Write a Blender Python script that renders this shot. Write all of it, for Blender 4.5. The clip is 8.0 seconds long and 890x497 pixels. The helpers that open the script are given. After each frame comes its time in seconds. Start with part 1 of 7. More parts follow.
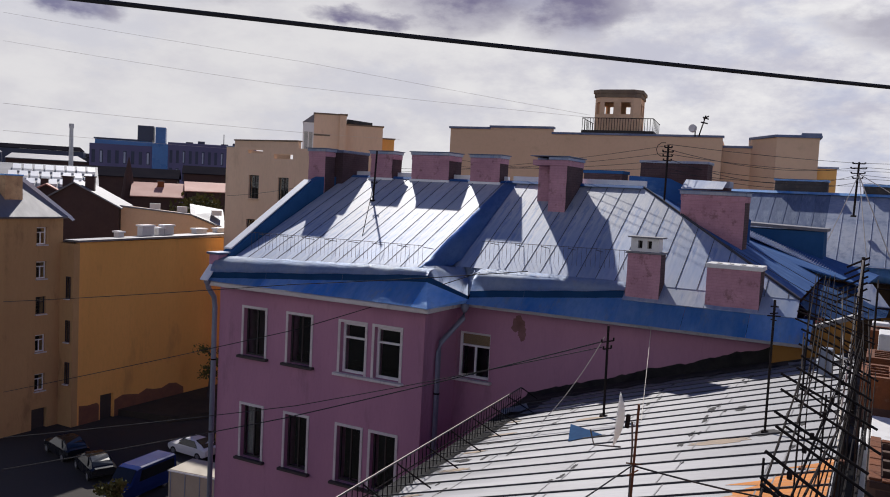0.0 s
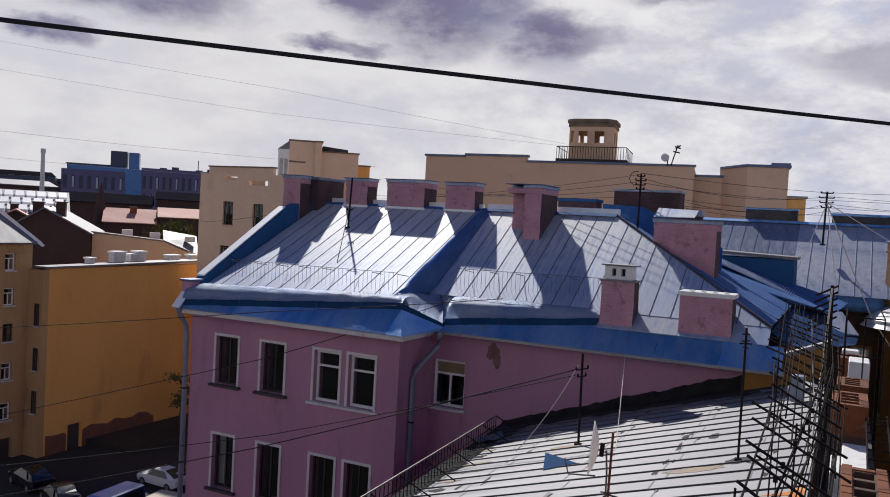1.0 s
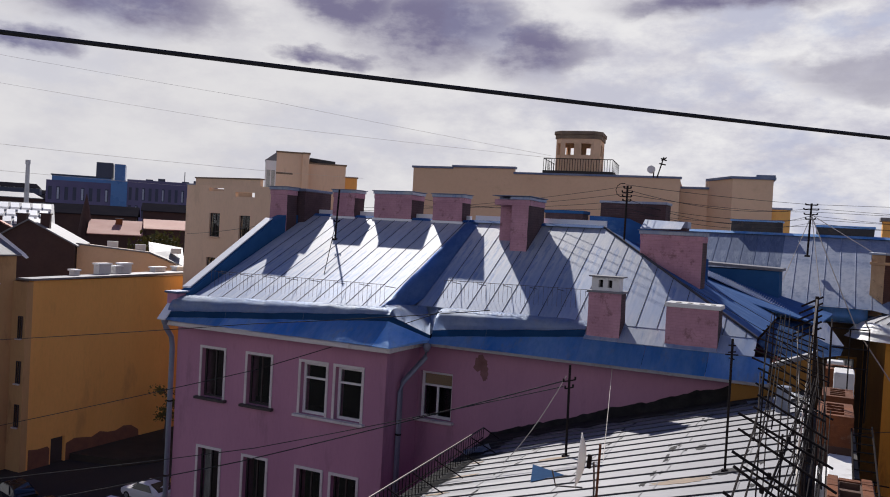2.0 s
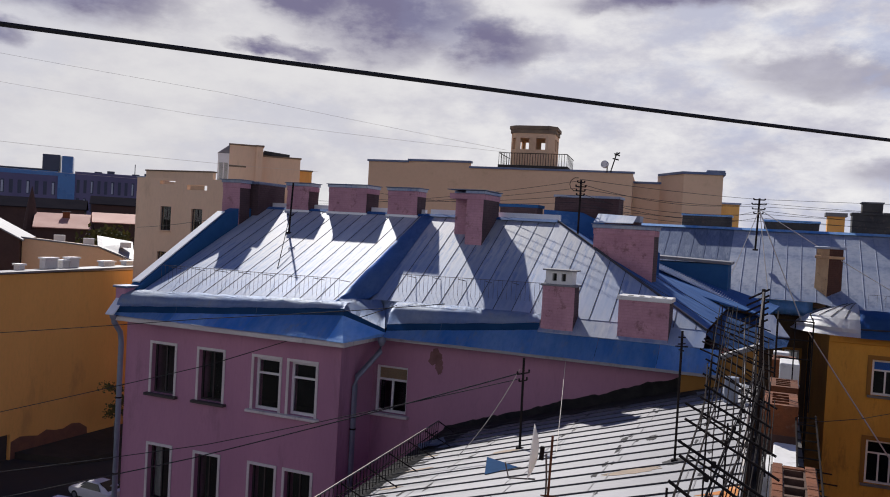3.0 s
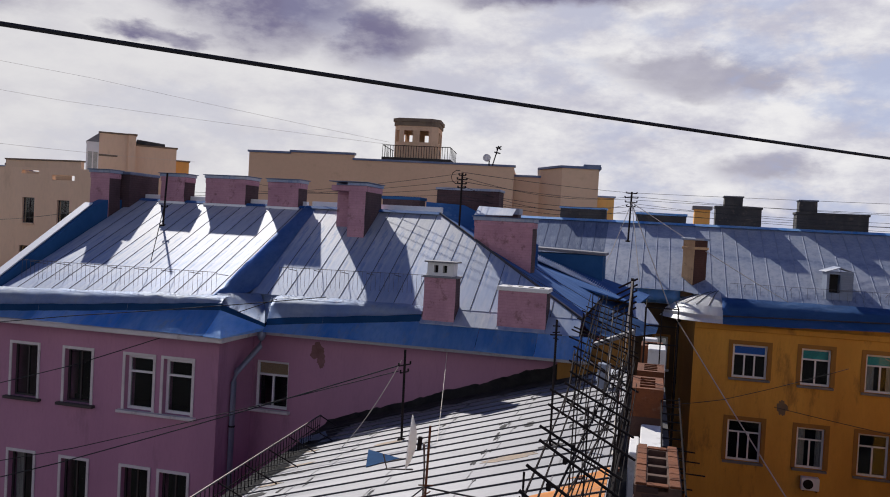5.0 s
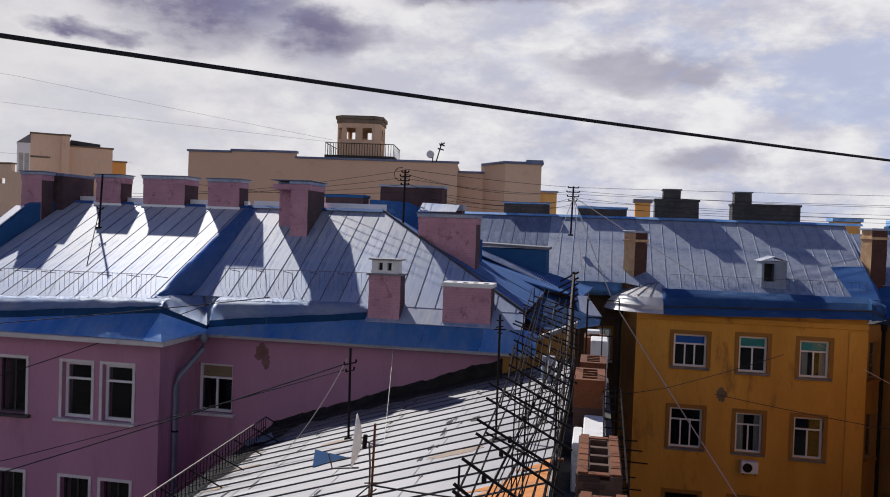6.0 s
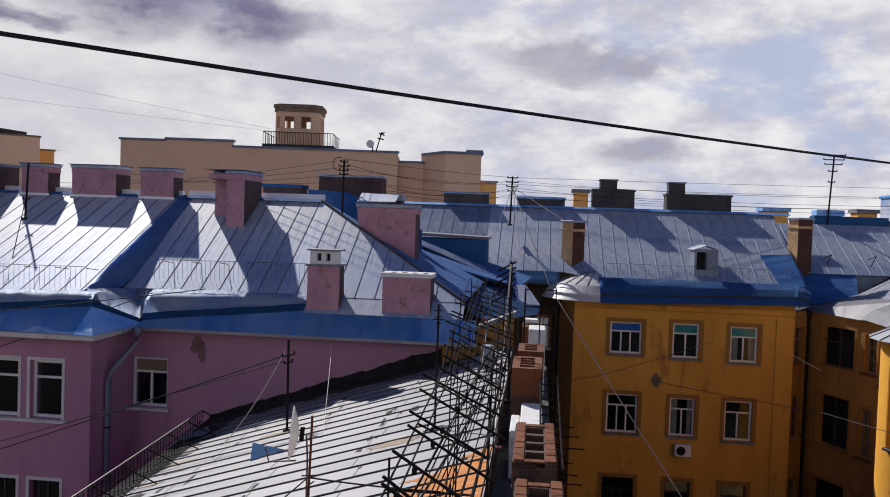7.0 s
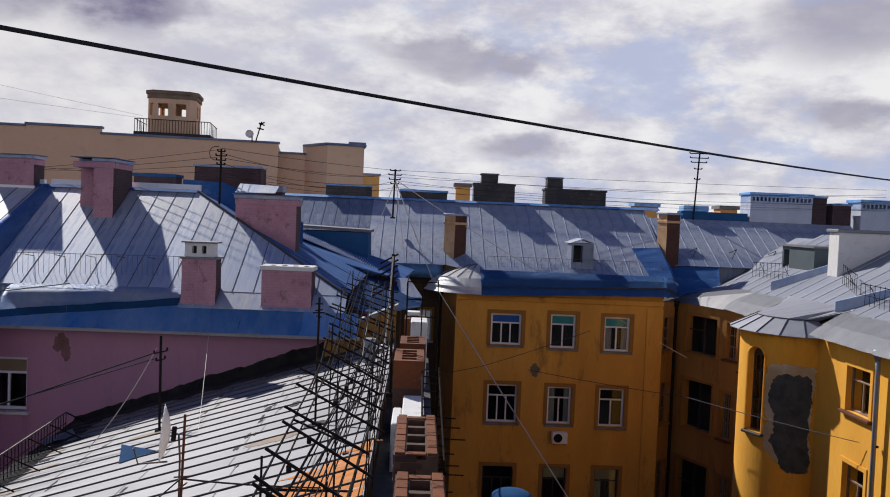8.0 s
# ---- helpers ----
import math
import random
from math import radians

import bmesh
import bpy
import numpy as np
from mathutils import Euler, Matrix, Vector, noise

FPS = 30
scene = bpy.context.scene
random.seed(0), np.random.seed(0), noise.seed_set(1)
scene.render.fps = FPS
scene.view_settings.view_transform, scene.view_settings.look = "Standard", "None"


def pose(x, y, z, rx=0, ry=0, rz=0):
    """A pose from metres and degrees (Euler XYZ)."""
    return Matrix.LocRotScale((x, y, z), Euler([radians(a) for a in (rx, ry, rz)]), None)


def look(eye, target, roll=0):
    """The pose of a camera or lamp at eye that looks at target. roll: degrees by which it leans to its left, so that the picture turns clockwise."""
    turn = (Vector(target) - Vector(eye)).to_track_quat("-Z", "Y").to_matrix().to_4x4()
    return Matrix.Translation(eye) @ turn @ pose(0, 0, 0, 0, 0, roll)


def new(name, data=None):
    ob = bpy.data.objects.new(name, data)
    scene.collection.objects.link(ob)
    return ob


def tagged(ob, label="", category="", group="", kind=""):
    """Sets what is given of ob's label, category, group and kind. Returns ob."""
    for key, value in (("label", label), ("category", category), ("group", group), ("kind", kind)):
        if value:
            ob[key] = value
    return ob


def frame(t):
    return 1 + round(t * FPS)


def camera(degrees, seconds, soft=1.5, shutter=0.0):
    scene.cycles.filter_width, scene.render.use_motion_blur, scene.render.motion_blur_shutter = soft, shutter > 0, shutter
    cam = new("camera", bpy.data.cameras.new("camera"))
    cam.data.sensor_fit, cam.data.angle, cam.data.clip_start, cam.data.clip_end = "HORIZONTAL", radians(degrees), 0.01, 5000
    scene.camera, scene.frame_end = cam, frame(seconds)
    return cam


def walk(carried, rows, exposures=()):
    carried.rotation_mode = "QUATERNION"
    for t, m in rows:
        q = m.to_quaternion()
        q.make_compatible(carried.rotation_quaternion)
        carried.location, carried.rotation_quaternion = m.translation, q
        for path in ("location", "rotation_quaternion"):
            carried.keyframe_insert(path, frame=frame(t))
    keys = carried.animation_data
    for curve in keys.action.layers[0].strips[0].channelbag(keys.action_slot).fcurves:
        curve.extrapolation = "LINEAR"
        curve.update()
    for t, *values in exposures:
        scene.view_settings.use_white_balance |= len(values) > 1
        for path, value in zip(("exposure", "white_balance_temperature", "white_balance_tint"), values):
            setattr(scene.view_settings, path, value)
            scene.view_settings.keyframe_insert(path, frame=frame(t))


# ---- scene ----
cam = camera(57.79, 8.0, soft=1.0)
# seconds, place, turn
PATH = [
    (0, -0.000, 0.000, 18.500, 86.07, -2.87, 28.45),
    (0.5, 0.008, 0.008, 18.507, 86.79, -2.92, 27.35),
    (1, 0.009, 0.010, 18.511, 88.08, -3.10, 26.71),
    (2.5, 0.018, 0.029, 18.506, 89.02, -3.13, 24.70),
    (3, 0.032, 0.060, 18.498, 88.71, -3.16, 22.69),
    (3.5, 0.049, 0.077, 18.498, 88.59, -3.14, 20.68),
    (4, 0.082, 0.086, 18.496, 88.78, -3.26, 19.07),
    (4.5, 0.112, 0.085, 18.497, 88.79, -3.28, 17.06),
    (5, 0.134, 0.104, 18.496, 88.62, -3.10, 14.56),
    (6.5, 0.236, 0.090, 18.508, 88.43, -1.80, 8.95),
    (7, 0.256, 0.102, 18.515, 87.98, -1.96, 6.53),
    (7.5, 0.265, 0.165, 18.499, 87.81, -2.04, 2.43),
    (8, 0.272, 0.207, 18.490, 87.82, -2.35, -1.76),
]
walk(cam, [(t, pose(x, y, z, rx, ry, rz)) for t, x, y, z, rx, ry, rz in PATH])

# ---- light ----
SUN_DIR = Vector((-0.47, 0.62, 0.63)).normalized()
sun = new("sun", bpy.data.lights.new("sun", "SUN"))
sun.data.energy, sun.data.angle, sun.data.color = 4.55, radians(0.8), (1.0, 0.95, 0.88)
sun.matrix_world = look((0, 0, 60), Vector((0, 0, 60)) - SUN_DIR)
world = bpy.data.worlds.new("sky")
scene.world = world
world.use_nodes = True
wn, wl = world.node_tree.nodes, world.node_tree.links
wn.clear()


def w_math(op, a, b=None, c=None):
    nd = wn.new("ShaderNodeMath")
    nd.operation = op
    for i, v in enumerate((a, b, c)):
        if v is None:
            continue
        if isinstance(v, (int, float)):
            nd.inputs[i].default_value = v
        else:
            wl.new(v, nd.inputs[i])
    return nd.outputs[0]


def w_range(v, lo, hi, a=0.0, b=1.0, smooth=True):
    nd = wn.new("ShaderNodeMapRange")
    nd.interpolation_type = "SMOOTHSTEP" if smooth else "LINEAR"
    for k, x in (("From Min", lo), ("From Max", hi), ("To Min", a), ("To Max", b)):
        nd.inputs[k].default_value = x
    wl.new(v, nd.inputs["Value"])
    return nd.outputs[0]


def w_mix(fac, a, b):
    nd = wn.new("ShaderNodeMix")
    nd.data_type = "RGBA"
    if isinstance(fac, (int, float)):
        nd.inputs[0].default_value = fac
    else:
        wl.new(fac, nd.inputs[0])
    for s, v in ((nd.inputs[6], a), (nd.inputs[7], b)):
        if isinstance(v, tuple):
            s.default_value = (*v, 1)
        else:
            wl.new(v, s)
    return nd.outputs[2]


w_out = wn.new("ShaderNodeOutputWorld")
w_bg = wn.new("ShaderNodeBackground")
w_sky = wn.new("ShaderNodeTexSky")
w_sky.sky_type, w_sky.sun_disc = "NISHITA", False
w_sky.sun_elevation = math.asin(SUN_DIR.z)
w_sky.sun_rotation = math.atan2(SUN_DIR.x, SUN_DIR.y)
w_tc = wn.new("ShaderNodeTexCoord")
w_sep = wn.new("ShaderNodeSeparateXYZ")
wl.new(w_tc.outputs["Generated"], w_sep.inputs[0])
DEG = 180 / math.pi
w_az = w_math("MULTIPLY", w_math("ARCTAN2", w_sep.outputs[0], w_sep.outputs[1]), DEG)
w_el = w_math("MULTIPLY", w_math("ARCSINE", w_sep.outputs[2]), DEG)
# cloud noise, flattened a little towards the horizon
w_pl = wn.new("ShaderNodeCombineXYZ")
wl.new(w_math("MULTIPLY", w_az, 0.075), w_pl.inputs[0])
wl.new(w_math("MULTIPLY", w_el, 0.15), w_pl.inputs[1])


def w_noise(scale, detail, rough, vec=None, off=0.0):
    nd = wn.new("ShaderNodeTexNoise")
    nd.inputs["Scale"].default_value, nd.inputs["Detail"].default_value, nd.inputs["Roughness"].default_value = scale, detail, rough
    mp = wn.new("ShaderNodeMapping")
    mp.inputs["Location"].default_value = (off, off * 0.7, 0)
    wl.new(vec or w_pl.outputs[0], mp.inputs["Vector"])
    wl.new(mp.outputs[0], nd.inputs["Vector"])
    return nd


w_n1 = w_noise(1.0, 9, 0.6)
w_n2 = w_noise(2.4, 9, 0.62, off=4.2)
w_n3 = w_noise(0.35, 6, 0.5, off=9.1)
# azimuth and height, ragged by the noise
w_raz = w_math("ADD", w_az, w_math("MULTIPLY", w_math("SUBTRACT", w_n2.outputs[0], 0.5), 7.0))
w_rel = w_math("ADD", w_el, w_math("MULTIPLY", w_math("SUBTRACT", w_n1.outputs[0], 0.5), 6.5))


def cloud(az, el, wa, we):
    a = w_math("DIVIDE", w_math("SUBTRACT", w_raz, az), wa)
    e = w_math("DIVIDE", w_math("SUBTRACT", w_rel, el), we)
    r = w_math("SQRT", w_math("ADD", w_math("MULTIPLY", a, a), w_math("MULTIPLY", e, e)))
    return w_range(r, 1.15, 0.35)


DARK_CLOUDS = [(-27, 14.4, 8.5, 3.1), (-20, 12.9, 4.6, 2.4), (-33, 15.5, 5.0, 2.0), (-48, 14.0, 8.5, 2.8), (-53, 10.2, 3, 1.1), (-7, 16.6, 9, 1.7), (-34.5, 12.3, 4, 0.8)]
PALE_CLOUDS = [(3, 11.0, 6.0, 1.3), (0.5, 11.8, 5.0, 1.3), (6, 10.6, 2.6, 1.2), (28, 13.4, 6.5, 2.6), (28.5, 7.7, 4.2, 1.4), (7, 5.2, 3.8, 1.2)]
w_dark = None
for spec in DARK_CLOUDS:
    c_ = cloud(*spec)
    w_dark = c_ if w_dark is None else w_math("MAXIMUM", w_dark, c_)
for spec in PALE_CLOUDS:
    w_dark = w_math("MAXIMUM", w_dark, w_math("MULTIPLY", cloud(*spec), 0.6))
w_dark = w_math("MULTIPLY", w_dark, w_range(w_n2.outputs[0], 0.3, 0.58, 0.55, 1.0))
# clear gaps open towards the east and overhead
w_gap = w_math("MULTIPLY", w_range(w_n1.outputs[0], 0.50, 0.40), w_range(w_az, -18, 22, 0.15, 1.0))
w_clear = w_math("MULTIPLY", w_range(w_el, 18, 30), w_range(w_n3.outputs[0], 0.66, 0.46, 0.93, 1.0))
w_puff = w_math("ADD", w_math("MULTIPLY", w_n1.outputs[0], 0.55), w_math("MULTIPLY", w_n2.outputs[0], 0.45))
w_tex = w_mix(w_range(w_puff, 0.40, 0.60), (0.53, 0.525, 0.64), (0.93, 0.92, 0.93))
w_white = w_mix(w_range(w_az, -45, 5, 0.25, 0.85), (0.73, 0.715, 0.735), w_tex)
w_cl = w_mix(w_dark, w_white, (0.205, 0.19, 0.305))
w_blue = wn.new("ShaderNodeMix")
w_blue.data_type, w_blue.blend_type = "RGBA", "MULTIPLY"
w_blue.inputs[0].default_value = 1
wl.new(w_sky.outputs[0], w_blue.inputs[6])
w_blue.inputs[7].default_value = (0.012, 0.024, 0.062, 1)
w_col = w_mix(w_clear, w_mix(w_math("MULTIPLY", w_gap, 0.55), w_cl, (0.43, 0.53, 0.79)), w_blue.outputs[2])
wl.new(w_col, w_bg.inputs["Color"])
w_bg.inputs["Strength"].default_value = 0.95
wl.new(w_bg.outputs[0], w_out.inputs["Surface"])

# ---- materials ----
def surface(name, col, col2, rough=0.8, metal=0.0, big=0.6, fine=14.0, amount=0.5, bump=0.15, stain=None, stain_amt=0.5, piece=0.0, stretch=(1, 1, 1), spec=0.5, rough2=None, courses=None):
    """A worn surface: two base colours mixed by coarse and fine noise, an optional stain colour, and fine relief."""
    m = bpy.data.materials.new(name)
    m.use_nodes = True
    n, l = m.node_tree.nodes, m.node_tree.links
    b = n["Principled BSDF"]
    tc = n.new("ShaderNodeTexCoord")
    mp = n.new("ShaderNodeMapping")
    mp.inputs["Scale"].default_value = stretch
    l.new(tc.outputs["Object"], mp.inputs["Vector"])

    def noise_of(scale, detail, rough_=0.6):
        t = n.new("ShaderNodeTexNoise")
        t.inputs["Scale"].default_value, t.inputs["Detail"].default_value, t.inputs["Roughness"].default_value = scale, detail, rough_
        l.new(mp.outputs[0], t.inputs["Vector"])
        return t

    def ramp(src, lo, hi):
        r = n.new("ShaderNodeMapRange")
        r.inputs["From Min"].default_value, r.inputs["From Max"].default_value = lo, hi
        l.new(src, r.inputs["Value"])
        return r.outputs[0]

    def mix(fac, a, c):
        x = n.new("ShaderNodeMix")
        x.data_type = "RGBA"
        if isinstance(fac, float):
            x.inputs[0].default_value = fac
        else:
            l.new(fac, x.inputs[0])
        for sock, v in ((x.inputs[6], a), (x.inputs[7], c)):
            if isinstance(v, tuple):
                sock.default_value = (*v, 1)
            else:
                l.new(v, sock)
        return x.outputs[2]

    t1, t2 = noise_of(big, 5), noise_of(fine, 4)
    col_out = mix(ramp(t1.outputs[0], 0.5 - 0.25 / max(amount, 0.05) * 0.5, 0.5 + 0.25 / max(amount, 0.05) * 0.5), col, col2)
    dark = tuple(c * 0.72 for c in col)
    fac2 = n.new("ShaderNodeMath")
    fac2.operation = "MULTIPLY"
    fac2.inputs[1].default_value = 0.5 * amount
    l.new(ramp(t2.outputs[0], 0.45, 0.75), fac2.inputs[0])
    col_out = mix(fac2.outputs[0], col_out, dark)
    if stain:
        t3 = noise_of(big * 2.3, 8, 0.7)
        f3 = n.new("ShaderNodeMath")
        f3.operation = "MULTIPLY"
        f3.inputs[1].default_value = stain_amt
        l.new(ramp(t3.outputs[0], 0.56, 0.68), f3.inputs[0])
        col_out = mix(f3.outputs[0], col_out, stain)
    if piece:
        oi = n.new("ShaderNodeObjectInfo")
        hs = n.new("ShaderNodeHueSaturation")
        v = n.new("ShaderNodeMapRange")
        v.inputs["To Min"].default_value, v.inputs["To Max"].default_value = 1 - piece, 1 + piece
        l.new(oi.outputs["Random"], v.inputs["Value"])
        l.new(v.outputs[0], hs.inputs["Value"])
        l.new(col_out, hs.inputs["Color"])
        col_out = hs.outputs[0]
    l.new(col_out, b.inputs["Base Color"])
    rr = n.new("ShaderNodeMapRange")
    rr.inputs["To Min"].default_value, rr.inputs["To Max"].default_value = rough, rough2 if rough2 is not None else min(1, rough + 0.15)
    l.new(t1.outputs[0], rr.inputs["Value"])
    l.new(rr.outputs[0], b.inputs["Roughness"])
    b.inputs["Metallic"].default_value = metal
    b.inputs["Specular IOR Level"].default_value = spec
    if bump:
        bp = n.new("ShaderNodeBump")
        bp.inputs["Strength"].default_value, bp.inputs["Distance"].default_value = bump, 0.02
        add = n.new("ShaderNodeMath")
        l.new(t1.outputs[0], add.inputs[0])
        l.new(t2.outputs[0], add.inputs[1])
        height = add.outputs[0]
        if courses:
            # brick joints: x and y together run along the wall, z up
            sx = n.new("ShaderNodeSeparateXYZ")
            l.new(tc.outputs["Object"], sx.inputs[0])
            sm, cb, bt = n.new("ShaderNodeMath"), n.new("ShaderNodeCombineXYZ"), n.new("ShaderNodeTexBrick")
            l.new(sx.outputs[0], sm.inputs[0])
            l.new(sx.outputs[1], sm.inputs[1])
            l.new(sm.outputs[0], cb.inputs[0])
            l.new(sx.outputs[2], cb.inputs[1])
            l.new(cb.outputs[0], bt.inputs["Vector"])
            for k, v in (("Scale", 1.0), ("Brick Width", courses[0]), ("Row Height", courses[1]), ("Mortar Size", 0.012), ("Mortar Smooth", 0.4)):
                bt.inputs[k].default_value = v
            ht = n.new("ShaderNodeMath")
            ht.operation = "MULTIPLY_ADD"
            ht.inputs[1].default_value = -3.0 * courses[2]
            l.new(bt.outputs["Fac"], ht.inputs[0])
            l.new(add.outputs[0], ht.inputs[2])
            height = ht.outputs[0]
            jm = n.new("ShaderNodeMath")
            jm.operation = "MULTIPLY"
            jm.inputs[1].default_value = courses[2]
            l.new(bt.outputs["Fac"], jm.inputs[0])
            l.new(mix(jm.outputs[0], col_out, tuple(c * 0.45 for c in col)), b.inputs["Base Color"])
        l.new(height, bp.inputs["Height"])
        l.new(bp.outputs[0], b.inputs["Normal"])
    return m


def glass(name, tint=(0.75, 0.8, 0.82)):
    m = bpy.data.materials.new(name)
    m.use_nodes = True
    b = m.node_tree.nodes["Principled BSDF"]
    b.inputs["Base Color"].default_value = (*tint, 1)
    b.inputs["Transmission Weight"].default_value = 1
    b.inputs["Roughness"].default_value = 0.02
    b.inputs["IOR"].default_value = 1.38
    return m


M_PINK = surface("pink plaster", (0.50, 0.255, 0.365), (0.40, 0.20, 0.30), 0.9, big=0.35, fine=9, amount=0.6, stain=(0.18, 0.10, 0.13), stain_amt=0.35, stretch=(1.3, 1.3, 0.35))
M_PINKBRICK = surface("painted chimney brick", (0.56, 0.30, 0.36), (0.42, 0.215, 0.27), 0.9, big=1.5, fine=12, amount=0.7, bump=0.5, stain=(0.17, 0.08, 0.08), stain_amt=0.7, courses=(0.27, 0.085, 0.16))
M_SIDEBRICK = surface("dark bare brick with flank shade", (0.10, 0.06, 0.066), (0.065, 0.04, 0.046), 0.95, big=1.6, fine=14, amount=0.8, bump=0.5, stain=(0.15, 0.085, 0.085), stain_amt=0.5, courses=(0.27, 0.085, 0.5))
M_BRICK = surface("red brick", (0.2, 0.06, 0.018), (0.10, 0.034, 0.016), 0.9, big=2, fine=16, amount=0.8, bump=0.5, stain=(0.22, 0.15, 0.11), stain_amt=0.5, piece=0.15)
M_YELLOW = surface("ochre plaster", (0.75, 0.385, 0.068), (0.58, 0.28, 0.048), 0.9, big=0.3, fine=8, amount=0.85, stain=(0.20, 0.09, 0.03), stain_amt=0.75, stretch=(1.4, 1.4, 0.4))
M_YELLOWB = surface("ochre surround plaster", (0.37, 0.18, 0.04), (0.29, 0.135, 0.03), 0.9, big=0.8, fine=8, amount=0.5)
M_YELLOWL = surface("orange plaster", (0.88, 0.475, 0.145), (0.76, 0.385, 0.11), 0.9, big=0.12, fine=4, amount=0.7, stain=(0.36, 0.18, 0.07), stain_amt=0.35, stretch=(1.3, 1.3, 0.4))
M_BROWNWALL = surface("brown-orange plaster", (0.55, 0.34, 0.16), (0.44, 0.26, 0.12), 0.9, big=0.2, fine=4, amount=0.7, stain=(0.14, 0.07, 0.04), stain_amt=0.45, stretch=(1.3, 1.3, 0.4))
M_YELLOWR = surface("bright yellow plaster", (0.90, 0.45, 0.05), (0.76, 0.34, 0.032), 0.9, big=0.4, fine=8, amount=0.7, stain=(0.40, 0.20, 0.05), stain_amt=0.4, stretch=(1.4, 1.4, 0.4))
# one roof sheet in two tones: the slope's is darkened for its shade
M_WINGROOF = surface("wing roof sheet darkened for shade", (0.25, 0.265, 0.315), (0.19, 0.205, 0.25), 0.5, metal=0.35, big=0.7, fine=6, amount=0.7, bump=0.2, stain=(0.30, 0.29, 0.30), stain_amt=0.5, piece=0.08, stretch=(0.4, 2.0, 1))
M_WINGEAVE = surface("pale wing eaves sheet", (0.36, 0.37, 0.405), (0.29, 0.30, 0.335), 0.5, metal=0.35, big=0.7, fine=6, amount=0.7, bump=0.2, stain=(0.30, 0.29, 0.30), stain_amt=0.5, piece=0.08, stretch=(0.4, 2.0, 1))
M_BEIGE = surface("beige plaster", (0.74, 0.515, 0.345), (0.65, 0.44, 0.29), 0.9, big=0.15, fine=4, amount=0.5, stain=(0.38, 0.25, 0.14), stain_amt=0.4)
M_CREAM = surface("cream plaster", (0.82, 0.60, 0.43), (0.72, 0.52, 0.36), 0.9, big=0.15, fine=4, amount=0.6, stain=(0.42, 0.28, 0.17), stain_amt=0.4, stretch=(1.3, 1.3, 0.4))
M_ZINC = surface("blue roof sheet", (0.21, 0.285, 0.455), (0.46, 0.475, 0.515), 0.54, metal=0.15, big=0.5, fine=5, amount=0.8, bump=0.2, stain=(0.09, 0.18, 0.4), stain_amt=0.7, piece=0.12, spec=0.5, rough2=0.68, stretch=(2.2, 0.4, 0.4))
M_OCHROOF = surface("weathered grey-blue roof sheet", (0.22, 0.28, 0.41), (0.37, 0.40, 0.48), 0.5, metal=0.25, big=0.6, fine=6, amount=0.9, bump=0.2, stain=(0.10, 0.14, 0.24), stain_amt=0.6)
M_APRON = surface("blue painted eaves sheet", (0.09, 0.33, 0.78), (0.34, 0.56, 0.86), 0.45, metal=0.2, big=0.7, fine=6, amount=0.7, bump=0.12, stain=(0.4, 0.45, 0.55), stain_amt=0.5, piece=0.12, stretch=(2.0, 0.7, 0.7))
M_VALLEY = surface("streaked blue valley sheet", (0.04, 0.17, 0.52), (0.17, 0.30, 0.57), 0.45, metal=0.25, big=0.7, fine=6, amount=0.9, bump=0.25, stain=(0.05, 0.14, 0.38), stain_amt=0.6, stretch=(1.6, 0.5, 0.5))
# near-white zinc: glare is part of the colour
M_BRIGHTZINC = surface("zinc sheet brightened for glare", (0.9, 0.9, 0.91), (0.82, 0.83, 0.85), 0.4, metal=0.1, big=0.8, fine=7, amount=0.5, bump=0.1)
M_DEEPBLUE = surface("matt blue roof paint deepened for shade", (0.02, 0.085, 0.27), (0.05, 0.145, 0.36), 0.75, big=0.5, fine=5, amount=0.8, bump=0.1, stain=(0.16, 0.26, 0.44), stain_amt=0.55, piece=0.06, stretch=(0.5, 1.8, 1), spec=0.2)
M_SHADEDBLUE = surface("blue roof sheet darkened for shade", (0.05, 0.085, 0.18), (0.13, 0.17, 0.27), 0.7, big=0.5, fine=5, amount=0.9, bump=0.1, stain=(0.32, 0.37, 0.46), stain_amt=0.55, piece=0.1, stretch=(1.6, 0.4, 0.4), spec=0.25)
M_HIPBLUE = surface("deep blue painted sheet", (0.03, 0.12, 0.36), (0.08, 0.2, 0.44), 0.5, metal=0.15, big=0.6, fine=5, amount=0.8, bump=0.12, stain=(0.22, 0.33, 0.55), stain_amt=0.6, piece=0.08, stretch=(0.5, 1.6, 1))
M_SILVER = surface("galvanised roof sheet", (0.225, 0.224, 0.243), (0.17, 0.171, 0.19), 0.53, metal=0.32, big=0.7, fine=6, amount=0.8, bump=0.2, stain=(0.17, 0.165, 0.18), stain_amt=0.4, piece=0.09, stretch=(0.35, 2.0, 1))
M_SEAM = surface("dark roof seam", (0.05, 0.05, 0.06), (0.08, 0.08, 0.09), 0.6, metal=0.4, big=1, fine=10, amount=0.5, bump=0)
M_WHITE = surface("white window paint", (0.84, 0.84, 0.84), (0.76, 0.76, 0.77), 0.5, big=2, fine=20, amount=0.4, bump=0.03)
M_CORNICE = surface("pale cornice plaster", (0.72, 0.69, 0.68), (0.57, 0.54, 0.54), 0.85, big=0.8, fine=9, amount=0.7, stain=(0.28, 0.22, 0.2), stain_amt=0.5)
M_DARKWOOD = surface("dark window wood", (0.035, 0.028, 0.032), (0.06, 0.047, 0.047), 0.6, big=2, fine=20, amount=0.5, bump=0.05)
M_GLASS = glass("window glass")
# near-black colour makes the rooms read as unlit behind glass
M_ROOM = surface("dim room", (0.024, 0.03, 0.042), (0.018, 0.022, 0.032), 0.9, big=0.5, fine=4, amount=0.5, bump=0)
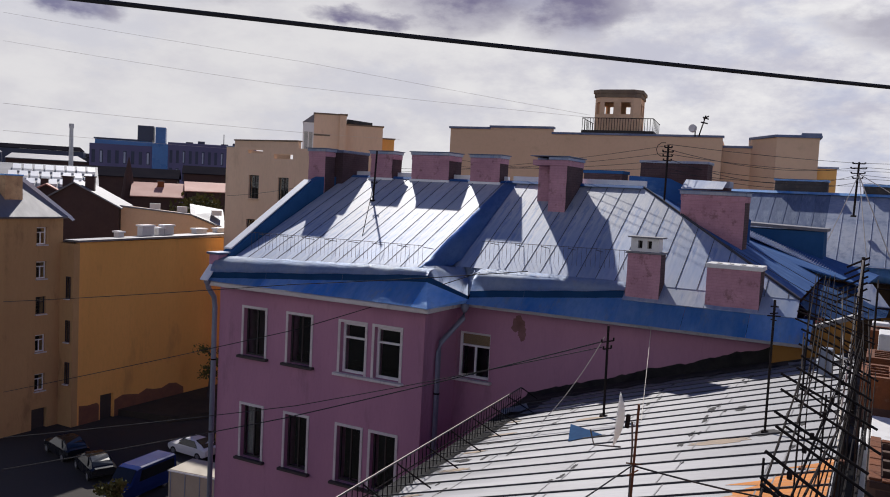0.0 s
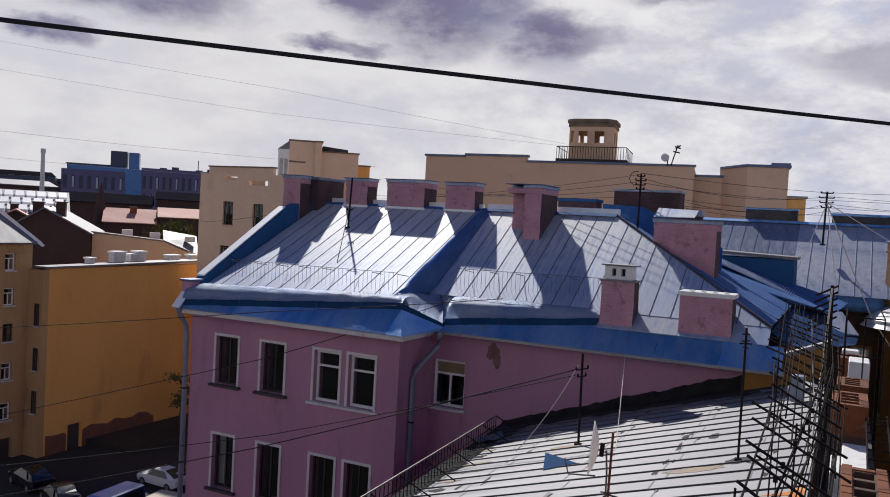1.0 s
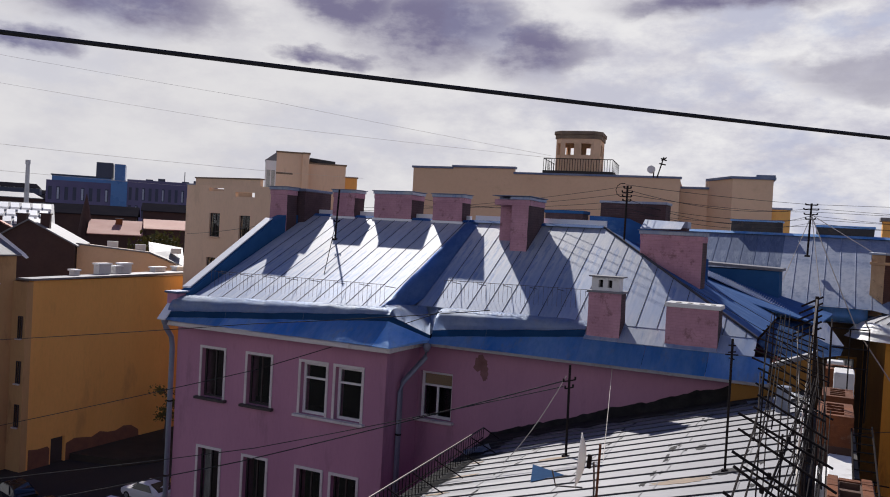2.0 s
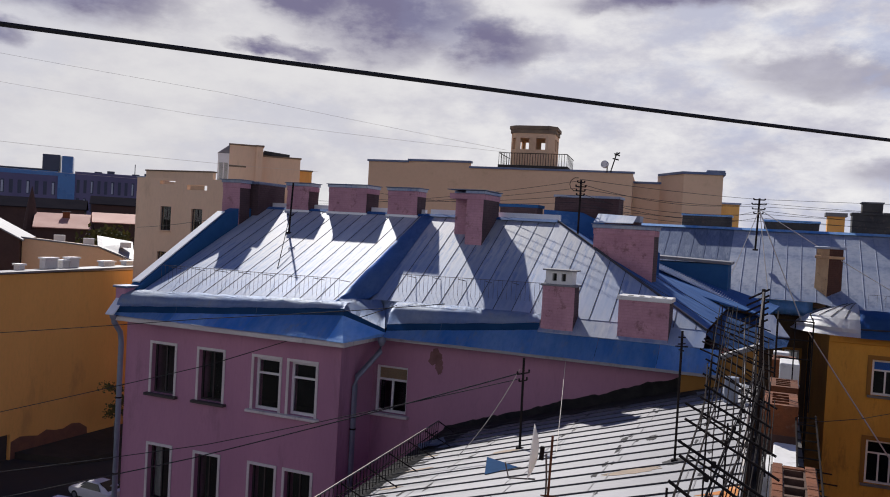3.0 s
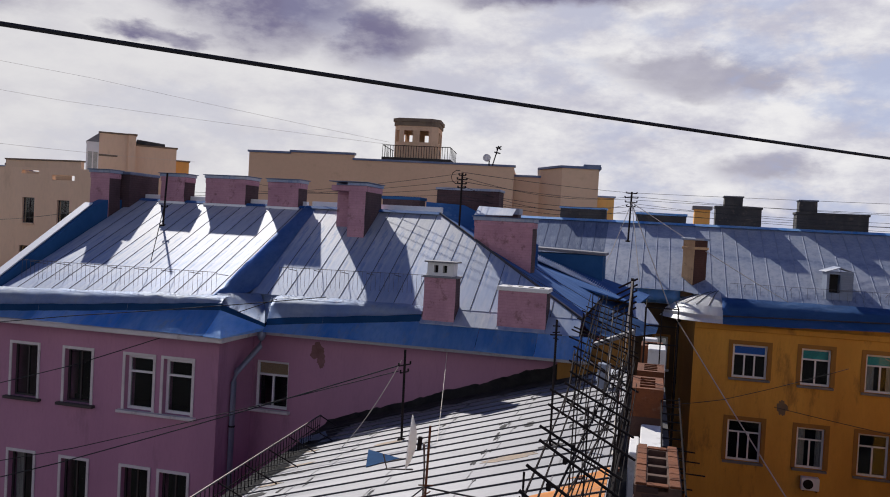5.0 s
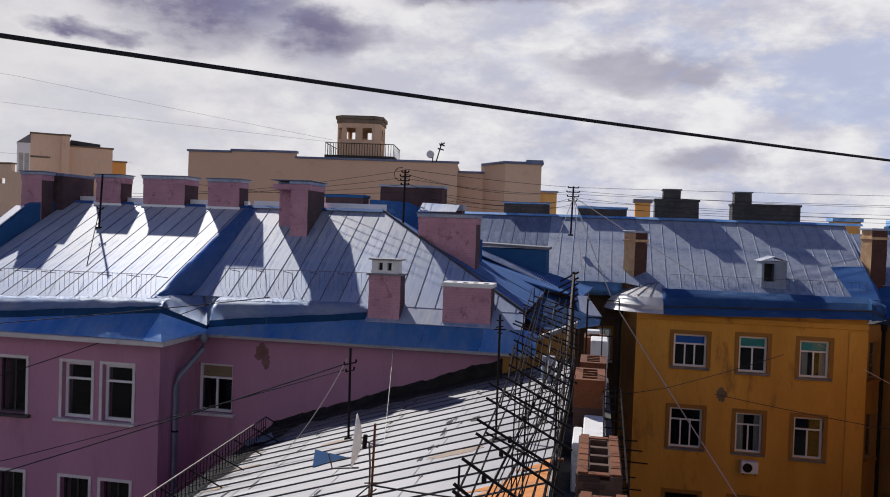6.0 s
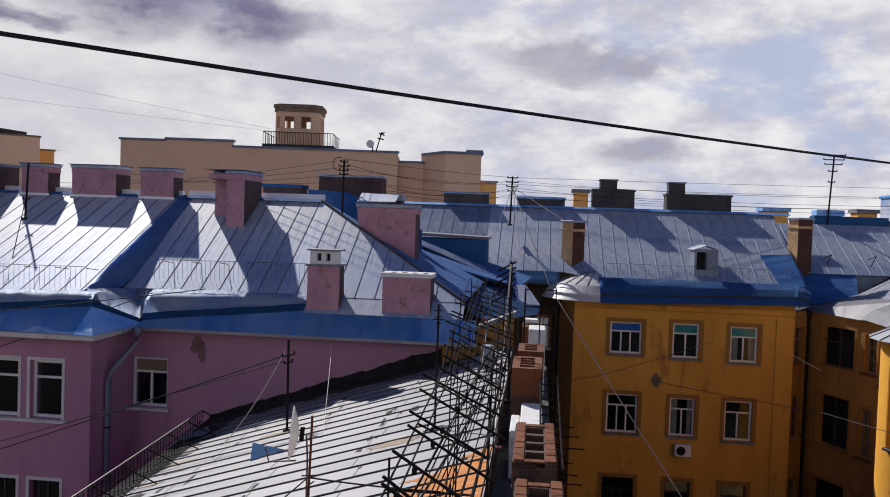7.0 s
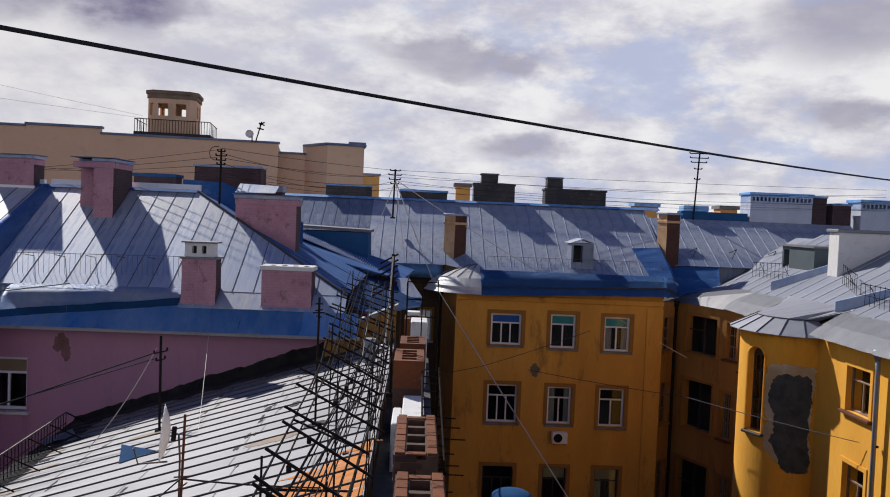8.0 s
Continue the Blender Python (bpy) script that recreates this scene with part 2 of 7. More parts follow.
M_IRON = surface("dark iron", (0.017, 0.015, 0.016), (0.034, 0.026, 0.024), 0.85, metal=0.0, big=3, fine=25, amount=0.7, bump=0.05, spec=0.06)
M_STEEL = surface("weathered steel tube", (0.12, 0.11, 0.11), (0.2, 0.18, 0.17), 0.5, metal=0.7, big=3, fine=25, amount=0.7, bump=0.05)
M_COPE = surface("weathered blue-grey coping sheet", (0.09, 0.13, 0.24), (0.2, 0.24, 0.33), 0.5, metal=0.3, big=0.8, fine=6, amount=0.8, bump=0.1)
M_RUST = surface("rusted steel", (0.12, 0.04, 0.025), (0.2, 0.08, 0.03), 0.8, metal=0.3, big=3, fine=25, amount=0.8, bump=0.1)
M_ASPHALT = surface("asphalt", (0.032, 0.029, 0.027), (0.046, 0.04, 0.036), 0.9, big=0.15, fine=5, amount=0.6)
# also lines openings whose inner shade is given by colour
M_DARK = surface("tarred felt and darkened insides", (0.03, 0.028, 0.028), (0.05, 0.045, 0.04), 0.9, big=1, fine=10, amount=0.6, bump=0.2)
M_GREYSTUCCO = surface("grey weathered stucco", (0.045, 0.045, 0.05), (0.08, 0.077, 0.075), 0.9, big=1.2, fine=9, amount=0.8, bump=0.4, stain=(0.2, 0.15, 0.12), stain_amt=0.5)
M_BLUEPAINT = surface("blue sheet", (0.02, 0.085, 0.22), (0.035, 0.12, 0.28), 0.75, metal=0.0, big=1, fine=8, amount=0.6, bump=0.06, spec=0.12)
M_WHITEWASH = surface("whitewashed plaster", (0.78, 0.77, 0.76), (0.64, 0.63, 0.62), 0.9, big=0.8, fine=9, amount=0.6, stain=(0.3, 0.26, 0.23), stain_amt=0.5)

# ---- building blocks ----
WORLD = {}
MESHES = {}
I4 = Matrix.Identity(4)


def turned(x, y, z, deg=0.0):
    return Matrix.Translation((x, y, z)) @ Matrix.Rotation(radians(deg), 4, "Z")


def thing(name, place, label, category, group="", kind=""):
    ob = new(name)
    ob.empty_display_size = 0.2
    ob.matrix_basis = place if isinstance(place, Matrix) else Matrix.Translation(place)
    WORLD[ob] = ob.matrix_basis.copy()
    return tagged(ob, label, category, group, kind)


def mesh_of(name, bm, mat, smooth=False):
    me = bpy.data.meshes.new(name)
    bmesh.ops.recalc_face_normals(bm, faces=bm.faces)
    bm.to_mesh(me)
    bm.free()
    for m in mat if isinstance(mat, (list, tuple)) else [mat]:
        me.materials.append(m)
    if smooth:
        me.polygons.foreach_set("use_smooth", [True] * len(me.polygons))
    return me


def hang(name, me, parent, at=I4, label=""):
    ob = new(name, me)
    ob.parent = parent
    ob.matrix_basis = WORLD[parent].inverted() @ at
    WORLD[ob] = at.copy()
    if label:
        tagged(ob, label)
    return ob


def part(name, bm, mat, parent, label="", at=I4, smooth=False):
    """Link a bmesh in world coordinates (or placed by at) as one mesh under a thing or a part."""
    return hang(name, mesh_of(name, bm, mat, smooth), parent, at, label)


def solo(name, bm, mat, label, category, group="", kind="", smooth=False):
    """A top-level thing of one mesh in world coordinates."""
    ob = new(name, mesh_of(name, bm, mat, smooth))
    WORLD[ob] = I4.copy()
    return tagged(ob, label, category, group, kind)


def shared(key, make, mat, smooth=False):
    if key not in MESHES:
        MESHES[key] = mesh_of(str(key[0]), make(), mat, smooth)
    return MESHES[key]


def box(bm, x0, x1, y0, y1, z0, z1, bevel=0.0):
    v = [bm.verts.new(p) for p in ((x0, y0, z0), (x1, y0, z0), (x1, y1, z0), (x0, y1, z0), (x0, y0, z1), (x1, y0, z1), (x1, y1, z1), (x0, y1, z1))]
    fs = [bm.faces.new([v[i] for i in q]) for q in ((0, 3, 2, 1), (4, 5, 6, 7), (0, 1, 5, 4), (1, 2, 6, 5), (2, 3, 7, 6), (3, 0, 4, 7))]
    if bevel:
        es = list({e for f_ in fs for e in f_.edges})
        bmesh.ops.bevel(bm, geom=es, offset=bevel, segments=1, affect="EDGES")
    return bm


def boxes(*rows, bevel=0.0):
    bm = bmesh.new()
    for r in rows:
        box(bm, *r, bevel=bevel)
    return bm


def prism(bm, pts, vec):
    """A polygon pushed along a vector into a closed solid."""
    vec = Vector(vec)
    a = [bm.verts.new(p) for p in pts]
    b = [bm.verts.new(Vector(p) + vec) for p in pts]
    bm.faces.new(a)
    bm.faces.new(list(reversed(b)))
    k = len(a)
    for i in range(k):
        j = (i + 1) % k
        bm.faces.new((a[j], a[i], b[i], b[j]))
    return bm


def solid(pts, vec):
    return prism(bmesh.new(), pts, vec)


def tube(bm, pts, r, sides=8, cap=True):
    """A round bar along a line of points."""
    pts = [Vector(p) for p in pts]
    rings = []
    for i, p in enumerate(pts):
        a, b = pts[max(i - 1, 0)], pts[min(i + 1, len(pts) - 1)]
        d = (b - a).normalized()
        u = d.cross(Vector((0, 0, 1)) if abs(d.z) < 0.95 else Vector((0, 1, 0))).normalized()
        w = d.cross(u)
        rr = r[i] if isinstance(r, (list, tuple)) else r
        rings.append([bm.verts.new(p + (u * math.cos(2 * math.pi * k / sides) + w * math.sin(2 * math.pi * k / sides)) * rr) for k in range(sides)])
    for a, b in zip(rings, rings[1:]):
        for k in range(sides):
            bm.faces.new((a[k], a[(k + 1) % sides], b[(k + 1) % sides], b[k]))
    if cap:
        bm.faces.new(list(reversed(rings[0])))
        bm.faces.new(rings[-1])
    return bm


def bars(rows, r, sides=6):
    bm = bmesh.new()
    for a, b in rows:
        tube(bm, (a, b), r, sides)
    return bm


def pierced(u0, u1, z0, z1, thick, holes):
    """A wall slab along local x, its outer face at y = 0, with rectangular openings (u0, u1, z0, z1) through it."""
    us = sorted({u0, u1, *[h[0] for h in holes], *[h[1] for h in holes]})
    zs = sorted({z0, z1, *[h[2] for h in holes], *[h[3] for h in holes]})
    bm = bmesh.new()
    verts = {}

    def v(i, j, k):
        if (i, j, k) not in verts:
            verts[i, j, k] = bm.verts.new((us[i], thick * k, zs[j]))
        return verts[i, j, k]

    def full(i, j):
        if not (0 <= i < len(us) - 1 and 0 <= j < len(zs) - 1):
            return False
        cu, cz = (us[i] + us[i + 1]) / 2, (zs[j] + zs[j + 1]) / 2
        return not any(h[0] < cu < h[1] and h[2] < cz < h[3] for h in holes)

    for i in range(len(us) - 1):
        for j in range(len(zs) - 1):
            if not full(i, j):
                continue
            bm.faces.new((v(i, j, 0), v(i + 1, j, 0), v(i + 1, j + 1, 0), v(i, j + 1, 0)))
            bm.faces.new((v(i, j, 1), v(i, j + 1, 1), v(i + 1, j + 1, 1), v(i + 1, j, 1)))
            for di, dj, a, b in ((-1, 0, (i, j), (i, j + 1)), (1, 0, (i + 1, j + 1), (i + 1, j)), (0, -1, (i + 1, j), (i, j)), (0, 1, (i, j + 1), (i + 1, j + 1))):
                if not full(i + di, j + dj):
                    bm.faces.new((v(*a, 0), v(*b, 0), v(*b, 1), v(*a, 1)))
    return bm


def frame_bm(w, h, t, y0, y1, lights):
    """One window frame of width w and height h with openings (x0, x1, z0, z1) for its lights."""
    bm = pierced(-w / 2, w / 2, 0, h, y1 - y0, lights)
    bmesh.ops.translate(bm, verts=bm.verts[:], vec=(0, y0, 0))
    return bm


def lights_of(style, w, h, t):
    m = t * 0.75
    a, b, c, d = -w / 2 + t, w / 2 - t, t, h - t
    tr = h * 0.70
    if style == "double":
        return [(a, -m / 2, c, d), (m / 2, b, c, d)]
    if style == "cross":
        return [(a, -m / 2, c, tr - m / 2), (m / 2, b, c, tr - m / 2), (a, b, tr + m / 2, d)]
    if style == "triple":
        k = (b - a) / 3
        return [(a, a + k - m / 2, c, tr - m / 2), (a + k + m / 2, b - k - m / 2, c, tr - m / 2), (b - k + m / 2, b, c, tr - m / 2), (a, b, tr + m / 2, d)]
    if style == "transom":
        return [(a, b, c, tr - m / 2), (a, b, tr + m / 2, d)]
    if style == "grid":
        q = (d - c) / 3
        return [(x0, x1, c + q * j + (m / 2 if j else 0), c + q * (j + 1) - (m / 2 if j < 2 else 0)) for j in range(3) for x0, x1 in ((a, -m / 2), (m / 2, b))]
    return [(a, b, c, d)]


def window(house, at, w, h, style, mat, casing=None, sill=None, label="", set_in=0.16, blind=None, drape=None):
    """A window in an opening w x h: frame > pane, casing, sill, and a blind or curtain behind the glass where there is one."""
    t = 0.085 if mat is M_WHITE else 0.06
    fr = hang("window", shared(("window", w, h, style, mat.name, set_in), lambda: frame_bm(w - 0.01, h - 0.01, t, set_in, set_in + 0.07, lights_of(style, w - 0.01, h - 0.01, t)), mat), house, at, label)
    hang("pane", shared(("pane", w, h, set_in, t), lambda: boxes((-w / 2 + t, w / 2 - t, set_in + 0.03, set_in + 0.036, t, h - t)), M_GLASS), fr, at).visible_shadow = False
    if casing:
        cw, cm = casing
        hang("casing", shared(("casing", w, h, cw, cm.name), lambda: casing_bm(w, h, cw), cm), fr, at)
    if sill:
        sw, sm = sill
        hang("sill", shared(("sill", w, sw, sm.name), lambda: boxes((-w / 2 - sw, w / 2 + sw, -0.16, set_in, -0.09, -0.004), bevel=0.01), sm), fr, at)
    if blind:
        z0, bmat = blind
        hang("blind", shared(("blind", w, h, z0, bmat.name), lambda: boxes((-w / 2 + 0.04, w / 2 - 0.04, set_in + 0.09, set_in + 0.1, h * z0, h - 0.02)), bmat), fr, at)
    if drape:
        hang("curtain", shared(("curtain", w, h, drape.name), lambda: curtain_bm(w * 0.32, h, -w / 2 + 0.03, set_in + 0.16), drape), fr, at)
        hang("curtain", shared(("curtainr", w, h, drape.name), lambda: curtain_bm(w * 0.25, h, w / 2 - 0.03 - w * 0.25, set_in + 0.16), drape), fr, at)
    return fr


def casing_bm(w, h, cw):
    return solid([(-w / 2 - cw, -0.03, 0), (-w / 2, -0.03, 0), (-w / 2, -0.03, h), (w / 2, -0.03, h), (w / 2, -0.03, 0), (w / 2 + cw, -0.03, 0), (w / 2 + cw, -0.03, h + cw), (-w / 2 - cw, -0.03, h + cw)], (0, 0.028, 0))


def curtain_bm(w, h, x0, y):
    bm = bmesh.new()
    k = 14
    lo = [bm.verts.new((x0 + w * i / k, y + 0.025 * math.sin(i * 1.9), 0.05)) for i in range(k + 1)]
    hi = [bm.verts.new((x0 + w * i / k, y + 0.02 * math.sin(i * 1.9 + 0.4), h - 0.03)) for i in range(k + 1)]
    for i in range(k):
        bm.faces.new((lo[i], lo[i + 1], hi[i + 1], hi[i]))
    return bm


def seam_roof(roof, mat, x0, x1, low, high, step=0.6, along="x", first=0.0, cut=None, rib=0.045, ribw=0.03, name="roof_panel", seam_mat=None):
    """Standing-seam panels from a low edge to a high edge. low, high: (across, z). along: the axis on which the panels follow one another.
    cut(u) gives the share of the slope (0..1) up to which a panel reaches at u; or a pair for where it starts and ends."""
    def place(u, s):
        a = low[0] + (high[0] - low[0]) * s
        z = low[1] + (high[1] - low[1]) * s
        return Vector((u, a, z)) if along == "x" else Vector((a, u, z))

    d = (place(0, 1) - place(0, 0)).normalized()
    side = Vector((1, 0, 0)) if along == "x" else Vector((0, 1, 0))
    nrm = side.cross(d)
    if nrm.z < 0:
        nrm = -nrm
    u = x0
    made = []
    while u < x1 - 0.02:
        ue = min(u + step if u > x0 or not first else u + first, x1)
        s = [(0.0, 1.0)] * 2
        if cut:
            s = [cut(u), cut(ue)]
        if s[0][1] - s[0][0] < 0.01 and s[1][1] - s[1][0] < 0.01:
            u = ue
            continue
        p = [place(u, s[0][0]), place(ue, s[1][0]), place(ue, s[1][1]), place(u, s[0][1])]
        if (p[3] - p[0]).length < 0.02:
            p = [p[0], p[1], p[2]]
        elif (p[2] - p[1]).length < 0.02:
            p = [p[0], p[1], p[3]]
        o = p[0].copy()
        bm = prism(bmesh.new(), [q - o for q in p], -nrm * 0.02)
        pn = part(name, bm, mat, roof, at=Matrix.Translation(o))
        made.append(pn)
        a, b = place(ue, s[1][0]), place(ue, s[1][1])
        if ue < x1 - 0.02 and (b - a).length > 0.1:
            # the seam stands proud of the sheet and leans a little
            hw = side * ribw / 2
            q = [a - hw, a + hw, a + hw * 0.7 + nrm * rib, a - hw * 0.7 + nrm * rib]
            bm = prism(bmesh.new(), [v - a for v in q], (b - a))
            part("seam", bm, seam_mat or M_SEAM, roof, at=Matrix.Translation(a))
        u = ue
    return made


def skew_sheet(a, b, n=10, thick=0.02, dent=1.0):
    """A dented sheet between two profiles of three-dimensional points."""
    bm = bmesh.new()
    rows = []
    for p, q in zip(a, b):
        row = []
        for i in range(n + 1):
            v = Vector(p).lerp(Vector(q), i / n)
            v.z += (0.02 * noise.noise(v * 1.3) + 0.014 * noise.noise(v * 3.4)) * dent
            v.y += 0.025 * noise.noise(v * 0.9 + Vector((3, 1, 7))) * dent
            row.append(bm.verts.new(v))
        rows.append(row)
    for r0, r1 in zip(rows, rows[1:]):
        for i in range(n):
            bm.faces.new((r0[i], r0[i + 1], r1[i + 1], r1[i]))
    bmesh.ops.solidify(bm, geom=bm.faces[:], thickness=thick)
    return bm


def profile_sheet(pts, u0, u1, along="x", thick=0.02, lean0=None, lean1=None):
    """A bent sheet whose section runs through (across, z) points, from u0 to u1; lean0 and lean1 give its ends point by point."""
    bm = bmesh.new()
    lean0, lean1 = lean0 or [u0] * len(pts), lean1 or [u1] * len(pts)
    n = max(2, int(abs(u1 - u0) / 0.22))
    grid = []
    for (a, z), s0, s1 in zip(pts, lean0, lean1):
        row = []
        for i in range(n + 1):
            u = s0 + (s1 - s0) * i / n
            wob = 0.02 * noise.noise((u * 1.1, a * 3, z * 2)) + 0.016 * noise.noise((u * 3.1, a * 2.3, z * 2.3 + 5))
            row.append(bm.verts.new((u, a + wob, z + wob) if along == "x" else (a + wob, u, z + wob)))
        grid.append(row)
    for r0, r1 in zip(grid, grid[1:]):
        for i in range(n):
            bm.faces.new((r0[i], r0[i + 1], r1[i + 1], r1[i]))
    bmesh.ops.solidify(bm, geom=bm.faces[:], thickness=thick)
    return bm

# ---- ground ----
gm = bmesh.new()
gv = [gm.verts.new(p) for p in ((-2500, -2500, 0), (2500, -2500, 0), (2500, 2500, 0), (-2500, 2500, 0))]
gm.faces.new(gv)
solo("ground", gm, M_ASPHALT, "dark asphalt yard and street surface", "ground", kind="structure")

# ---- the pink house ----
RIDGE_Y, RIDGE_Z = 28.2, 19.04
RIDGE_YR, RIDGE_ZR, BACK_Y, HIP_TOP = 28.2, 19.04, 33.0, -7.39
pink = thing("apartment_house", (-11, 27, 0), "pink plastered apartment house with a blue and silver sheet-metal roof", "house")
PINK_X = (-18.68, -16.73, -14.58, -13.27)
holes = []
for i, cx in enumerate(PINK_X):
    holes.append((cx - 0.48, cx + 0.48, 12.55, 14.2))
    holes.append((cx - 0.46, cx + 0.46, 8.95, 10.8))
part("front_wall", pierced(-20.3, -11.95, 0, 15.0, 0.5, holes), M_PINK, pink, at=turned(0, 21.2, 0))
part("return_wall", boxes((-12.45, -11.95, 21.7, 23.8, 0, 15.0)), M_PINK, pink)
LONGWIN = (-11.86, -10.7, 12.52, 14.05)
part("long_wall", pierced(-11.95, -1.6, 0, 15.0, 0.5, [LONGWIN]), M_PINK, pink, at=turned(0, 23.3, 0))
part("gable_wall", boxes((-20.3, -19.9, 21.7, 32.4, 0, 15.6)), M_PINK, pink)
part("back_wall", boxes((-20.3, -1.6, 32.4, 32.8, 0, 15.0)), M_PINK, pink)
part("end_wall", boxes((-2.0, -1.6, 23.8, 32.4, 0, 15.0)), M_PINK, pink)
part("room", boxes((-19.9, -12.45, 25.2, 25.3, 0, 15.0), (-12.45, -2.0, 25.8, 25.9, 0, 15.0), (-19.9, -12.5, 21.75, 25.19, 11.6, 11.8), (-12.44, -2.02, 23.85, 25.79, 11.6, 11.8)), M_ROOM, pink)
M_CURTAIN = surface("pale curtain cloth", (0.55, 0.53, 0.5), (0.45, 0.42, 0.4), 0.9, big=2, fine=10, amount=0.4, bump=0)
M_CREAMBLIND = surface("cream blind cloth", (0.62, 0.42, 0.25), (0.55, 0.36, 0.2), 0.9, big=2, fine=10, amount=0.3, bump=0)
for i, cx in enumerate(PINK_X):
    new_frame = i > 1
    window(pink, turned(cx, 21.2, 12.55), 0.96, 1.65, "transom" if new_frame else "double", M_WHITE if new_frame else M_DARKWOOD, (0.085, M_CORNICE), (0.18, M_CORNICE if new_frame else M_DARKWOOD))
    window(pink, turned(cx, 21.2, 8.95), 0.92, 1.85, "double", M_DARKWOOD, (0.09, M_CORNICE), (0.18, M_DARKWOOD), drape=M_CURTAIN if i == 0 else None)
window(pink, turned(-11.28, 23.3, 12.52), 1.16, 1.53, "cross", M_WHITE, None, (0.12, M_CORNICE), blind=(0.7, M_CREAMBLIND))
# cornices below the eaves
part("cornice", boxes((-20.3, -11.55, 20.62, 21.2, 14.9, 15.06), (-11.95, -11.55, 21.2, 22.8, 14.9, 15.06), bevel=0.02), M_CORNICE, pink)
part("cornice", boxes((-11.55, -1.3, 22.8, 23.3, 14.93, 15.04), bevel=0.02), M_CORNICE, pink)

roof = part("roof", solid([(-19.9, 21.75, 15.9), (-19.9, 28.15, 18.9), (-19.9, 32.4, 15.2), (-19.9, 32.4, 14.9), (-19.9, 21.75, 14.9)], (7.2, 0, 0)), M_ZINC, pink, "blue sheet-metal roof with standing seams")
part("roof_body", solid([(-11.7, 23.75, 15.95), (-11.7, 28.15, 18.9), (-11.7, 32.4, 15.8), (-12.3, 32.4, 14.9), (-11.7, 23.75, 14.9)], (4.3, 0, 0)), M_ZINC, pink)
# left field
LOW_L, LOW_R = (21.4, 15.867), (23.5, 16.12)
CREASE = lambda x: 21.43 + 0.068 * (x + 19.6)
seam_roof(roof, M_ZINC, -19.95, -12.6, LOW_L, (RIDGE_Y, RIDGE_Z), 0.6, cut=lambda u: ((CREASE(u) - 21.4) / 6.8, 1.0), rib=0.013, ribw=0.017)
# right field up to the hip
HIP_END = -1.75
def hip_cut(x):
    if x <= HIP_TOP:
        return (0.0, 1.0)
    return (0.0, max(0.0, 1 - (x - HIP_TOP) / (HIP_END - HIP_TOP)))
seam_roof(roof, M_ZINC, -12.25, HIP_END, LOW_R, (RIDGE_YR, RIDGE_ZR), 0.6, cut=hip_cut, rib=0.013, ribw=0.018)
# the cheek between the two fields
bm = bmesh.new()
K = 12
rows_ = []
for j in range(K + 1):
    y = 21.62 + (RIDGE_Y - 21.62) * j / K
    zl = 15.97 + (RIDGE_Z - 15.97) * (y - 21.62) / (RIDGE_Y - 21.62)
    zr = 16.12 + (RIDGE_ZR - 16.12) * max(0.0, y - 23.5) / (RIDGE_YR - 23.5)
    xr = -12.55 + 0.4 * min(1.0, (y - 21.62) / 1.88)
    a, b = Vector((-12.62, y, zl + 0.06)), Vector((xr, y, min(zr, zl) + 0.02))
    row = []
    for i in range(7):
        p = a.lerp(b, i / 6)
        # rounded over the upper edge, dented here and there
        p.z += 0.08 * math.sin(math.pi * i / 6) * (1 - j / K) + 0.035 * noise.noise(p * 1.7)
        row.append(bm.verts.new(p))
    rows_.append(row)
for r0, r1 in zip(rows_, rows_[1:]):
    for i in range(6):
        bm.faces.new((r0[i], r0[i + 1], r1[i + 1], r1[i]))
bmesh.ops.solidify(bm, geom=bm.faces[:], thickness=0.02)
part("valley_sheet", bm, M_VALLEY, roof, smooth=True)
# hip end, falling towards the yellow house, its shade mixed into the blue
K = 12
for k in range(K):
    y0, y1 = 23.5 + (BACK_Y - 23.5) * k / K, 23.5 + (BACK_Y - 23.5) * (k + 1) / K
    def top_x(y):
        s = (y - 23.5) / (RIDGE_YR - 23.5) if y < RIDGE_YR else (BACK_Y - y) / (BACK_Y - RIDGE_YR)
        s = max(0.0, min(1.0, s))
        return HIP_END + (HIP_TOP - HIP_END) * s, 16.12 + (RIDGE_ZR - 16.12) * s
    ta, tb = top_x(y0), top_x(y1)
    pts = [Vector((HIP_END, y0, 16.12)), Vector((HIP_END, y1, 16.12)), Vector((tb[0], y1, tb[1])), Vector((ta[0], y0, ta[1]))]
    if (pts[3] - pts[0]).length < 0.02:
        pts = pts[:3]
    elif (pts[2] - pts[1]).length < 0.02:
        pts = [pts[0], pts[1], pts[3]]
    o = pts[0].copy()
    part("roof_panel", prism(bmesh.new(), [q - o for q in pts], (-0.015, 0, -0.02)), M_DEEPBLUE, roof, at=Matrix.Translation(o))
    if k % 4 == 3:
        part("seam", solid([(0, -0.008, 0), (0, 0.008, 0), (0.01, 0.006, 0.012), (0.01, -0.006, 0.012)], Vector((ta[0], y0, ta[1])) - o), M_SEAM, roof, at=Matrix.Translation(o))
part("hip_cap", tube(bmesh.new(), [(HIP_TOP, RIDGE_YR, RIDGE_ZR + 0.02), (HIP_END, 23.5, 16.14)], 0.04, 6), M_SEAM, roof)
# gutter sheet coloured bluer for the shade on it
M_ROLL = surface("gutter sheet tinted blue for shade", (0.27, 0.38, 0.62), (0.46, 0.53, 0.65), 0.52, metal=0.2, big=0.9, fine=6, amount=0.9, bump=0.3, stain=(0.5, 0.5, 0.52), stain_amt=0.6)
# eaves: painted apron, inclined gutter upstand, dented sheets between it and the seams
LIP_L = lambda x: 20.56 + 0.0962 * (x + 20.2)
LIP_R = lambda x: 22.53 + 0.115 * (x + 11.15)
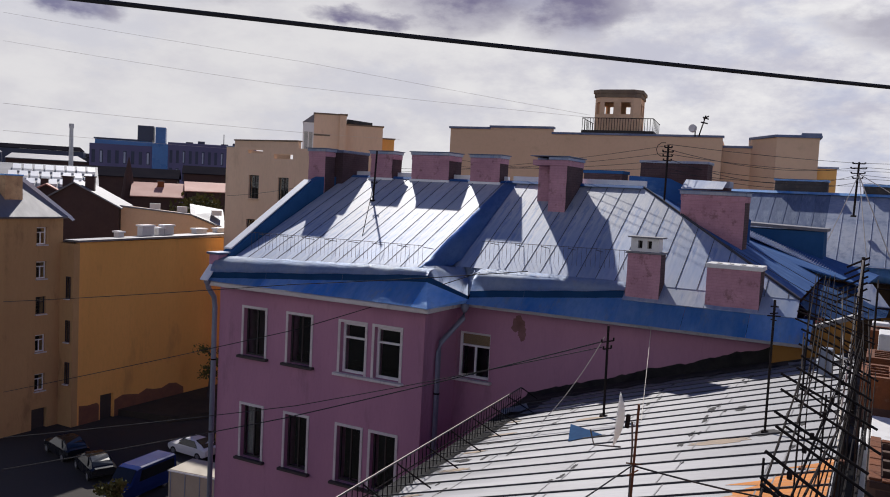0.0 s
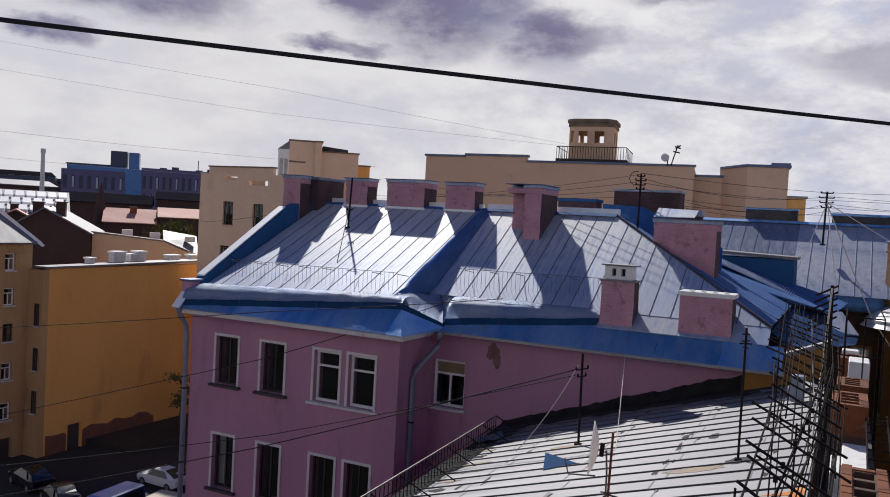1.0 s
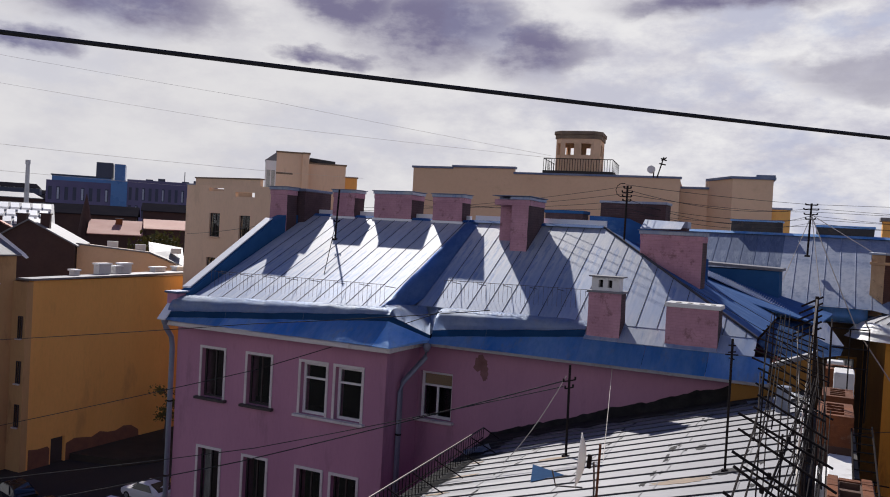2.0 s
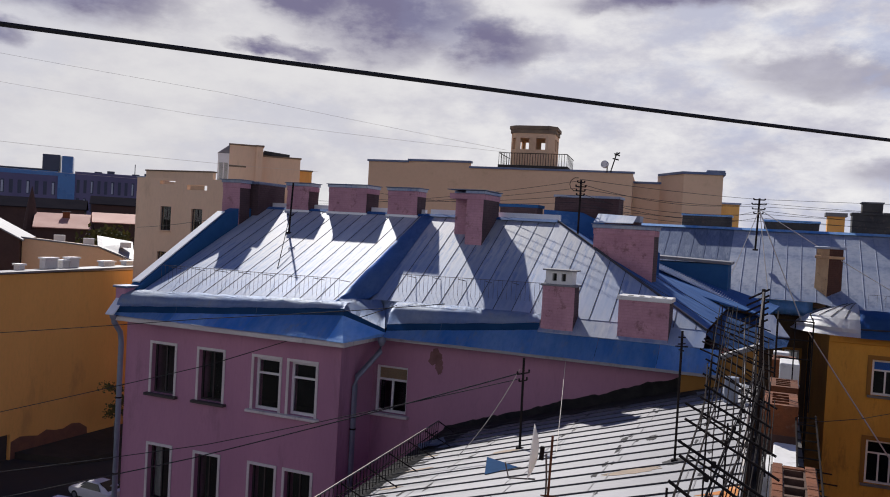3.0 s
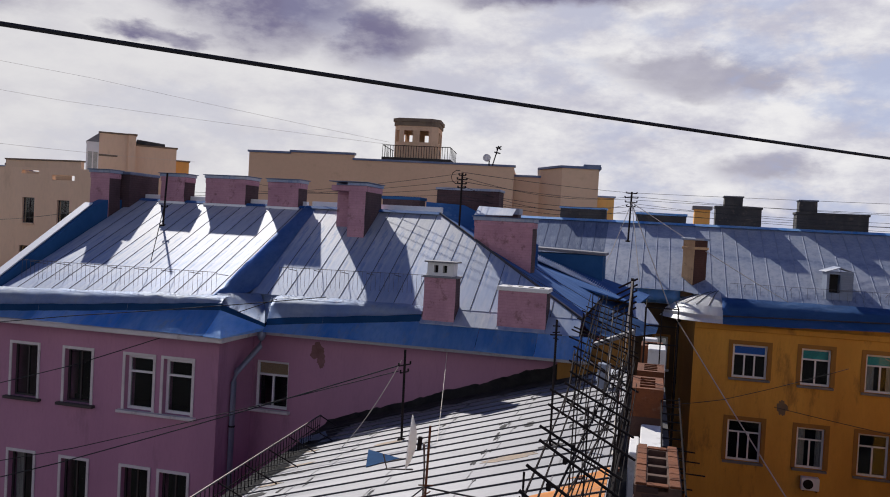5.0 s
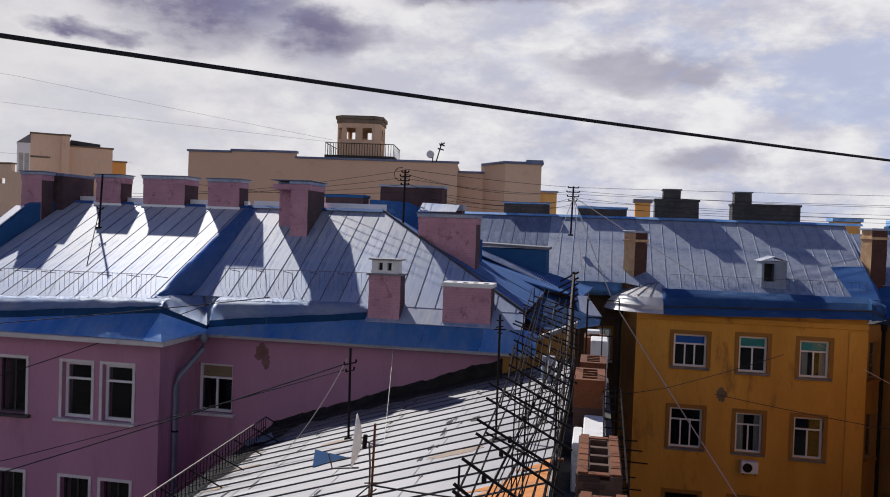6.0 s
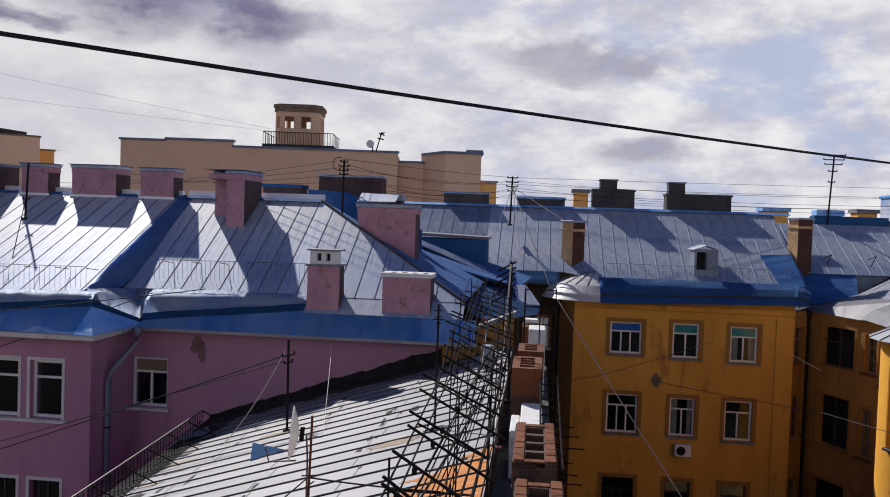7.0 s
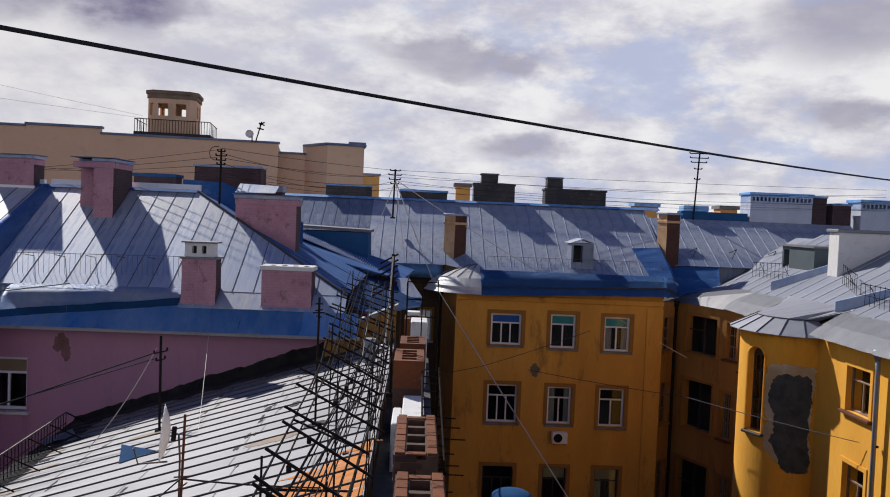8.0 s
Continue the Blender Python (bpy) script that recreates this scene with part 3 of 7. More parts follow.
APR_L = lambda y: 15.1 + 0.743 * (y - 20.45)
APR_R = lambda y: 15.1 + 0.8 * (y - 22.3)


def eave_rows(x, edge, lip, apr, crease):
    """Section of an eave at x: apron, upstand, sheet above it."""
    y = lip(x)
    z = apr(y)
    cy, cz = crease
    up = [(x, y, z), (x, y + 0.03, z + 0.19), (x, y + 0.06, z + 0.2)]
    a, b = Vector(up[2]), Vector((x, cy, cz))
    dy, dz = b.y - a.y, b.z + 0.03 - a.z
    band = [a] + [Vector((x, a.y + dy * p, a.z + dz * q)) for p, q in ((0.06, 0.3), (0.16, 0.58), (0.34, 0.82), (0.62, 0.95), (1.03, 1.0))]
    return [(x, edge, apr(edge)), (x, y - 0.005, z)], up, band


def eaves_run(xs, edge, lip, apr, crease):
    for a, b in zip(xs, xs[1:]):
        r0, r1 = eave_rows(a, edge, lip, apr, crease(a)), eave_rows(b - 0.006, edge, lip, apr, crease(b))
        n = int(abs(b - a) / 0.12)
        part("eaves_sheet", skew_sheet(r0[0], r1[0], n, dent=0.6), M_APRON, roof)
        # the upstand's dark blue includes its shade
        part("gutter_upstand", skew_sheet(r0[1], r1[1], n), M_BLUEPAINT, roof)
    r0, r1 = eave_rows(xs[0], edge, lip, apr, crease(xs[0])), eave_rows(xs[-1], edge, lip, apr, crease(xs[-1]))
    part("gutter_roll", skew_sheet(r0[2], r1[2], int(abs(xs[-1] - xs[0]) / 0.12), dent=1.7), M_ROLL, roof, smooth=True)


eaves_run((-20.25, -17.9, -15.0, -12.05), 20.45, LIP_L, APR_L, lambda x: (CREASE(x), 15.87 + 0.4666 * (CREASE(x) - 21.4)))
eaves_run((-11.15, -9.4, -6.42), 22.3, LIP_R, APR_R, lambda x: (23.5, 16.12))
PEAK, DROP = Vector((-12.05, LIP_L(-12.05), APR_L(LIP_L(-12.05)))), Vector((-11.15, 22.46, 15.22))
part("eaves_sheet", solid([(-12.05, 20.45, 15.1), (-11.5, 20.45, 15.09), PEAK], (0, 0, -0.02)), M_APRON, roof)
part("eaves_sheet", solid([(-11.5, 20.45, 15.09), (-11.2, 22.4, 15.12), DROP, PEAK], (0, 0, -0.02)), M_APRON, roof)
part("gutter_upstand", skew_sheet([PEAK, PEAK + Vector((-0.04, 0.03, 0.19)), PEAK + Vector((-0.06, 0.06, 0.2))], [DROP, DROP + Vector((-0.04, 0.04, 0.1)), DROP + Vector((-0.06, 0.06, 0.11))], 8), M_BLUEPAINT, roof)
part("gutter_roll", skew_sheet([PEAK + Vector((-0.05, 0.05, 0.2)), (-12.35, 21.7, 16.12), (-12.56, 21.95, 16.2)], [DROP + Vector((-0.05, 0.05, 0.11)), (-11.45, 23.0, 15.75), (-11.9, 23.52, 16.13)], 10, dent=1.5), M_ROLL, roof, smooth=True)
part("gutter_roll", skew_sheet([DROP + Vector((-0.05, 0.05, 0.1)), (-11.45, 23.0, 15.74), (-11.9, 23.52, 16.12)], [(-11.13, 22.62, 15.46), (-11.13, 23.1, 15.85), (-11.13, 23.53, 16.13)], 6), M_ROLL, roof, smooth=True)
for a, b in ((-6.42, -4.6), (-4.6, -2.9), (-2.9, -1.35)):
    part("eaves_sheet", skew_sheet([(a, 22.3, 15.1), (a, 22.94, 15.69)], [(b - 0.008, 22.3, 15.1), (b - 0.008, 22.94, 15.69)], 12, dent=0.6), M_APRON, roof)
for a, b in ((-6.42, -5.42), (-5.41, -4.13), (-4.12, -2.72), (-2.71, HIP_END)):
    part("roof_panel", solid([(a, 22.9, 15.7), (b, 22.9, 15.7), (b, 23.54, 16.135), (a, 23.54, 16.135)], (0, 0, -0.02)), M_ZINC, roof)
# ridge cap and its plank
part("ridge_cap", solid([(-20.0, 28.02, 18.98), (-20.0, 28.2, 19.08), (-20.0, 28.38, 18.98)], (7.4, 0, 0)), M_DEEPBLUE, roof)
part("ridge_cap", solid([(-12.58, 28.02, 19.0), (-12.58, 28.2, 19.1), (-12.58, 28.38, 19.0)], (5.2, 0, 0)), M_DEEPBLUE, roof)
# boards in bright zinc, the sun on them coloured in
part("ridge_board", boxes((-20.0, -12.7, 28.45, 28.65, 19.05, 19.25), bevel=0.01), M_BRIGHTZINC, roof)
part("ridge_board", boxes((-12.5, -7.4, 28.5, 28.7, 19.07, 19.28), bevel=0.01), M_BRIGHTZINC, roof)
# back slope
part("back_slope", solid([(-20.0, 28.2, 19.0), (-20.0, 32.6, 15.2), (-12.6, 32.6, 15.2), (-12.6, 28.2, 19.0)], (0, 0, -0.03)), M_ZINC, roof)
part("back_slope", solid([(-12.6, RIDGE_YR, 19.0), (-12.6, BACK_Y, 15.9), (HIP_END, BACK_Y, 15.9), (HIP_TOP, RIDGE_YR, 19.0)], (0, 0, -0.03)), M_ZINC, roof)
# gable parapet, sheeted
pier = part("pier", boxes((-20.55, -20.12, 20.85, 21.45, 15.2, 15.98), bevel=0.02), M_PINK, pink)
part("pier_cap", boxes((-20.62, -20.05, 20.78, 21.52, 15.98, 16.05), bevel=0.012), M_COPE, pier)
part("coping", solid([(-20.45, 20.36, 15.1), (-20.1, 20.36, 15.1), (-20.12, 20.86, 15.6), (-20.5, 20.86, 15.6)], (0, -0.02, 0.03)), M_BRIGHTZINC, pier)
# parapet in dark blue sheet, the shade of its face given by colour
par = part("parapet", solid([(-20.45, 20.6, 15.1), (-20.45, 20.9, 15.6), (-20.45, 21.4, 16.04), (-20.45, 25.9, 18.68), (-20.45, 26.7, 18.95), (-20.45, 28.3, 18.95), (-20.45, 28.3, 15.5), (-20.45, 21.4, 15.1)], (0.42, 0, 0)), M_BLUEPAINT, pink, "sheet-covered gable parapet")
part("coping", solid([(-20.5, 21.53, 16.14), (-20.5, 25.9, 18.73), (-20.5, 25.9, 18.77), (-20.5, 21.53, 16.19)], (0.34, 0, 0)), M_BRIGHTZINC, par)


def chimney(house, x0, x1, y0, y1, z0, z1, mat=M_PINKBRICK, cap=M_ZINC, capo=0.05, caph=0.11, flashing=True, band=0.0, side=None):
    """A brick stack > cap, flashing."""
    bm = boxes((x0, x1, y0, y1, z0, z1))
    bmesh.ops.subdivide_edges(bm, edges=bm.edges[:], cuts=5, use_grid_fill=True)
    for v in bm.verts:
        k = noise.noise_vector(v.co * 2.3) * 0.018
        v.co += Vector((k.x, k.y, 0))
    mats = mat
    # pink stacks: the flank turned from the sun takes its shade as colour
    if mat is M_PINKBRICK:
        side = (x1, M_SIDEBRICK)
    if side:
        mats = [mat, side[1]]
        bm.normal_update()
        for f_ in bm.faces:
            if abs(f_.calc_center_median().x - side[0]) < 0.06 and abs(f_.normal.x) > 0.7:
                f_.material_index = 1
    st = part("chimney", bm, mats, house)
    if band:
        part("band", boxes((x0 - band, x1 + band, y0 - band, y1 + band, z1 - 0.16, z1 - 0.02), bevel=0.01), mat, st)
    if cap:
        part("cap", boxes((x0 - capo, x1 + capo, y0 - capo, y1 + capo, z1, z1 + caph), bevel=0.012), cap, st)
    if flashing:
        part("flashing", boxes((x0 - 0.05, x1 + 0.05, y0 - 0.06, y0 - 0.01, z0 + 0.02, z0 + 0.15), bevel=0.01), M_BRIGHTZINC, st)
    return st


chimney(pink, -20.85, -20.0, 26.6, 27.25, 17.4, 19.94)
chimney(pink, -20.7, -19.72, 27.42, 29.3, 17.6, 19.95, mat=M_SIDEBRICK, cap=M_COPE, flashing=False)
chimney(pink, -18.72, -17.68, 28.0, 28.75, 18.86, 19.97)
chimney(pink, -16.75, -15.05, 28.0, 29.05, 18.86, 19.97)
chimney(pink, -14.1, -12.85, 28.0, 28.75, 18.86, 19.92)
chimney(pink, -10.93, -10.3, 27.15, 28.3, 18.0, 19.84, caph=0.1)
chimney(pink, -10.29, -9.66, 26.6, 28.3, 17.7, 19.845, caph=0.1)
# stacks that rise from the back slope
chimney(pink, -8.02, -5.6, 30.0, 30.9, 17.0, 20.0, mat=M_SIDEBRICK, cap=M_ZINC, caph=0.09, flashing=False)
part("rear_slope", solid([(-8.4, 29.9, 16.5), (-8.4, 29.9, 19.5), (-6.9, 29.9, 19.44), (-5.59, 29.9, 18.86), (-4.0, 29.9, 18.1), (-4.0, 29.9, 16.5)], (0, 0.06, 0)), M_DEEPBLUE, roof)
chimney(pink, -10.2, -8.7, 30.0, 30.8, 17.0, 19.55, mat=M_SIDEBRICK, cap=M_BLUEPAINT, caph=0.12, flashing=False)
chimney(pink, -6.3, -5.0, 31.0, 31.7, 16.5, 19.2, mat=M_SIDEBRICK, cap=M_ZINC, caph=0.24, flashing=False)
chimney(pink, -5.77, -3.79, 26.8, 27.8, 16.2, 18.86, caph=0.12, flashing=False)
part("cap_sheet", solid([(-5.8, 26.8, 19.03), (-4.5, 26.8, 19.05), (-4.5, 27.5, 19.3), (-5.8, 27.5, 19.34)], (0, 0, 0.02)), M_ZINC, pink)
stB = chimney(pink, -6.36, -5.4, 23.02, 23.62, 15.7, 17.05, cap=M_SILVER, caph=0.06, flashing=False)
part("vent_box", pierced(-6.3, -5.5, 17.1, 17.5, 0.48, [(-6.1, -5.97, 17.2, 17.42), (-5.83, -5.7, 17.2, 17.42)]), M_WHITEWASH, stB, at=turned(0, 23.07, 0))
part("dark_inside", boxes((-6.28, -5.52, 23.28, 23.3, 17.12, 17.48)), M_DARK, stB)
part("vent_roof", boxes((-6.38, -5.4, 22.99, 23.63, 17.5, 17.54)), M_SILVER, stB)
stC = chimney(pink, -4.12, -2.72, 23.02, 23.82, 15.7, 16.82, cap=M_WHITEWASH, caph=0.12, flashing=False)

# ---- the near wing with the galvanised roof ----
near = thing("wing_house", (-5, 13, 0), "low wing with a pale galvanised standing-seam roof, rust streaked", "house")
RN = lambda x: 15.07 + 0.3 * x
# its eaves and the railing run askew to the seams
EDGE = lambda y: -7.95 - 0.11 * (y - 10.5)
RAILX = lambda y: EDGE(y) + 0.45
part("wall", solid([(EDGE(1.05) + 0.15, 1.05, 0), (EDGE(1.05) + 0.55, 1.05, 0), (EDGE(23.25) + 0.55, 23.25, 0), (EDGE(23.25) + 0.15, 23.25, 0)], (0, 0, 12.0)), M_PINK, near)
part("end_wall", boxes((EDGE(1.05) + 0.57, -0.3, 1.05, 1.4, 0, 12.6)), M_PINK, near)
part("fire_wall", boxes((-0.28, 0.66, 1.05, 23.2, 0, 14.45)), M_GREYSTUCCO, near, "soot-dark fire wall with a tarred top")
nroof = part("roof", solid([(x, y, RN(x) - 0.03) for x, y in ((EDGE(1.05), 1.05), (-0.28, 1.05), (-0.28, 23.25), (EDGE(23.25), 23.25))], (0, 0, -0.2)), M_DARK, near)
seam_roof(nroof, M_SILVER, 1.05, 23.25, (-9.4, RN(-9.4)), (-0.3, RN(-0.3)), 0.65, along="y", cut=lambda u: ((EDGE(u) + 9.4) / 9.1, 1.0), rib=0.026, ribw=0.024)
FLUES = [(0.13, 0.62, 6.75, 8.5, 15.8), (0.08, 0.58, 9.2, 10.95, 15.8), (-0.1, 0.45, 14.6, 15.9, 15.9), (-0.05, 0.5, 17.2, 18.3, 15.8), (-0.02, 0.5, 20.5, 21.4, 15.9)]
M_SHADEBRICK = surface("brick darkened for shade", (0.05, 0.03, 0.025), (0.09, 0.045, 0.035), 0.9, big=2, fine=16, amount=0.8, bump=0.5, piece=0.15)
M_MORTAR = surface("pale lime mortar", (0.15, 0.085, 0.06), (0.07, 0.045, 0.035), 0.95, big=3, fine=20, amount=0.8, bump=0.4)
BRICK = lambda: boxes((0, 0.24, 0, 0.115, 0, 0.066), bevel=0.006)
rnd = random.Random(31)
for n_, (x0, x1, y0, y1, z) in enumerate(FLUES):
    # a long stack with a row of flue mouths along its top
    k_ = 4
    d_ = (y1 - y0 - 0.2) / k_
    hs = [(0.14, x1 - x0 - 0.14, 0.13 + d_ * i, 0.13 + d_ * i + d_ * 0.78) for i in range(k_)]
    bm = pierced(0, x1 - x0, 0, y1 - y0, 0.5, hs)
    st = part("chimney", bm, M_BRICK if n_ > 1 else M_MORTAR, near, at=Matrix.Translation((x0, y0, z)) @ Matrix.Rotation(radians(-90), 4, "X"))
    part("stack_base", boxes((x0 + 0.002, x1 - 0.002, y0 + 0.002, y1 - 0.002, 14.3, z - 0.502)), M_SHADEBRICK, st)
    # dark plug in place of the shade down the flues
    part("flue_soot", boxes((x0 + 0.12, x1 - 0.12, y0 + 0.1, y1 - 0.1, z - 0.5, z - 0.3)), M_DARK, st)
    if n_ > 1:
        continue
    # brick courses round the stack (soot key: darkened for shade) and on top
    for c in range(11):
        zz = z - 0.076 * (c + 1)
        for f_ in range(2):
            for i in range(int((x1 - x0) / 0.25)):
                at = Matrix.Translation((x0 + 0.02 + 0.25 * i + (0.06 if c % 2 else 0), (y0 - 0.01) if f_ == 0 else (y1 - 0.105), zz + rnd.uniform(-0.003, 0.003)))
                hang("brick", shared(("brick", "soot"), BRICK, M_SHADEBRICK), st, at)
            for i in range(int((y1 - y0) / 0.25)):
                at = Matrix.Translation(((x0 + 0.105) if f_ == 0 else (x1 + 0.012), y0 + 0.08 + 0.25 * i + (0.06 if c % 2 else 0), zz)) @ Matrix.Rotation(radians(90), 4, "Z")
                if f_ == 1 or c < 5:
                    hang("brick", shared(("brick", "soot"), BRICK, M_SHADEBRICK), st, at)
    for f_ in (x0 + 0.125, x1 - 0.005):
        for i in range(int((y1 - y0) / 0.25)):
            hang("brick", shared(("brick",), BRICK, M_BRICK), st, Matrix.Translation((f_, y0 + 0.02 + 0.255 * i, z - 0.045 + rnd.uniform(0, 0.008))) @ Matrix.Rotation(radians(90), 4, "Z"))
    for yy in (y0 + 0.0, y1 - 0.13):
        hang("brick", shared(("brick",), BRICK, M_BRICK), st, Matrix.Translation((x0 + (x1 - x0) / 2 - 0.12, yy, z - 0.05)))

# unseen house added under the viewpoint; dark walls keep fill and reflections low
own = thing("apartment_house", (0, -6, 0), "dark grey stuccoed house under a flat felt roof", "house")
part("wall", boxes((-13, 13, -13, 0.9, 0, 16.6)), M_GREYSTUCCO, own)
part("roof", boxes((-13.2, 13.2, -13.2, 1.0, 16.6, 16.75)), M_DARK, own)

def roof_rail(house, a, b, n, h=0.55, mat=None, brace=(0.35, 0, 0), rails=(0.95, 0.45), k=1.0):
    """A low roof railing > rails, balusters, braces. k scales the thickness of its bars."""
    a, b = Vector(a), Vector(b)
    up = Vector((0, 0, 1))
    g = part("railing", bars([(a + up * h * r, b + up * h * r) for r in rails[:1]], 0.014 * k), mat or M_IRON, house)
    for r in rails[1:]:
        part("rail", bars([(a + up * h * r, b + up * h * r)], 0.011 * k), mat or M_IRON, g)
    for i in range(n + 1):
        p = a.lerp(b, i / n)
        part("baluster", bars([(p, p + up * h)], 0.009 * k, 5), mat or M_IRON, g)
        if i % 6 == 2:
            part("brace", bars([(p + up * h * 0.9, p + Vector(brace))], 0.011, 5), mat or M_IRON, g)
    return g


# ---- the ochre house ----
M_PIPE = surface("galvanised downpipe", (0.2, 0.24, 0.32), (0.29, 0.32, 0.4), 0.5, metal=0.4, big=1, fine=9, amount=0.6, bump=0.05)
ochre = thing("apartment_house", (6, 40, 0), "ochre plastered apartment house with a blue-grey sheet roof", "house")
YF = 36.46
# dark brown plaster: the shade between the houses is in the colour
M_SHADEWALL = surface("plaster darkened for shade", (0.10, 0.06, 0.03), (0.06, 0.04, 0.025), 0.9, big=0.5, fine=8, amount=0.7, bump=0.3)
M_PALESEAM = surface("pale roof seam", (0.5, 0.53, 0.6), (0.4, 0.43, 0.5), 0.5, metal=0.8, big=1, fine=10, amount=0.5, bump=0)
# the ochre plaster again, darkened where corner and court walls lie shaded
M_SHADEOCHRE = surface("stained ochre plaster darkened for shade", (0.46, 0.235, 0.055), (0.31, 0.155, 0.042), 0.9, big=0.5, fine=8, amount=0.8, stain=(0.13, 0.07, 0.03), stain_amt=0.6, stretch=(1.4, 1.4, 0.4))
M_FLAKED = surface("flaked grey-brown render", (0.24, 0.17, 0.10), (0.17, 0.125, 0.085), 0.95, big=2.5, fine=14, amount=0.8, bump=0.4)
M_TEAL = surface("teal window film", (0.05, 0.5, 0.5), (0.05, 0.42, 0.43), 0.6, big=2, fine=10, amount=0.4, bump=0)
M_BLUEFILM = surface("blue window film", (0.02, 0.2, 0.85), (0.02, 0.17, 0.75), 0.6, big=2, fine=10, amount=0.4, bump=0)
M_YCLOTH = surface("yellowish curtain cloth", (0.62, 0.50, 0.25), (0.52, 0.42, 0.2), 0.9, big=2, fine=10, amount=0.4, bump=0)
M_SILLZINC = surface("dull sill sheet", (0.27, 0.25, 0.24), (0.19, 0.17, 0.16), 0.6, metal=0.2, big=2, fine=14, amount=0.7, bump=0.1)
YWIN = [(3.66, 5.06, 12.85, 14.28, "triple", M_WHITE, (0.7, M_BLUEFILM), None), (6.38, 7.54, 12.78, 14.33, "cross", M_WHITE, (0.7, M_TEAL), None),
        (8.84, 10.02, 12.72, 14.3, "cross", M_WHITE, (0.7, M_TEAL), M_CURTAIN), (3.62, 5.0, 9.3, 11.05, "triple", M_WHITE, None, None),
        (6.38, 7.48, 9.3, 11.02, "cross", M_WHITE, None, M_CURTAIN), (8.74, 9.92, 9.25, 11.02, "cross", M_WHITE, None, None),
        (3.55, 4.95, 5.4, 7.3, "triple", M_DARKWOOD, None, None), (6.3, 7.4, 5.4, 7.3, "cross", M_DARKWOOD, (0.72, M_YCLOTH), None),
        (8.7, 9.8, 5.4, 7.3, "cross", M_DARKWOOD, (0.72, M_YCLOTH), M_YCLOTH)]
part("front_wall", pierced(2.05, 11.47, 0, 15.42, 0.5, [w[:4] for w in YWIN]), M_YELLOW, ochre, at=turned(0, YF, 0))
for a, b, z0, z1, st, fm, bl, dr in YWIN:
    window(ochre, turned((a + b) / 2, YF, z0), b - a, z1 - z0, st, fm, (0.17, M_YELLOWB), (0.13, M_SILLZINC), blind=bl, drape=dr)
CH = turned(1.3, 38.7, 0, math.degrees(math.atan2(YF - 38.7, 2.05 - 1.3)))
part("corner_wall", boxes((0, 2.36, 0, 0.4, 0, 15.1)), M_SHADEOCHRE, ochre, "weathered brown corner wall", at=CH)
RECW = (0.42, 1.02, 12.6, 14.1)
part("recess_wall", pierced(-7.0, 1.5, 0, 15.6, 0.4, [RECW]), M_SHADEWALL, ochre, at=turned(0, 38.6, 0))
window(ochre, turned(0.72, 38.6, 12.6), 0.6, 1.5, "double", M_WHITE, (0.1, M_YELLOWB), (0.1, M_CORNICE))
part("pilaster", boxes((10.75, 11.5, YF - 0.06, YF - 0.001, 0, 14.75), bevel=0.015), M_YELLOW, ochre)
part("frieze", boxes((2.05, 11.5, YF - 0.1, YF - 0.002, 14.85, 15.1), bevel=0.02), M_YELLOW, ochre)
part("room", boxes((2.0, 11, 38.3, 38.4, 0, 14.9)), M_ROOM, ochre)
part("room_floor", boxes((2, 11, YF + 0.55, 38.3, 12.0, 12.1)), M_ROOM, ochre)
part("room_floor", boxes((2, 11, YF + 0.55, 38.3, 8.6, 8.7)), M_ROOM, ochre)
oroof = part("roof", solid([(-7, 38.7, 15.6), (-7, 42.8, 19.1), (-7, 47.5, 15), (-7, 38.7, 15)], (19.2, 0, 0)), M_ZINC, ochre)
ORZ, ORY = 19.35, 43.0
# left part of the slope: its shadow is put into the sheet colour
seam_roof(oroof, M_SHADEDBLUE, -9.0, -2.2, (37.35, 16.0), (ORY, ORZ), 0.62, cut=lambda u: (0.09, 1.0), rib=0.018, ribw=0.018, seam_mat=M_COPE)
seam_roof(oroof, M_OCHROOF, -2.2, 12.2, (37.35, 16.0), (ORY, ORZ), 0.62, cut=lambda u: (0.09 if u < 1.8 else (0.0 if u > 3.0 else 0.06), 1.0), rib=0.022, ribw=0.02, seam_mat=M_PALESEAM)
RAMP_O = lambda y: 16.0 + (ORZ - 16.0) * (y - 37.35) / (ORY - 37.35)
# blue overlay on the slope, painted in for the shaded area there
part("valley_sheet", solid([(x, y, RAMP_O(y) + 0.045) for x, y in ((11.15, 37.42), (12.19, 37.42), (12.19, 39.7), (10.74, 39.59))], (0, 0.01, -0.03)), M_DEEPBLUE, oroof)
part("ridge_cap", solid([(-9.0, 42.8, 19.33), (-9.0, 43.0, 19.45), (-9.0, 43.2, 19.33)], (22, 0, 0)), M_APRON, oroof)


LIP = lambda x: 15.46 + 0.03 * (x - 3.1)
FOOT = lambda x: 15.14 + 0.026 * (x - 3.1)
ROLL_O = lambda x: [(x, 36.12, LIP(x)), (x, 36.16, LIP(x) + 0.3), (x, 36.35, 15.98), (x, 36.75, 16.2), (x, 37.4, 16.1)]
for a, b in ((3.1, 11.5),):
    part("gutter_roll", skew_sheet(ROLL_O(a), ROLL_O(b - 0.008), 44), M_HIPBLUE, oroof, smooth=True)
    part("eaves_sheet", skew_sheet([(a, 35.8, FOOT(a)), (a, 36.16, LIP(a))], [(b - 0.008, 35.8, FOOT(b)), (b - 0.008, 36.16, LIP(b))], 44), M_HIPBLUE, oroof)
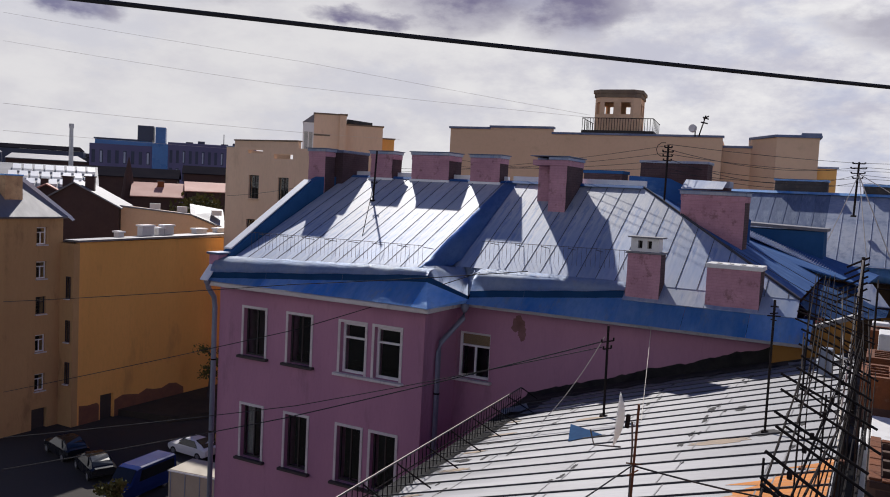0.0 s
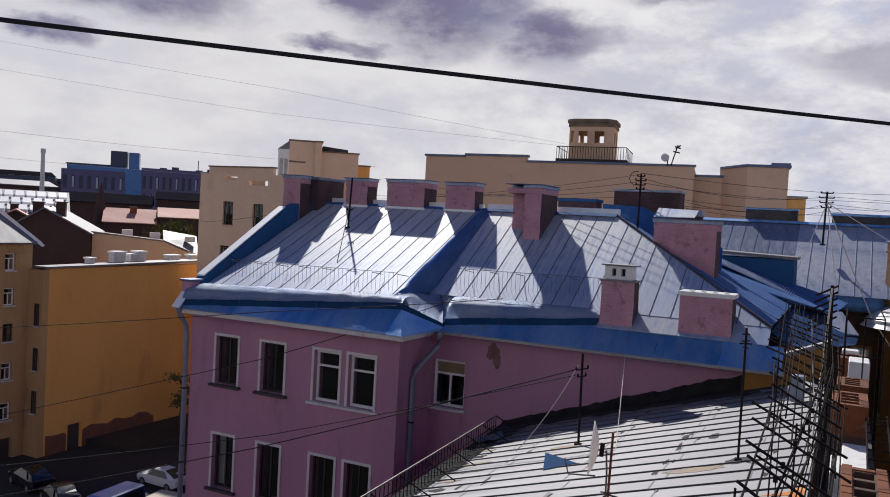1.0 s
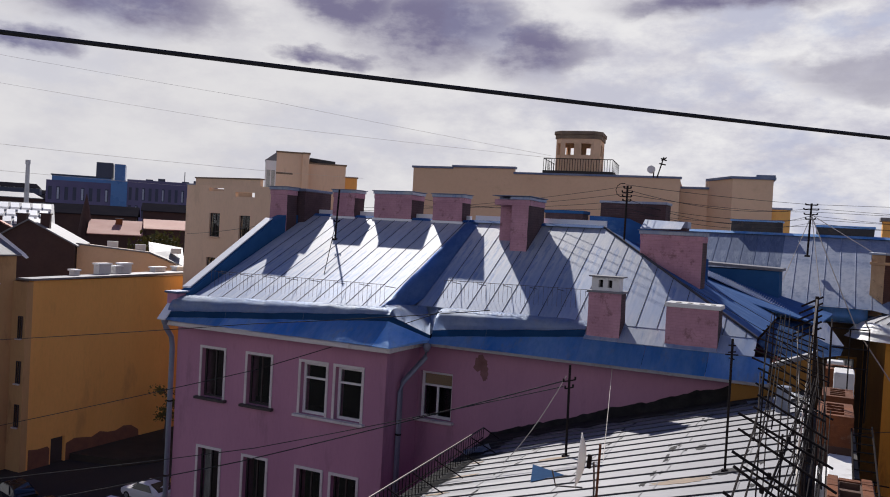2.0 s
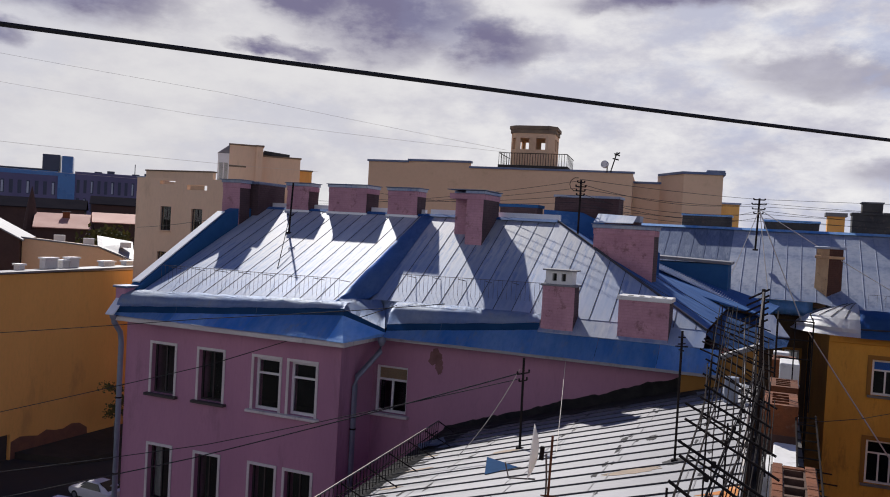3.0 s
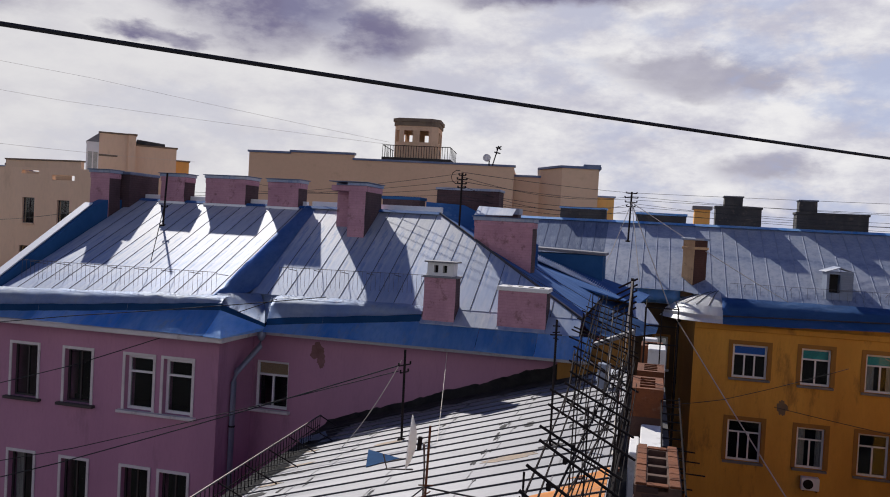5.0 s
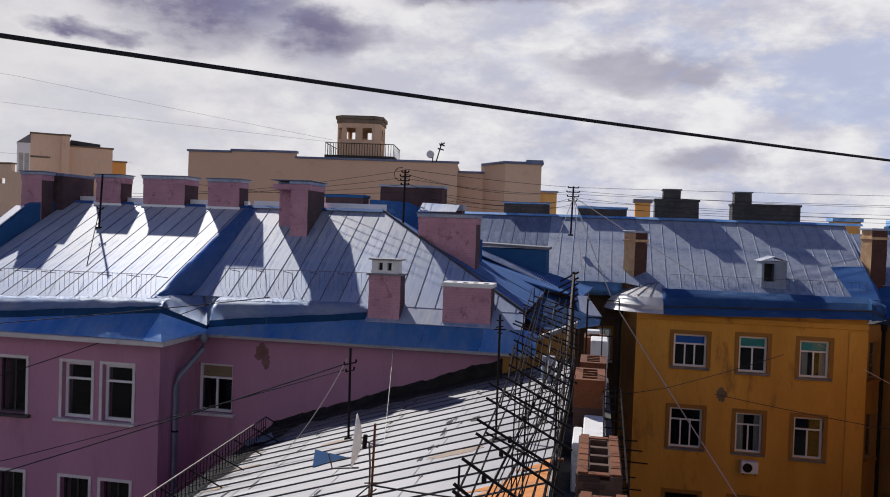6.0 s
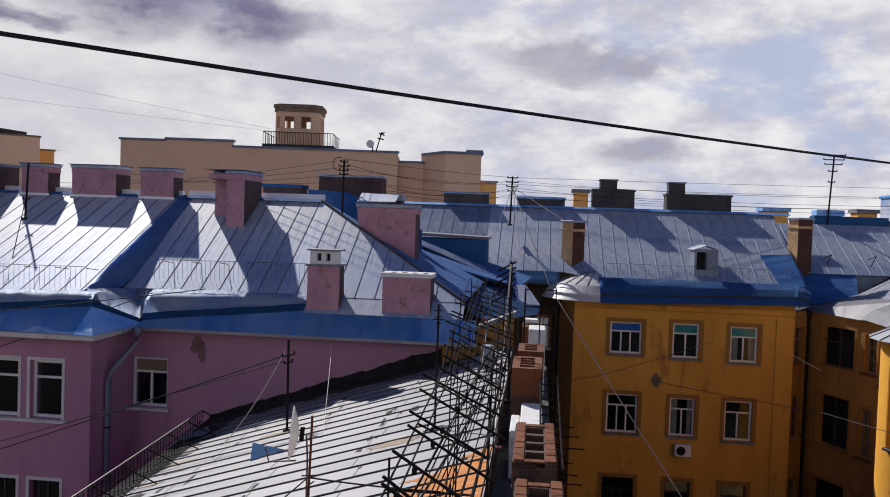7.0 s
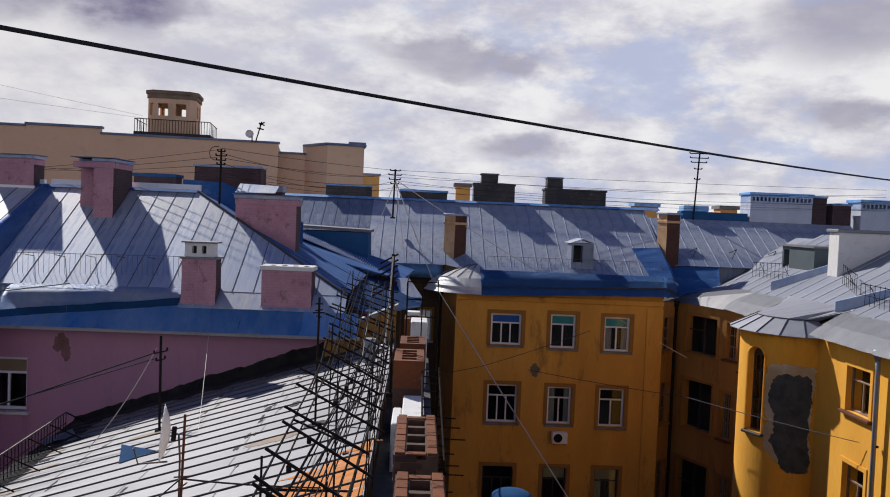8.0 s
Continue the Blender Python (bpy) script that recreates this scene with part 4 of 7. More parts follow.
part("gutter_roll", skew_sheet(ROLL_O(11.5), [(12.1, 36.5, 15.5), (12.2, 36.6, 15.6), (12.25, 36.8, 15.8), (12.3, 37.0, 15.9), (12.3, 37.6, 15.95)], 4), M_HIPBLUE, oroof, smooth=True)
part("eaves_sheet", skew_sheet([(11.5, 35.8, FOOT(11.5)), (11.5, 36.16, LIP(11.5))], [(12.0, 36.2, 15.3), (12.1, 36.5, 15.5)], 4), M_HIPBLUE, oroof)
part("gutter_lip", tube(bmesh.new(), [(3.1, 36.1, LIP(3.1)), (7, 36.1, LIP(7)), (11.5, 36.1, LIP(11.5)), (12.05, 36.4, 15.45)], 0.035, 6), M_SEAM, oroof)
part("gutter_roll", profile_sheet([(37.75, 15.7), (37.68, 16.0), (37.92, 16.34)], -7, 1.4), M_APRON, oroof, smooth=True)
# corner sheets that turn towards the sun, its glare put into their colour
CORNER = Vector((3.12, 38.3, 0))
PROF = [(2.6, 15.16), (2.42, 15.32), (2.4, 15.46), (2.0, 15.82), (1.45, 16.05), (0.85, 16.26), (0.15, 16.4)]


def corner_at(deg, k):
    r, z = PROF[k]
    return CORNER + Vector((-r * math.sin(radians(deg)), -r * math.cos(radians(deg)), z))


for k in range(5):
    d0, d1 = 16.0 * k, 16.0 * (k + 1)
    bm = bmesh.new()
    g = [[bm.verts.new(corner_at(d0 + (d1 - d0) * i / 3, q)) for q in range(len(PROF))] for i in range(4)]
    for r0, r1 in zip(g, g[1:]):
        for q in range(len(PROF) - 1):
            bm.faces.new((r0[q], r0[q + 1], r1[q + 1], r1[q]))
    bmesh.ops.solidify(bm, geom=bm.faces[:], thickness=0.02)
    part("roof_panel", bm, M_BRIGHTZINC, oroof)
    if k:
        part("seam", tube(bmesh.new(), [corner_at(d0, q) + Vector((0, 0, 0.025)) for q in range(3, len(PROF))], 0.018, 5), M_SEAM, oroof)
roof_rail(oroof, (3.5, 37.85, 16.3), (11.8, 37.85, 16.3), 26, 0.5, M_STEEL, (0, 0.5, 0.3), (0.97,), 0.6)
# ridge stacks
chimney(ochre, 3.06, 5.25, 43.1, 44.1, 18.6, 20.31, mat=M_GREYSTUCCO, cap=M_GREYSTUCCO, capo=0.05, flashing=False)
chimney(ochre, 3.47, 4.35, 43.2, 44.0, 20.36, 20.88, mat=M_GREYSTUCCO, cap=M_SILVER, caph=0.07, flashing=False)
chimney(ochre, 6.89, 10.15, 43.1, 44.1, 18.6, 20.18, mat=M_GREYSTUCCO, cap=M_GREYSTUCCO, capo=0.05, flashing=False)
chimney(ochre, 7.0, 7.82, 43.2, 44.0, 20.24, 20.83, mat=M_GREYSTUCCO, cap=M_ZINC, caph=0.07, flashing=False)
chimney(ochre, -0.83, 1.66, 43.1, 43.9, 18.9, 19.8, mat=M_GREYSTUCCO, cap=M_APRON, caph=0.12, flashing=False)
chimney(ochre, -4.77, -2.38, 43.1, 43.9, 18.9, 19.95, mat=M_GREYSTUCCO, cap=M_APRON, caph=0.1, flashing=False)
# sun and shade on the askew stacks are put into these two tones
M_BROWNBRICK = surface("brown brick for the shaded faces", (0.11, 0.045, 0.03), (0.07, 0.03, 0.023), 0.95, big=1.6, fine=14, amount=0.8, bump=0.5, courses=(0.27, 0.085, 0.5))
M_TANBRICK = surface("tan render brightened for sun", (0.7, 0.46, 0.25), (0.48, 0.28, 0.15), 0.9, big=1.2, fine=10, amount=0.8, bump=0.4, stain=(0.14, 0.07, 0.05), stain_amt=0.6)


def skew_stack(house, cx, cy, w, d, z0, z1, deg, face, flank):
    """A square stack standing askew to the ridge, its flank coloured lighter as sunlit, > cap, neck."""
    m = turned(cx, cy, 0, deg)
    bm = boxes((-w / 2, w / 2, -d / 2, d / 2, z0, z1))
    bmesh.ops.subdivide_edges(bm, edges=bm.edges[:], cuts=4, use_grid_fill=True)
    bm.normal_update()
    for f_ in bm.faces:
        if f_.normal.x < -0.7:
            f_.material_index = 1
    for v in bm.verts:
        k = noise.noise_vector(v.co * 3.1) * 0.02
        v.co += Vector((k.x, k.y, 0))
    st = part("chimney", bm, [face, flank], house, at=m)
    part("neck", boxes((-w / 2 - 0.05, w / 2 + 0.05, -d / 2 - 0.05, d / 2 + 0.05, z1 - 0.42, z1 - 0.3), bevel=0.015), flank, st, at=m)
    part("cap", boxes((-w / 2 - 0.08, w / 2 + 0.08, -d / 2 - 0.08, d / 2 + 0.08, z1, z1 + 0.1), bevel=0.012), M_ZINC, st, at=m)


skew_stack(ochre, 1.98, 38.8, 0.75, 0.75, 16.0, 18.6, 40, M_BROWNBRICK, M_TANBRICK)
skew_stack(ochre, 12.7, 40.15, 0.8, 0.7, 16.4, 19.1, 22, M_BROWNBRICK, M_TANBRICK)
# louvred roof dormer
dorm = part("dormer", pierced(7.45, 8.5, 16.35, 17.55, 1.1, [(7.55, 7.97, 16.65, 17.45)]), M_PIPE, ochre, "small louvred roof dormer", at=turned(0, 37.95, 0))
part("shutter", boxes(*[(8.02, 8.44, 37.9, 37.94, 16.66 + 0.1 * i, 16.73 + 0.1 * i) for i in range(8)], (8.0, 8.03, 37.9, 37.95, 16.65, 17.46), (8.43, 8.46, 37.9, 37.95, 16.65, 17.46)), M_PIPE, dorm)
part("dormer_roof", solid([(7.35, 37.85, 17.55), (7.97, 37.85, 17.78), (8.6, 37.85, 17.55), (7.97, 37.85, 17.72)], (0, 1.6, 0)), M_ZINC, dorm)
part("dark_inside", boxes((7.5, 8.0, 38.4, 38.45, 16.6, 17.5)), M_DARK, dorm)
# condenser under a sill
acu = thing("air_conditioner", (6.95, 36.3, 8.5), "white outdoor air conditioner unit below a window", "air conditioner")
part("case", boxes((6.62, 7.32, 36.08, 36.4, 8.5, 9.02), bevel=0.02), M_WHITE, acu)
part("fan_grille", tube(bmesh.new(), [(6.88, 36.075, 8.76), (6.88, 36.06, 8.76)], 0.2, 16), M_IRON, acu)
part("bracket", boxes((6.7, 6.74, 36.1, 36.46, 8.44, 8.5), (7.2, 7.24, 36.1, 36.46, 8.44, 8.5)), M_IRON, acu)


def downpipe(house, pts, r=0.06, mat=None, funnel=True):
    p = part("downpipe", tube(bmesh.new(), pts, r, 10), mat or M_PIPE, house, smooth=True)
    a = Vector(pts[0])
    if funnel:
        part("hopper", tube(bmesh.new(), [a + Vector((0, 0, 0.22)), a + Vector((0, 0, 0.02)), a - Vector((0, 0, 0.12))], [0.14, 0.13, 0.065], 10), mat or M_PIPE, p, smooth=True)
    z = min(q[2] for q in pts) + 1.2
    low = Vector(pts[-1])
    for k in range(5):
        zz = low.z + 1.5 + 2.6 * k
        if zz < pts[-2][2] - 0.2:
            part("clamp", tube(bmesh.new(), [(low.x, low.y, zz), (low.x, low.y, zz + 0.05)], r + 0.012, 10), M_IRON, p)
    return p


downpipe(pink, [(-20.35, 20.62, 15.0), (-20.35, 20.66, 14.82), (-20.45, 21.05, 14.45), (-20.42, 21.08, 14.1), (-20.42, 21.08, 0.3)], 0.09)
downpipe(pink, [(-11.28, 22.5, 14.92), (-11.3, 22.48, 14.62), (-11.78, 21.95, 13.85), (-11.83, 21.93, 13.55), (-11.83, 21.93, 0.3)], 0.085)
downpipe(ochre, [(12.5, 37.72, 14.8), (12.5, 37.72, 0.3)], 0.075, M_IRON)
downpipe(ochre, [(1.38, 37.4, 15.0), (1.38, 37.4, 0.3)], 0.06, M_IRON)

# ---- the courtyard wing with the rounded bay ----
wing = thing("apartment_house", (15, 30, 0), "ochre courtyard wing with a rounded bay and grey sheet roof", "house")


def along_wall(p, q):
    d = Vector(q) - Vector(p)
    return turned(p[0], p[1], 0, math.degrees(math.atan2(d.y, d.x))), d.length


M_BROWNPAINT = surface("weathered brown window paint", (0.2, 0.13, 0.09), (0.3, 0.22, 0.16), 0.7, big=2, fine=14, amount=0.7, bump=0.1)
m1, l1 = along_wall((11.47, 36.9), (12.6, 37.88))
RETW = [(0.35, 1.05, 12.7, 14.3), (0.35, 1.05, 9.3, 11.2), (0.35, 1.05, 5.4, 7.5)]
part("return_wall", pierced(0, l1, 0, 15, 0.4, RETW), M_SHADEOCHRE, wing, at=m1)
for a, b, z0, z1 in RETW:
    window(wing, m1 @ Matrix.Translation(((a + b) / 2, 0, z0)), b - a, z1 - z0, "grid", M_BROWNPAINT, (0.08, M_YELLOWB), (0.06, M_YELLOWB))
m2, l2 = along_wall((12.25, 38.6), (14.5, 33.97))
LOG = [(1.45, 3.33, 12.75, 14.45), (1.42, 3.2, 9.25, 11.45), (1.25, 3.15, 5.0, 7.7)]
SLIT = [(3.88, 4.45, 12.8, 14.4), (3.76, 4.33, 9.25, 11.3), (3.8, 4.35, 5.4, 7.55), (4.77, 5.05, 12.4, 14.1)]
part("gallery_wall", pierced(0.8, l2, 0, 15, 0.4, LOG + SLIT), M_SHADEOCHRE, wing, at=m2)
for a, b, z0, z1 in LOG:
    # near-black lining puts the loggia's inner shade into its colour
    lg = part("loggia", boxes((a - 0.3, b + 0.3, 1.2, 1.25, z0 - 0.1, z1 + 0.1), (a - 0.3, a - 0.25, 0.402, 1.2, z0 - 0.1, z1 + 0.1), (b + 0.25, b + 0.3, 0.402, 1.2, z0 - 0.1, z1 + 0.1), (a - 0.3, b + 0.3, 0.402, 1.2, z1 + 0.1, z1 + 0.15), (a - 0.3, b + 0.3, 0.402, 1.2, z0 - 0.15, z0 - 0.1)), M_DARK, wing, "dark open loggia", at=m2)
    part("casing", casing_bm(b - a, z1 - z0, 0.14), M_YELLOWB, lg, at=m2 @ Matrix.Translation(((a + b) / 2, 0, z0)))
    part("sill", boxes((a - 0.1, b + 0.1, -0.12, 0.1, z0 - 0.08, z0 - 0.004), bevel=0.01), M_YELLOWB, lg, at=m2)
    part("mullion", boxes(((a + b) / 2 - 0.04, (a + b) / 2 + 0.04, 0.2, 0.28, z0 + 0.005, z1 - 0.005)), M_DARKWOOD, lg, at=m2)
    part("glazing_bar", boxes((a + 0.005, (a + b) / 2 - 0.045, 0.22, 0.26, z0 + (z1 - z0) * 0.6, z0 + (z1 - z0) * 0.6 + 0.05)), M_DARKWOOD, lg, at=m2)
for a, b, z0, z1 in SLIT:
    window(wing, m2 @ Matrix.Translation(((a + b) / 2, 0, z0)), b - a, z1 - z0, "grid", M_BROWNPAINT, (0.13, M_YELLOWB), (0.12, M_RUST))
XW = 14.2
m3 = turned(XW, 35.0, 0, -90)
WW = [(9.45, 10.8, 12.85, 14.3), (9.5, 10.75, 9.35, 11.2), (9.5, 10.8, 5.6, 7.6)]
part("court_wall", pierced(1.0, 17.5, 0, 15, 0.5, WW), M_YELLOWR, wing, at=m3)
for a, b, z0, z1 in WW:
    window(wing, m3 @ Matrix.Translation(((a + b) / 2, 0, z0)), b - a, z1 - z0, "cross", M_BROWNPAINT, (0.14, M_YELLOWR), (0.2, M_RUST))
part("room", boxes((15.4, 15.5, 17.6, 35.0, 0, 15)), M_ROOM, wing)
BCX, BCY, BR = 14.42, 29.5, 2.0


def bay_at(deg, off=0.0, z=0.0):
    """A point on the bay's curve; 0 looks to the yard, 90 along the wall towards the near end."""
    a = radians(deg)
    return Vector((BCX - (BR + off) * math.cos(a), BCY - (BR + off) * math.sin(a), z))


def arc_wall(d0, d1, z0, z1, n=10, thick=0.35):
    bm = bmesh.new()
    cols = []
    for i in range(n + 1):
        d = d0 + (d1 - d0) * i / n
        cols.append([bm.verts.new(bay_at(d, o, z)) for o, z in ((0, z0), (0, z1), (-thick, z1), (-thick, z0))])
    for p, q in zip(cols, cols[1:]):
        for k in range(4):
            bm.faces.new((p[k], q[k], q[(k + 1) % 4], p[(k + 1) % 4]))
    bm.faces.new(cols[0])
    bm.faces.new(list(reversed(cols[-1])))
    return bm


AW0, AW1 = 12.0, 33.5
bay = part("bay", arc_wall(AW1, 90, 0, 14.9, 24), M_YELLOWR, wing, "rounded plaster bay with fallen render", smooth=False)
part("bay_side", arc_wall(-90, AW0, 0, 14.9, 24), M_YELLOWR, bay)
part("bay_foot", arc_wall(AW0, AW1, 0, 11.25, 5), M_YELLOWR, bay)
pa, pb = bay_at(AW0), bay_at(AW1)
m4, l4 = along_wall((pa.x, pa.y), (pb.x, pb.y))
# arched head over the tall window
bm = bmesh.new()
hw, sp = l4 / 2, 13.95
arch = [(l4 / 2 + (hw - 0.03) * math.cos(math.pi * k / 14), sp + (hw - 0.03) * math.sin(math.pi * k / 14)) for k in range(15)]
prism(bm, [(l4, 0, 11.25), (l4, 0, 14.9), (0, 0, 14.9), (0, 0, 11.25), (0.03, 0, 11.25), (0.03, 0, sp)] + [(x, 0, z) for x, z in reversed(arch)][1:-1] + [(l4 - 0.03, 0, sp), (l4 - 0.03, 0, 11.25)], (0, 0.3, 0))
part("arch_wall", bm, M_YELLOWR, bay, at=m4)
wa = part("arched_window", pierced(0.035, l4 - 0.035, 11.27, sp + hw - 0.04, 0.05, [(0.09, l4 / 2 - 0.02, 11.33 + 0.54 * j, 11.83 + 0.54 * j) for j in range(5)] + [(l4 / 2 + 0.02, l4 - 0.09, 11.33 + 0.54 * j, 11.83 + 0.54 * j) for j in range(5)]), M_DARKWOOD, bay, at=m4 @ Matrix.Translation((0, 0.2, 0)))
part("pane", boxes((0.05, l4 - 0.05, 0.27, 0.275, 11.28, sp + hw - 0.06)), M_GLASS, wa, at=m4)
part("dark_inside", boxes((0.0, l4, 0.6, 0.65, 11.0, 14.9)), M_ROOM, bay, at=m4)
bm = bmesh.new()
tube(bm, [(l4 + 0.02, -0.02, 11.25), (l4 + 0.02, -0.02, sp)] + [(l4 / 2 + (hw + 0.02) * math.cos(math.pi * k / 14), -0.02, sp + (hw + 0.02) * math.sin(math.pi * k / 14)) for k in range(1, 14)] + [(-0.02, -0.02, sp), (-0.02, -0.02, 11.25)], 0.045, 6)
part("arch_moulding", bm, M_YELLOWR, bay, at=m4)
part("arch_sill", boxes((-0.08, l4 + 0.1, -0.16, 0.1, 11.14, 11.24), bevel=0.02), M_DARKWOOD, bay, at=m4)


def patch_on_bay(left, right, z0, z1, seed, off, mat, name):
    """A ragged scab of bare render that follows the bay's curve; left and right give its edges in degrees from the foot up."""
    rnd = random.Random(seed)
    n, c = 70, 10
    bm = bmesh.new()
    rows = []

    def edge(v, s):
        k = s * (len(v) - 1)
        i = min(int(k), len(v) - 2)
        return v[i] + (v[i + 1] - v[i]) * (k - i)

    for j in range(n + 1):
        s = j / n
        z = z0 + (z1 - z0) * s
        e = 3.0 * max(0.0, 1 - min(s, 1 - s) * 30)
        a = edge(left, s) + e + 2.6 * noise.noise((seed, z * 3.1, 0)) + 1.6 * noise.noise((seed, z * 9, 4)) + rnd.uniform(-0.5, 0.5)
        b = edge(right, s) - e + 2.2 * noise.noise((seed + 5, z * 3.3, 2)) + 1.5 * noise.noise((seed, z * 9, 9)) + rnd.uniform(-0.5, 0.5)
        row = []
        for i in range(c + 1):
            d = a + (b - a) * i / c
            dz = 0.06 * noise.noise((d * 0.35, seed, 0)) + 0.05 * noise.noise((d * 0.9, seed, 3)) if j in (0, n) else 0
            row.append(bm.verts.new(bay_at(d, off, z + dz * 1.6)))
        rows.append(row)
    for r0, r1 in zip(rows, rows[1:]):
        for i in range(c):
            bm.faces.new((r0[i], r0[i + 1], r1[i + 1], r1[i]))
    bmesh.ops.solidify(bm, geom=bm.faces[:], thickness=0.004)
    return part(name, bm, mat, bay)


M_BARE = surface("bare grey render", (0.10, 0.112, 0.11), (0.2, 0.205, 0.2), 0.95, big=2.5, fine=18, amount=0.8, bump=0.6)
M_LIME = surface("pale lime undercoat", (0.9, 0.82, 0.66), (0.8, 0.6, 0.3), 0.95, big=1.8, fine=14, amount=0.7, bump=0)
patch_on_bay((50, 37, 34, 39, 34, 33, 35, 40), (80, 82, 79, 80, 81, 81, 83, 83), 10.3, 13.85, 5, 0.008, M_LIME, "undercoat_patch")
patch_on_bay((55, 51, 43, 46, 46, 39, 41, 46), (79, 82, 78, 79, 78, 80, 80, 79), 10.08, 13.5, 11, 0.016, M_BARE, "bare_patch")
downpipe(wing, [(13.95, 23.5, 14.9), (13.98, 23.5, 14.5), (14.05, 23.5, 0.3)], 0.07, M_PIPE)
# roof of the wing
wroof = part("roof", solid([(14.3, 17.5, 15.0), (19.6, 17.5, 18.2), (24, 17.5, 15.6), (24, 17.5, 14.8), (14.3, 17.5, 14.8)], (0, 23.5, 0)), M_WINGROOF, wing)
WS = 0.55
WZ = lambda x: 15.15 + WS * (x - 13.75)
seam_roof(wroof, M_WINGROOF, 17.5, 38.6, (14.9, WZ(14.9)), (19.7, WZ(19.7)), 0.9, along="y", rib=0.02, ribw=0.02, seam_mat=M_PALESEAM)
for y0, y1 in ((17.5, 20.5), (20.5, 23.5), (23.5, 26.6)):
    part("eaves_sheet", profile_sheet([(13.7, 15.0), (14.25, 15.42), (14.95, WZ(14.95) + 0.02)], y0, y1 - 0.01, along="y"), M_WINGEAVE, wroof)
for k in range(9):
    d0, d1 = -90 + 20 * k, -90 + 20 * (k + 1)
    a, b, c, d = bay_at(d0, 0.42, 14.9), bay_at(d1, 0.42, 14.9), bay_at(d1, -0.55, 15.4), bay_at(d0, -0.55, 15.4)
    part("bay_roof_panel", solid([a, b, c, d], (0, 0, -0.02)), M_WINGEAVE, wroof)
    part("seam", tube(bmesh.new(), [b + Vector((0, 0, 0.02)), c + Vector((0, 0, 0.02))], 0.016, 5), M_SEAM, wroof)
    e, g = Vector((15.15, 29.5 - 2.45 * math.sin(radians(d1)), WZ(15.15) + 0.02)), Vector((15.15, 29.5 - 2.45 * math.sin(radians(d0)), WZ(15.15) + 0.02))
    part("bay_roof_panel", solid([d + Vector((0, 0, 0.012)), c + Vector((0, 0, 0.012)), e, g], (0, 0, -0.02)), M_WINGEAVE, wroof)
part("bay_gutter", tube(bmesh.new(), [bay_at(-90 + 180 * k / 18, -0.53, 15.41) for k in range(19)], 0.02, 5), M_SEAM, wroof)
for y0, y1 in ((26.6, 27.3), (31.7, 35.2)):
    part("eaves_sheet", profile_sheet([(13.7, 15.0), (14.25, 15.42), (14.95, WZ(14.95) + 0.02)], y0, y1, along="y"), M_WINGEAVE, wroof)
part("roof_panel", solid([(12.35, 38.4, 15.0), (13.85, 34.9, 14.95), (15.0, 34.6, WZ(15.0)), (14.9, 38.6, WZ(14.9))], (0, 0, -0.02)), M_SILVER, wroof)
# both panels coloured deep blue for the shade between the roofs
part("roof_panel", solid([(12.2, 38.3, 15.1), (14.9, 38.6, WZ(14.9) - 0.05), (15.3, 40.2, 16.75), (12.2, 40.3, 16.75)], (0, 0, -0.02)), M_DEEPBLUE, wroof)
part("roof_panel", solid([(12.2, 37.35, 15.95), (12.9, 38.6, 15.3), (12.9, 40.3, 16.7), (12.2, 43.0, 19.28)], (0, 0, -0.02)), M_DEEPBLUE, wroof)
part("back_body", solid([(12.2, 40.2, 16.6), (12.2, 44.0, 18.8), (12.2, 47, 15), (12.2, 40.2, 15)], (12, 0, 0)), M_ZINC, wroof)
seam_roof(wroof, M_OCHROOF, 12.2, 24.0, (39.9, 16.6), (44.0, 18.96), 0.62, rib=0.022, ribw=0.02, seam_mat=M_PALESEAM)
# penthouse, hatch and low parapets on the slope
pent = part("stair_head_wall", boxes((16.75, 24.0, 31.4, 32.15, 16.0, 18.55)), M_WHITEWASH, wing, "whitewashed fire wall on the roof")
part("coping", boxes((16.65, 24.1, 31.3, 32.25, 18.55, 18.68), bevel=0.02), M_SILVER, pent)
hatch = part("roof_hatch", pierced(-36.6, -33.6, 16.4, 17.85, 1.6, [(-36.45, -35.9, 16.7, 17.7)]), surface("green-grey sheet", (0.06, 0.085, 0.10), (0.09, 0.12, 0.13), 0.6, metal=0.2, big=1, fine=8), wing, at=turned(16.9, 0, 0, -90))
part("hatch_roof", boxes((16.8, 18.6, 33.5, 36.75, 17.85, 17.93)), M_SILVER, hatch)
part("dark_inside", boxes((17.4, 17.45, 35.8, 36.5, 16.5, 17.8)), M_DARK, hatch)
part("low_parapet", solid([(15.25, 33.9, 15.6), (17.0, 32.6, 16.5), (17.0, 32.6, 17.2), (15.25, 33.9, 16.35)], (0.1, 0.22, 0)), M_ROLL, wing)
part("low_parapet", solid([(14.75, 27.6, 15.3), (16.2, 26.7, 16.1), (16.2, 26.7, 16.75), (14.75, 27.6, 16.15)], (0.1, 0.22, 0)), M_ROLL, wing)


roof_rail(wing, (15.9, 37.4, WZ(15.9)), (16.1, 34.3, WZ(16.1)), 9, 0.7)
roof_rail(wing, (16.4, 30.3, WZ(16.4)), (15.9, 28.4, WZ(15.9)), 7, 0.75)
roof_rail(wing, (15.5, 27.4, WZ(15.5)), (15.4, 25.2, WZ(15.4)), 7, 0.75)
for x in (14.0, 16.0, 18.0):
    part("brace", bars([((x, 40.2, 17.0), (x + 0.15, 40.05, 17.5)), ((x, 40.6, 17.3), (x + 0.15, 40.05, 17.5))], 0.02, 5), M_IRON, wing)
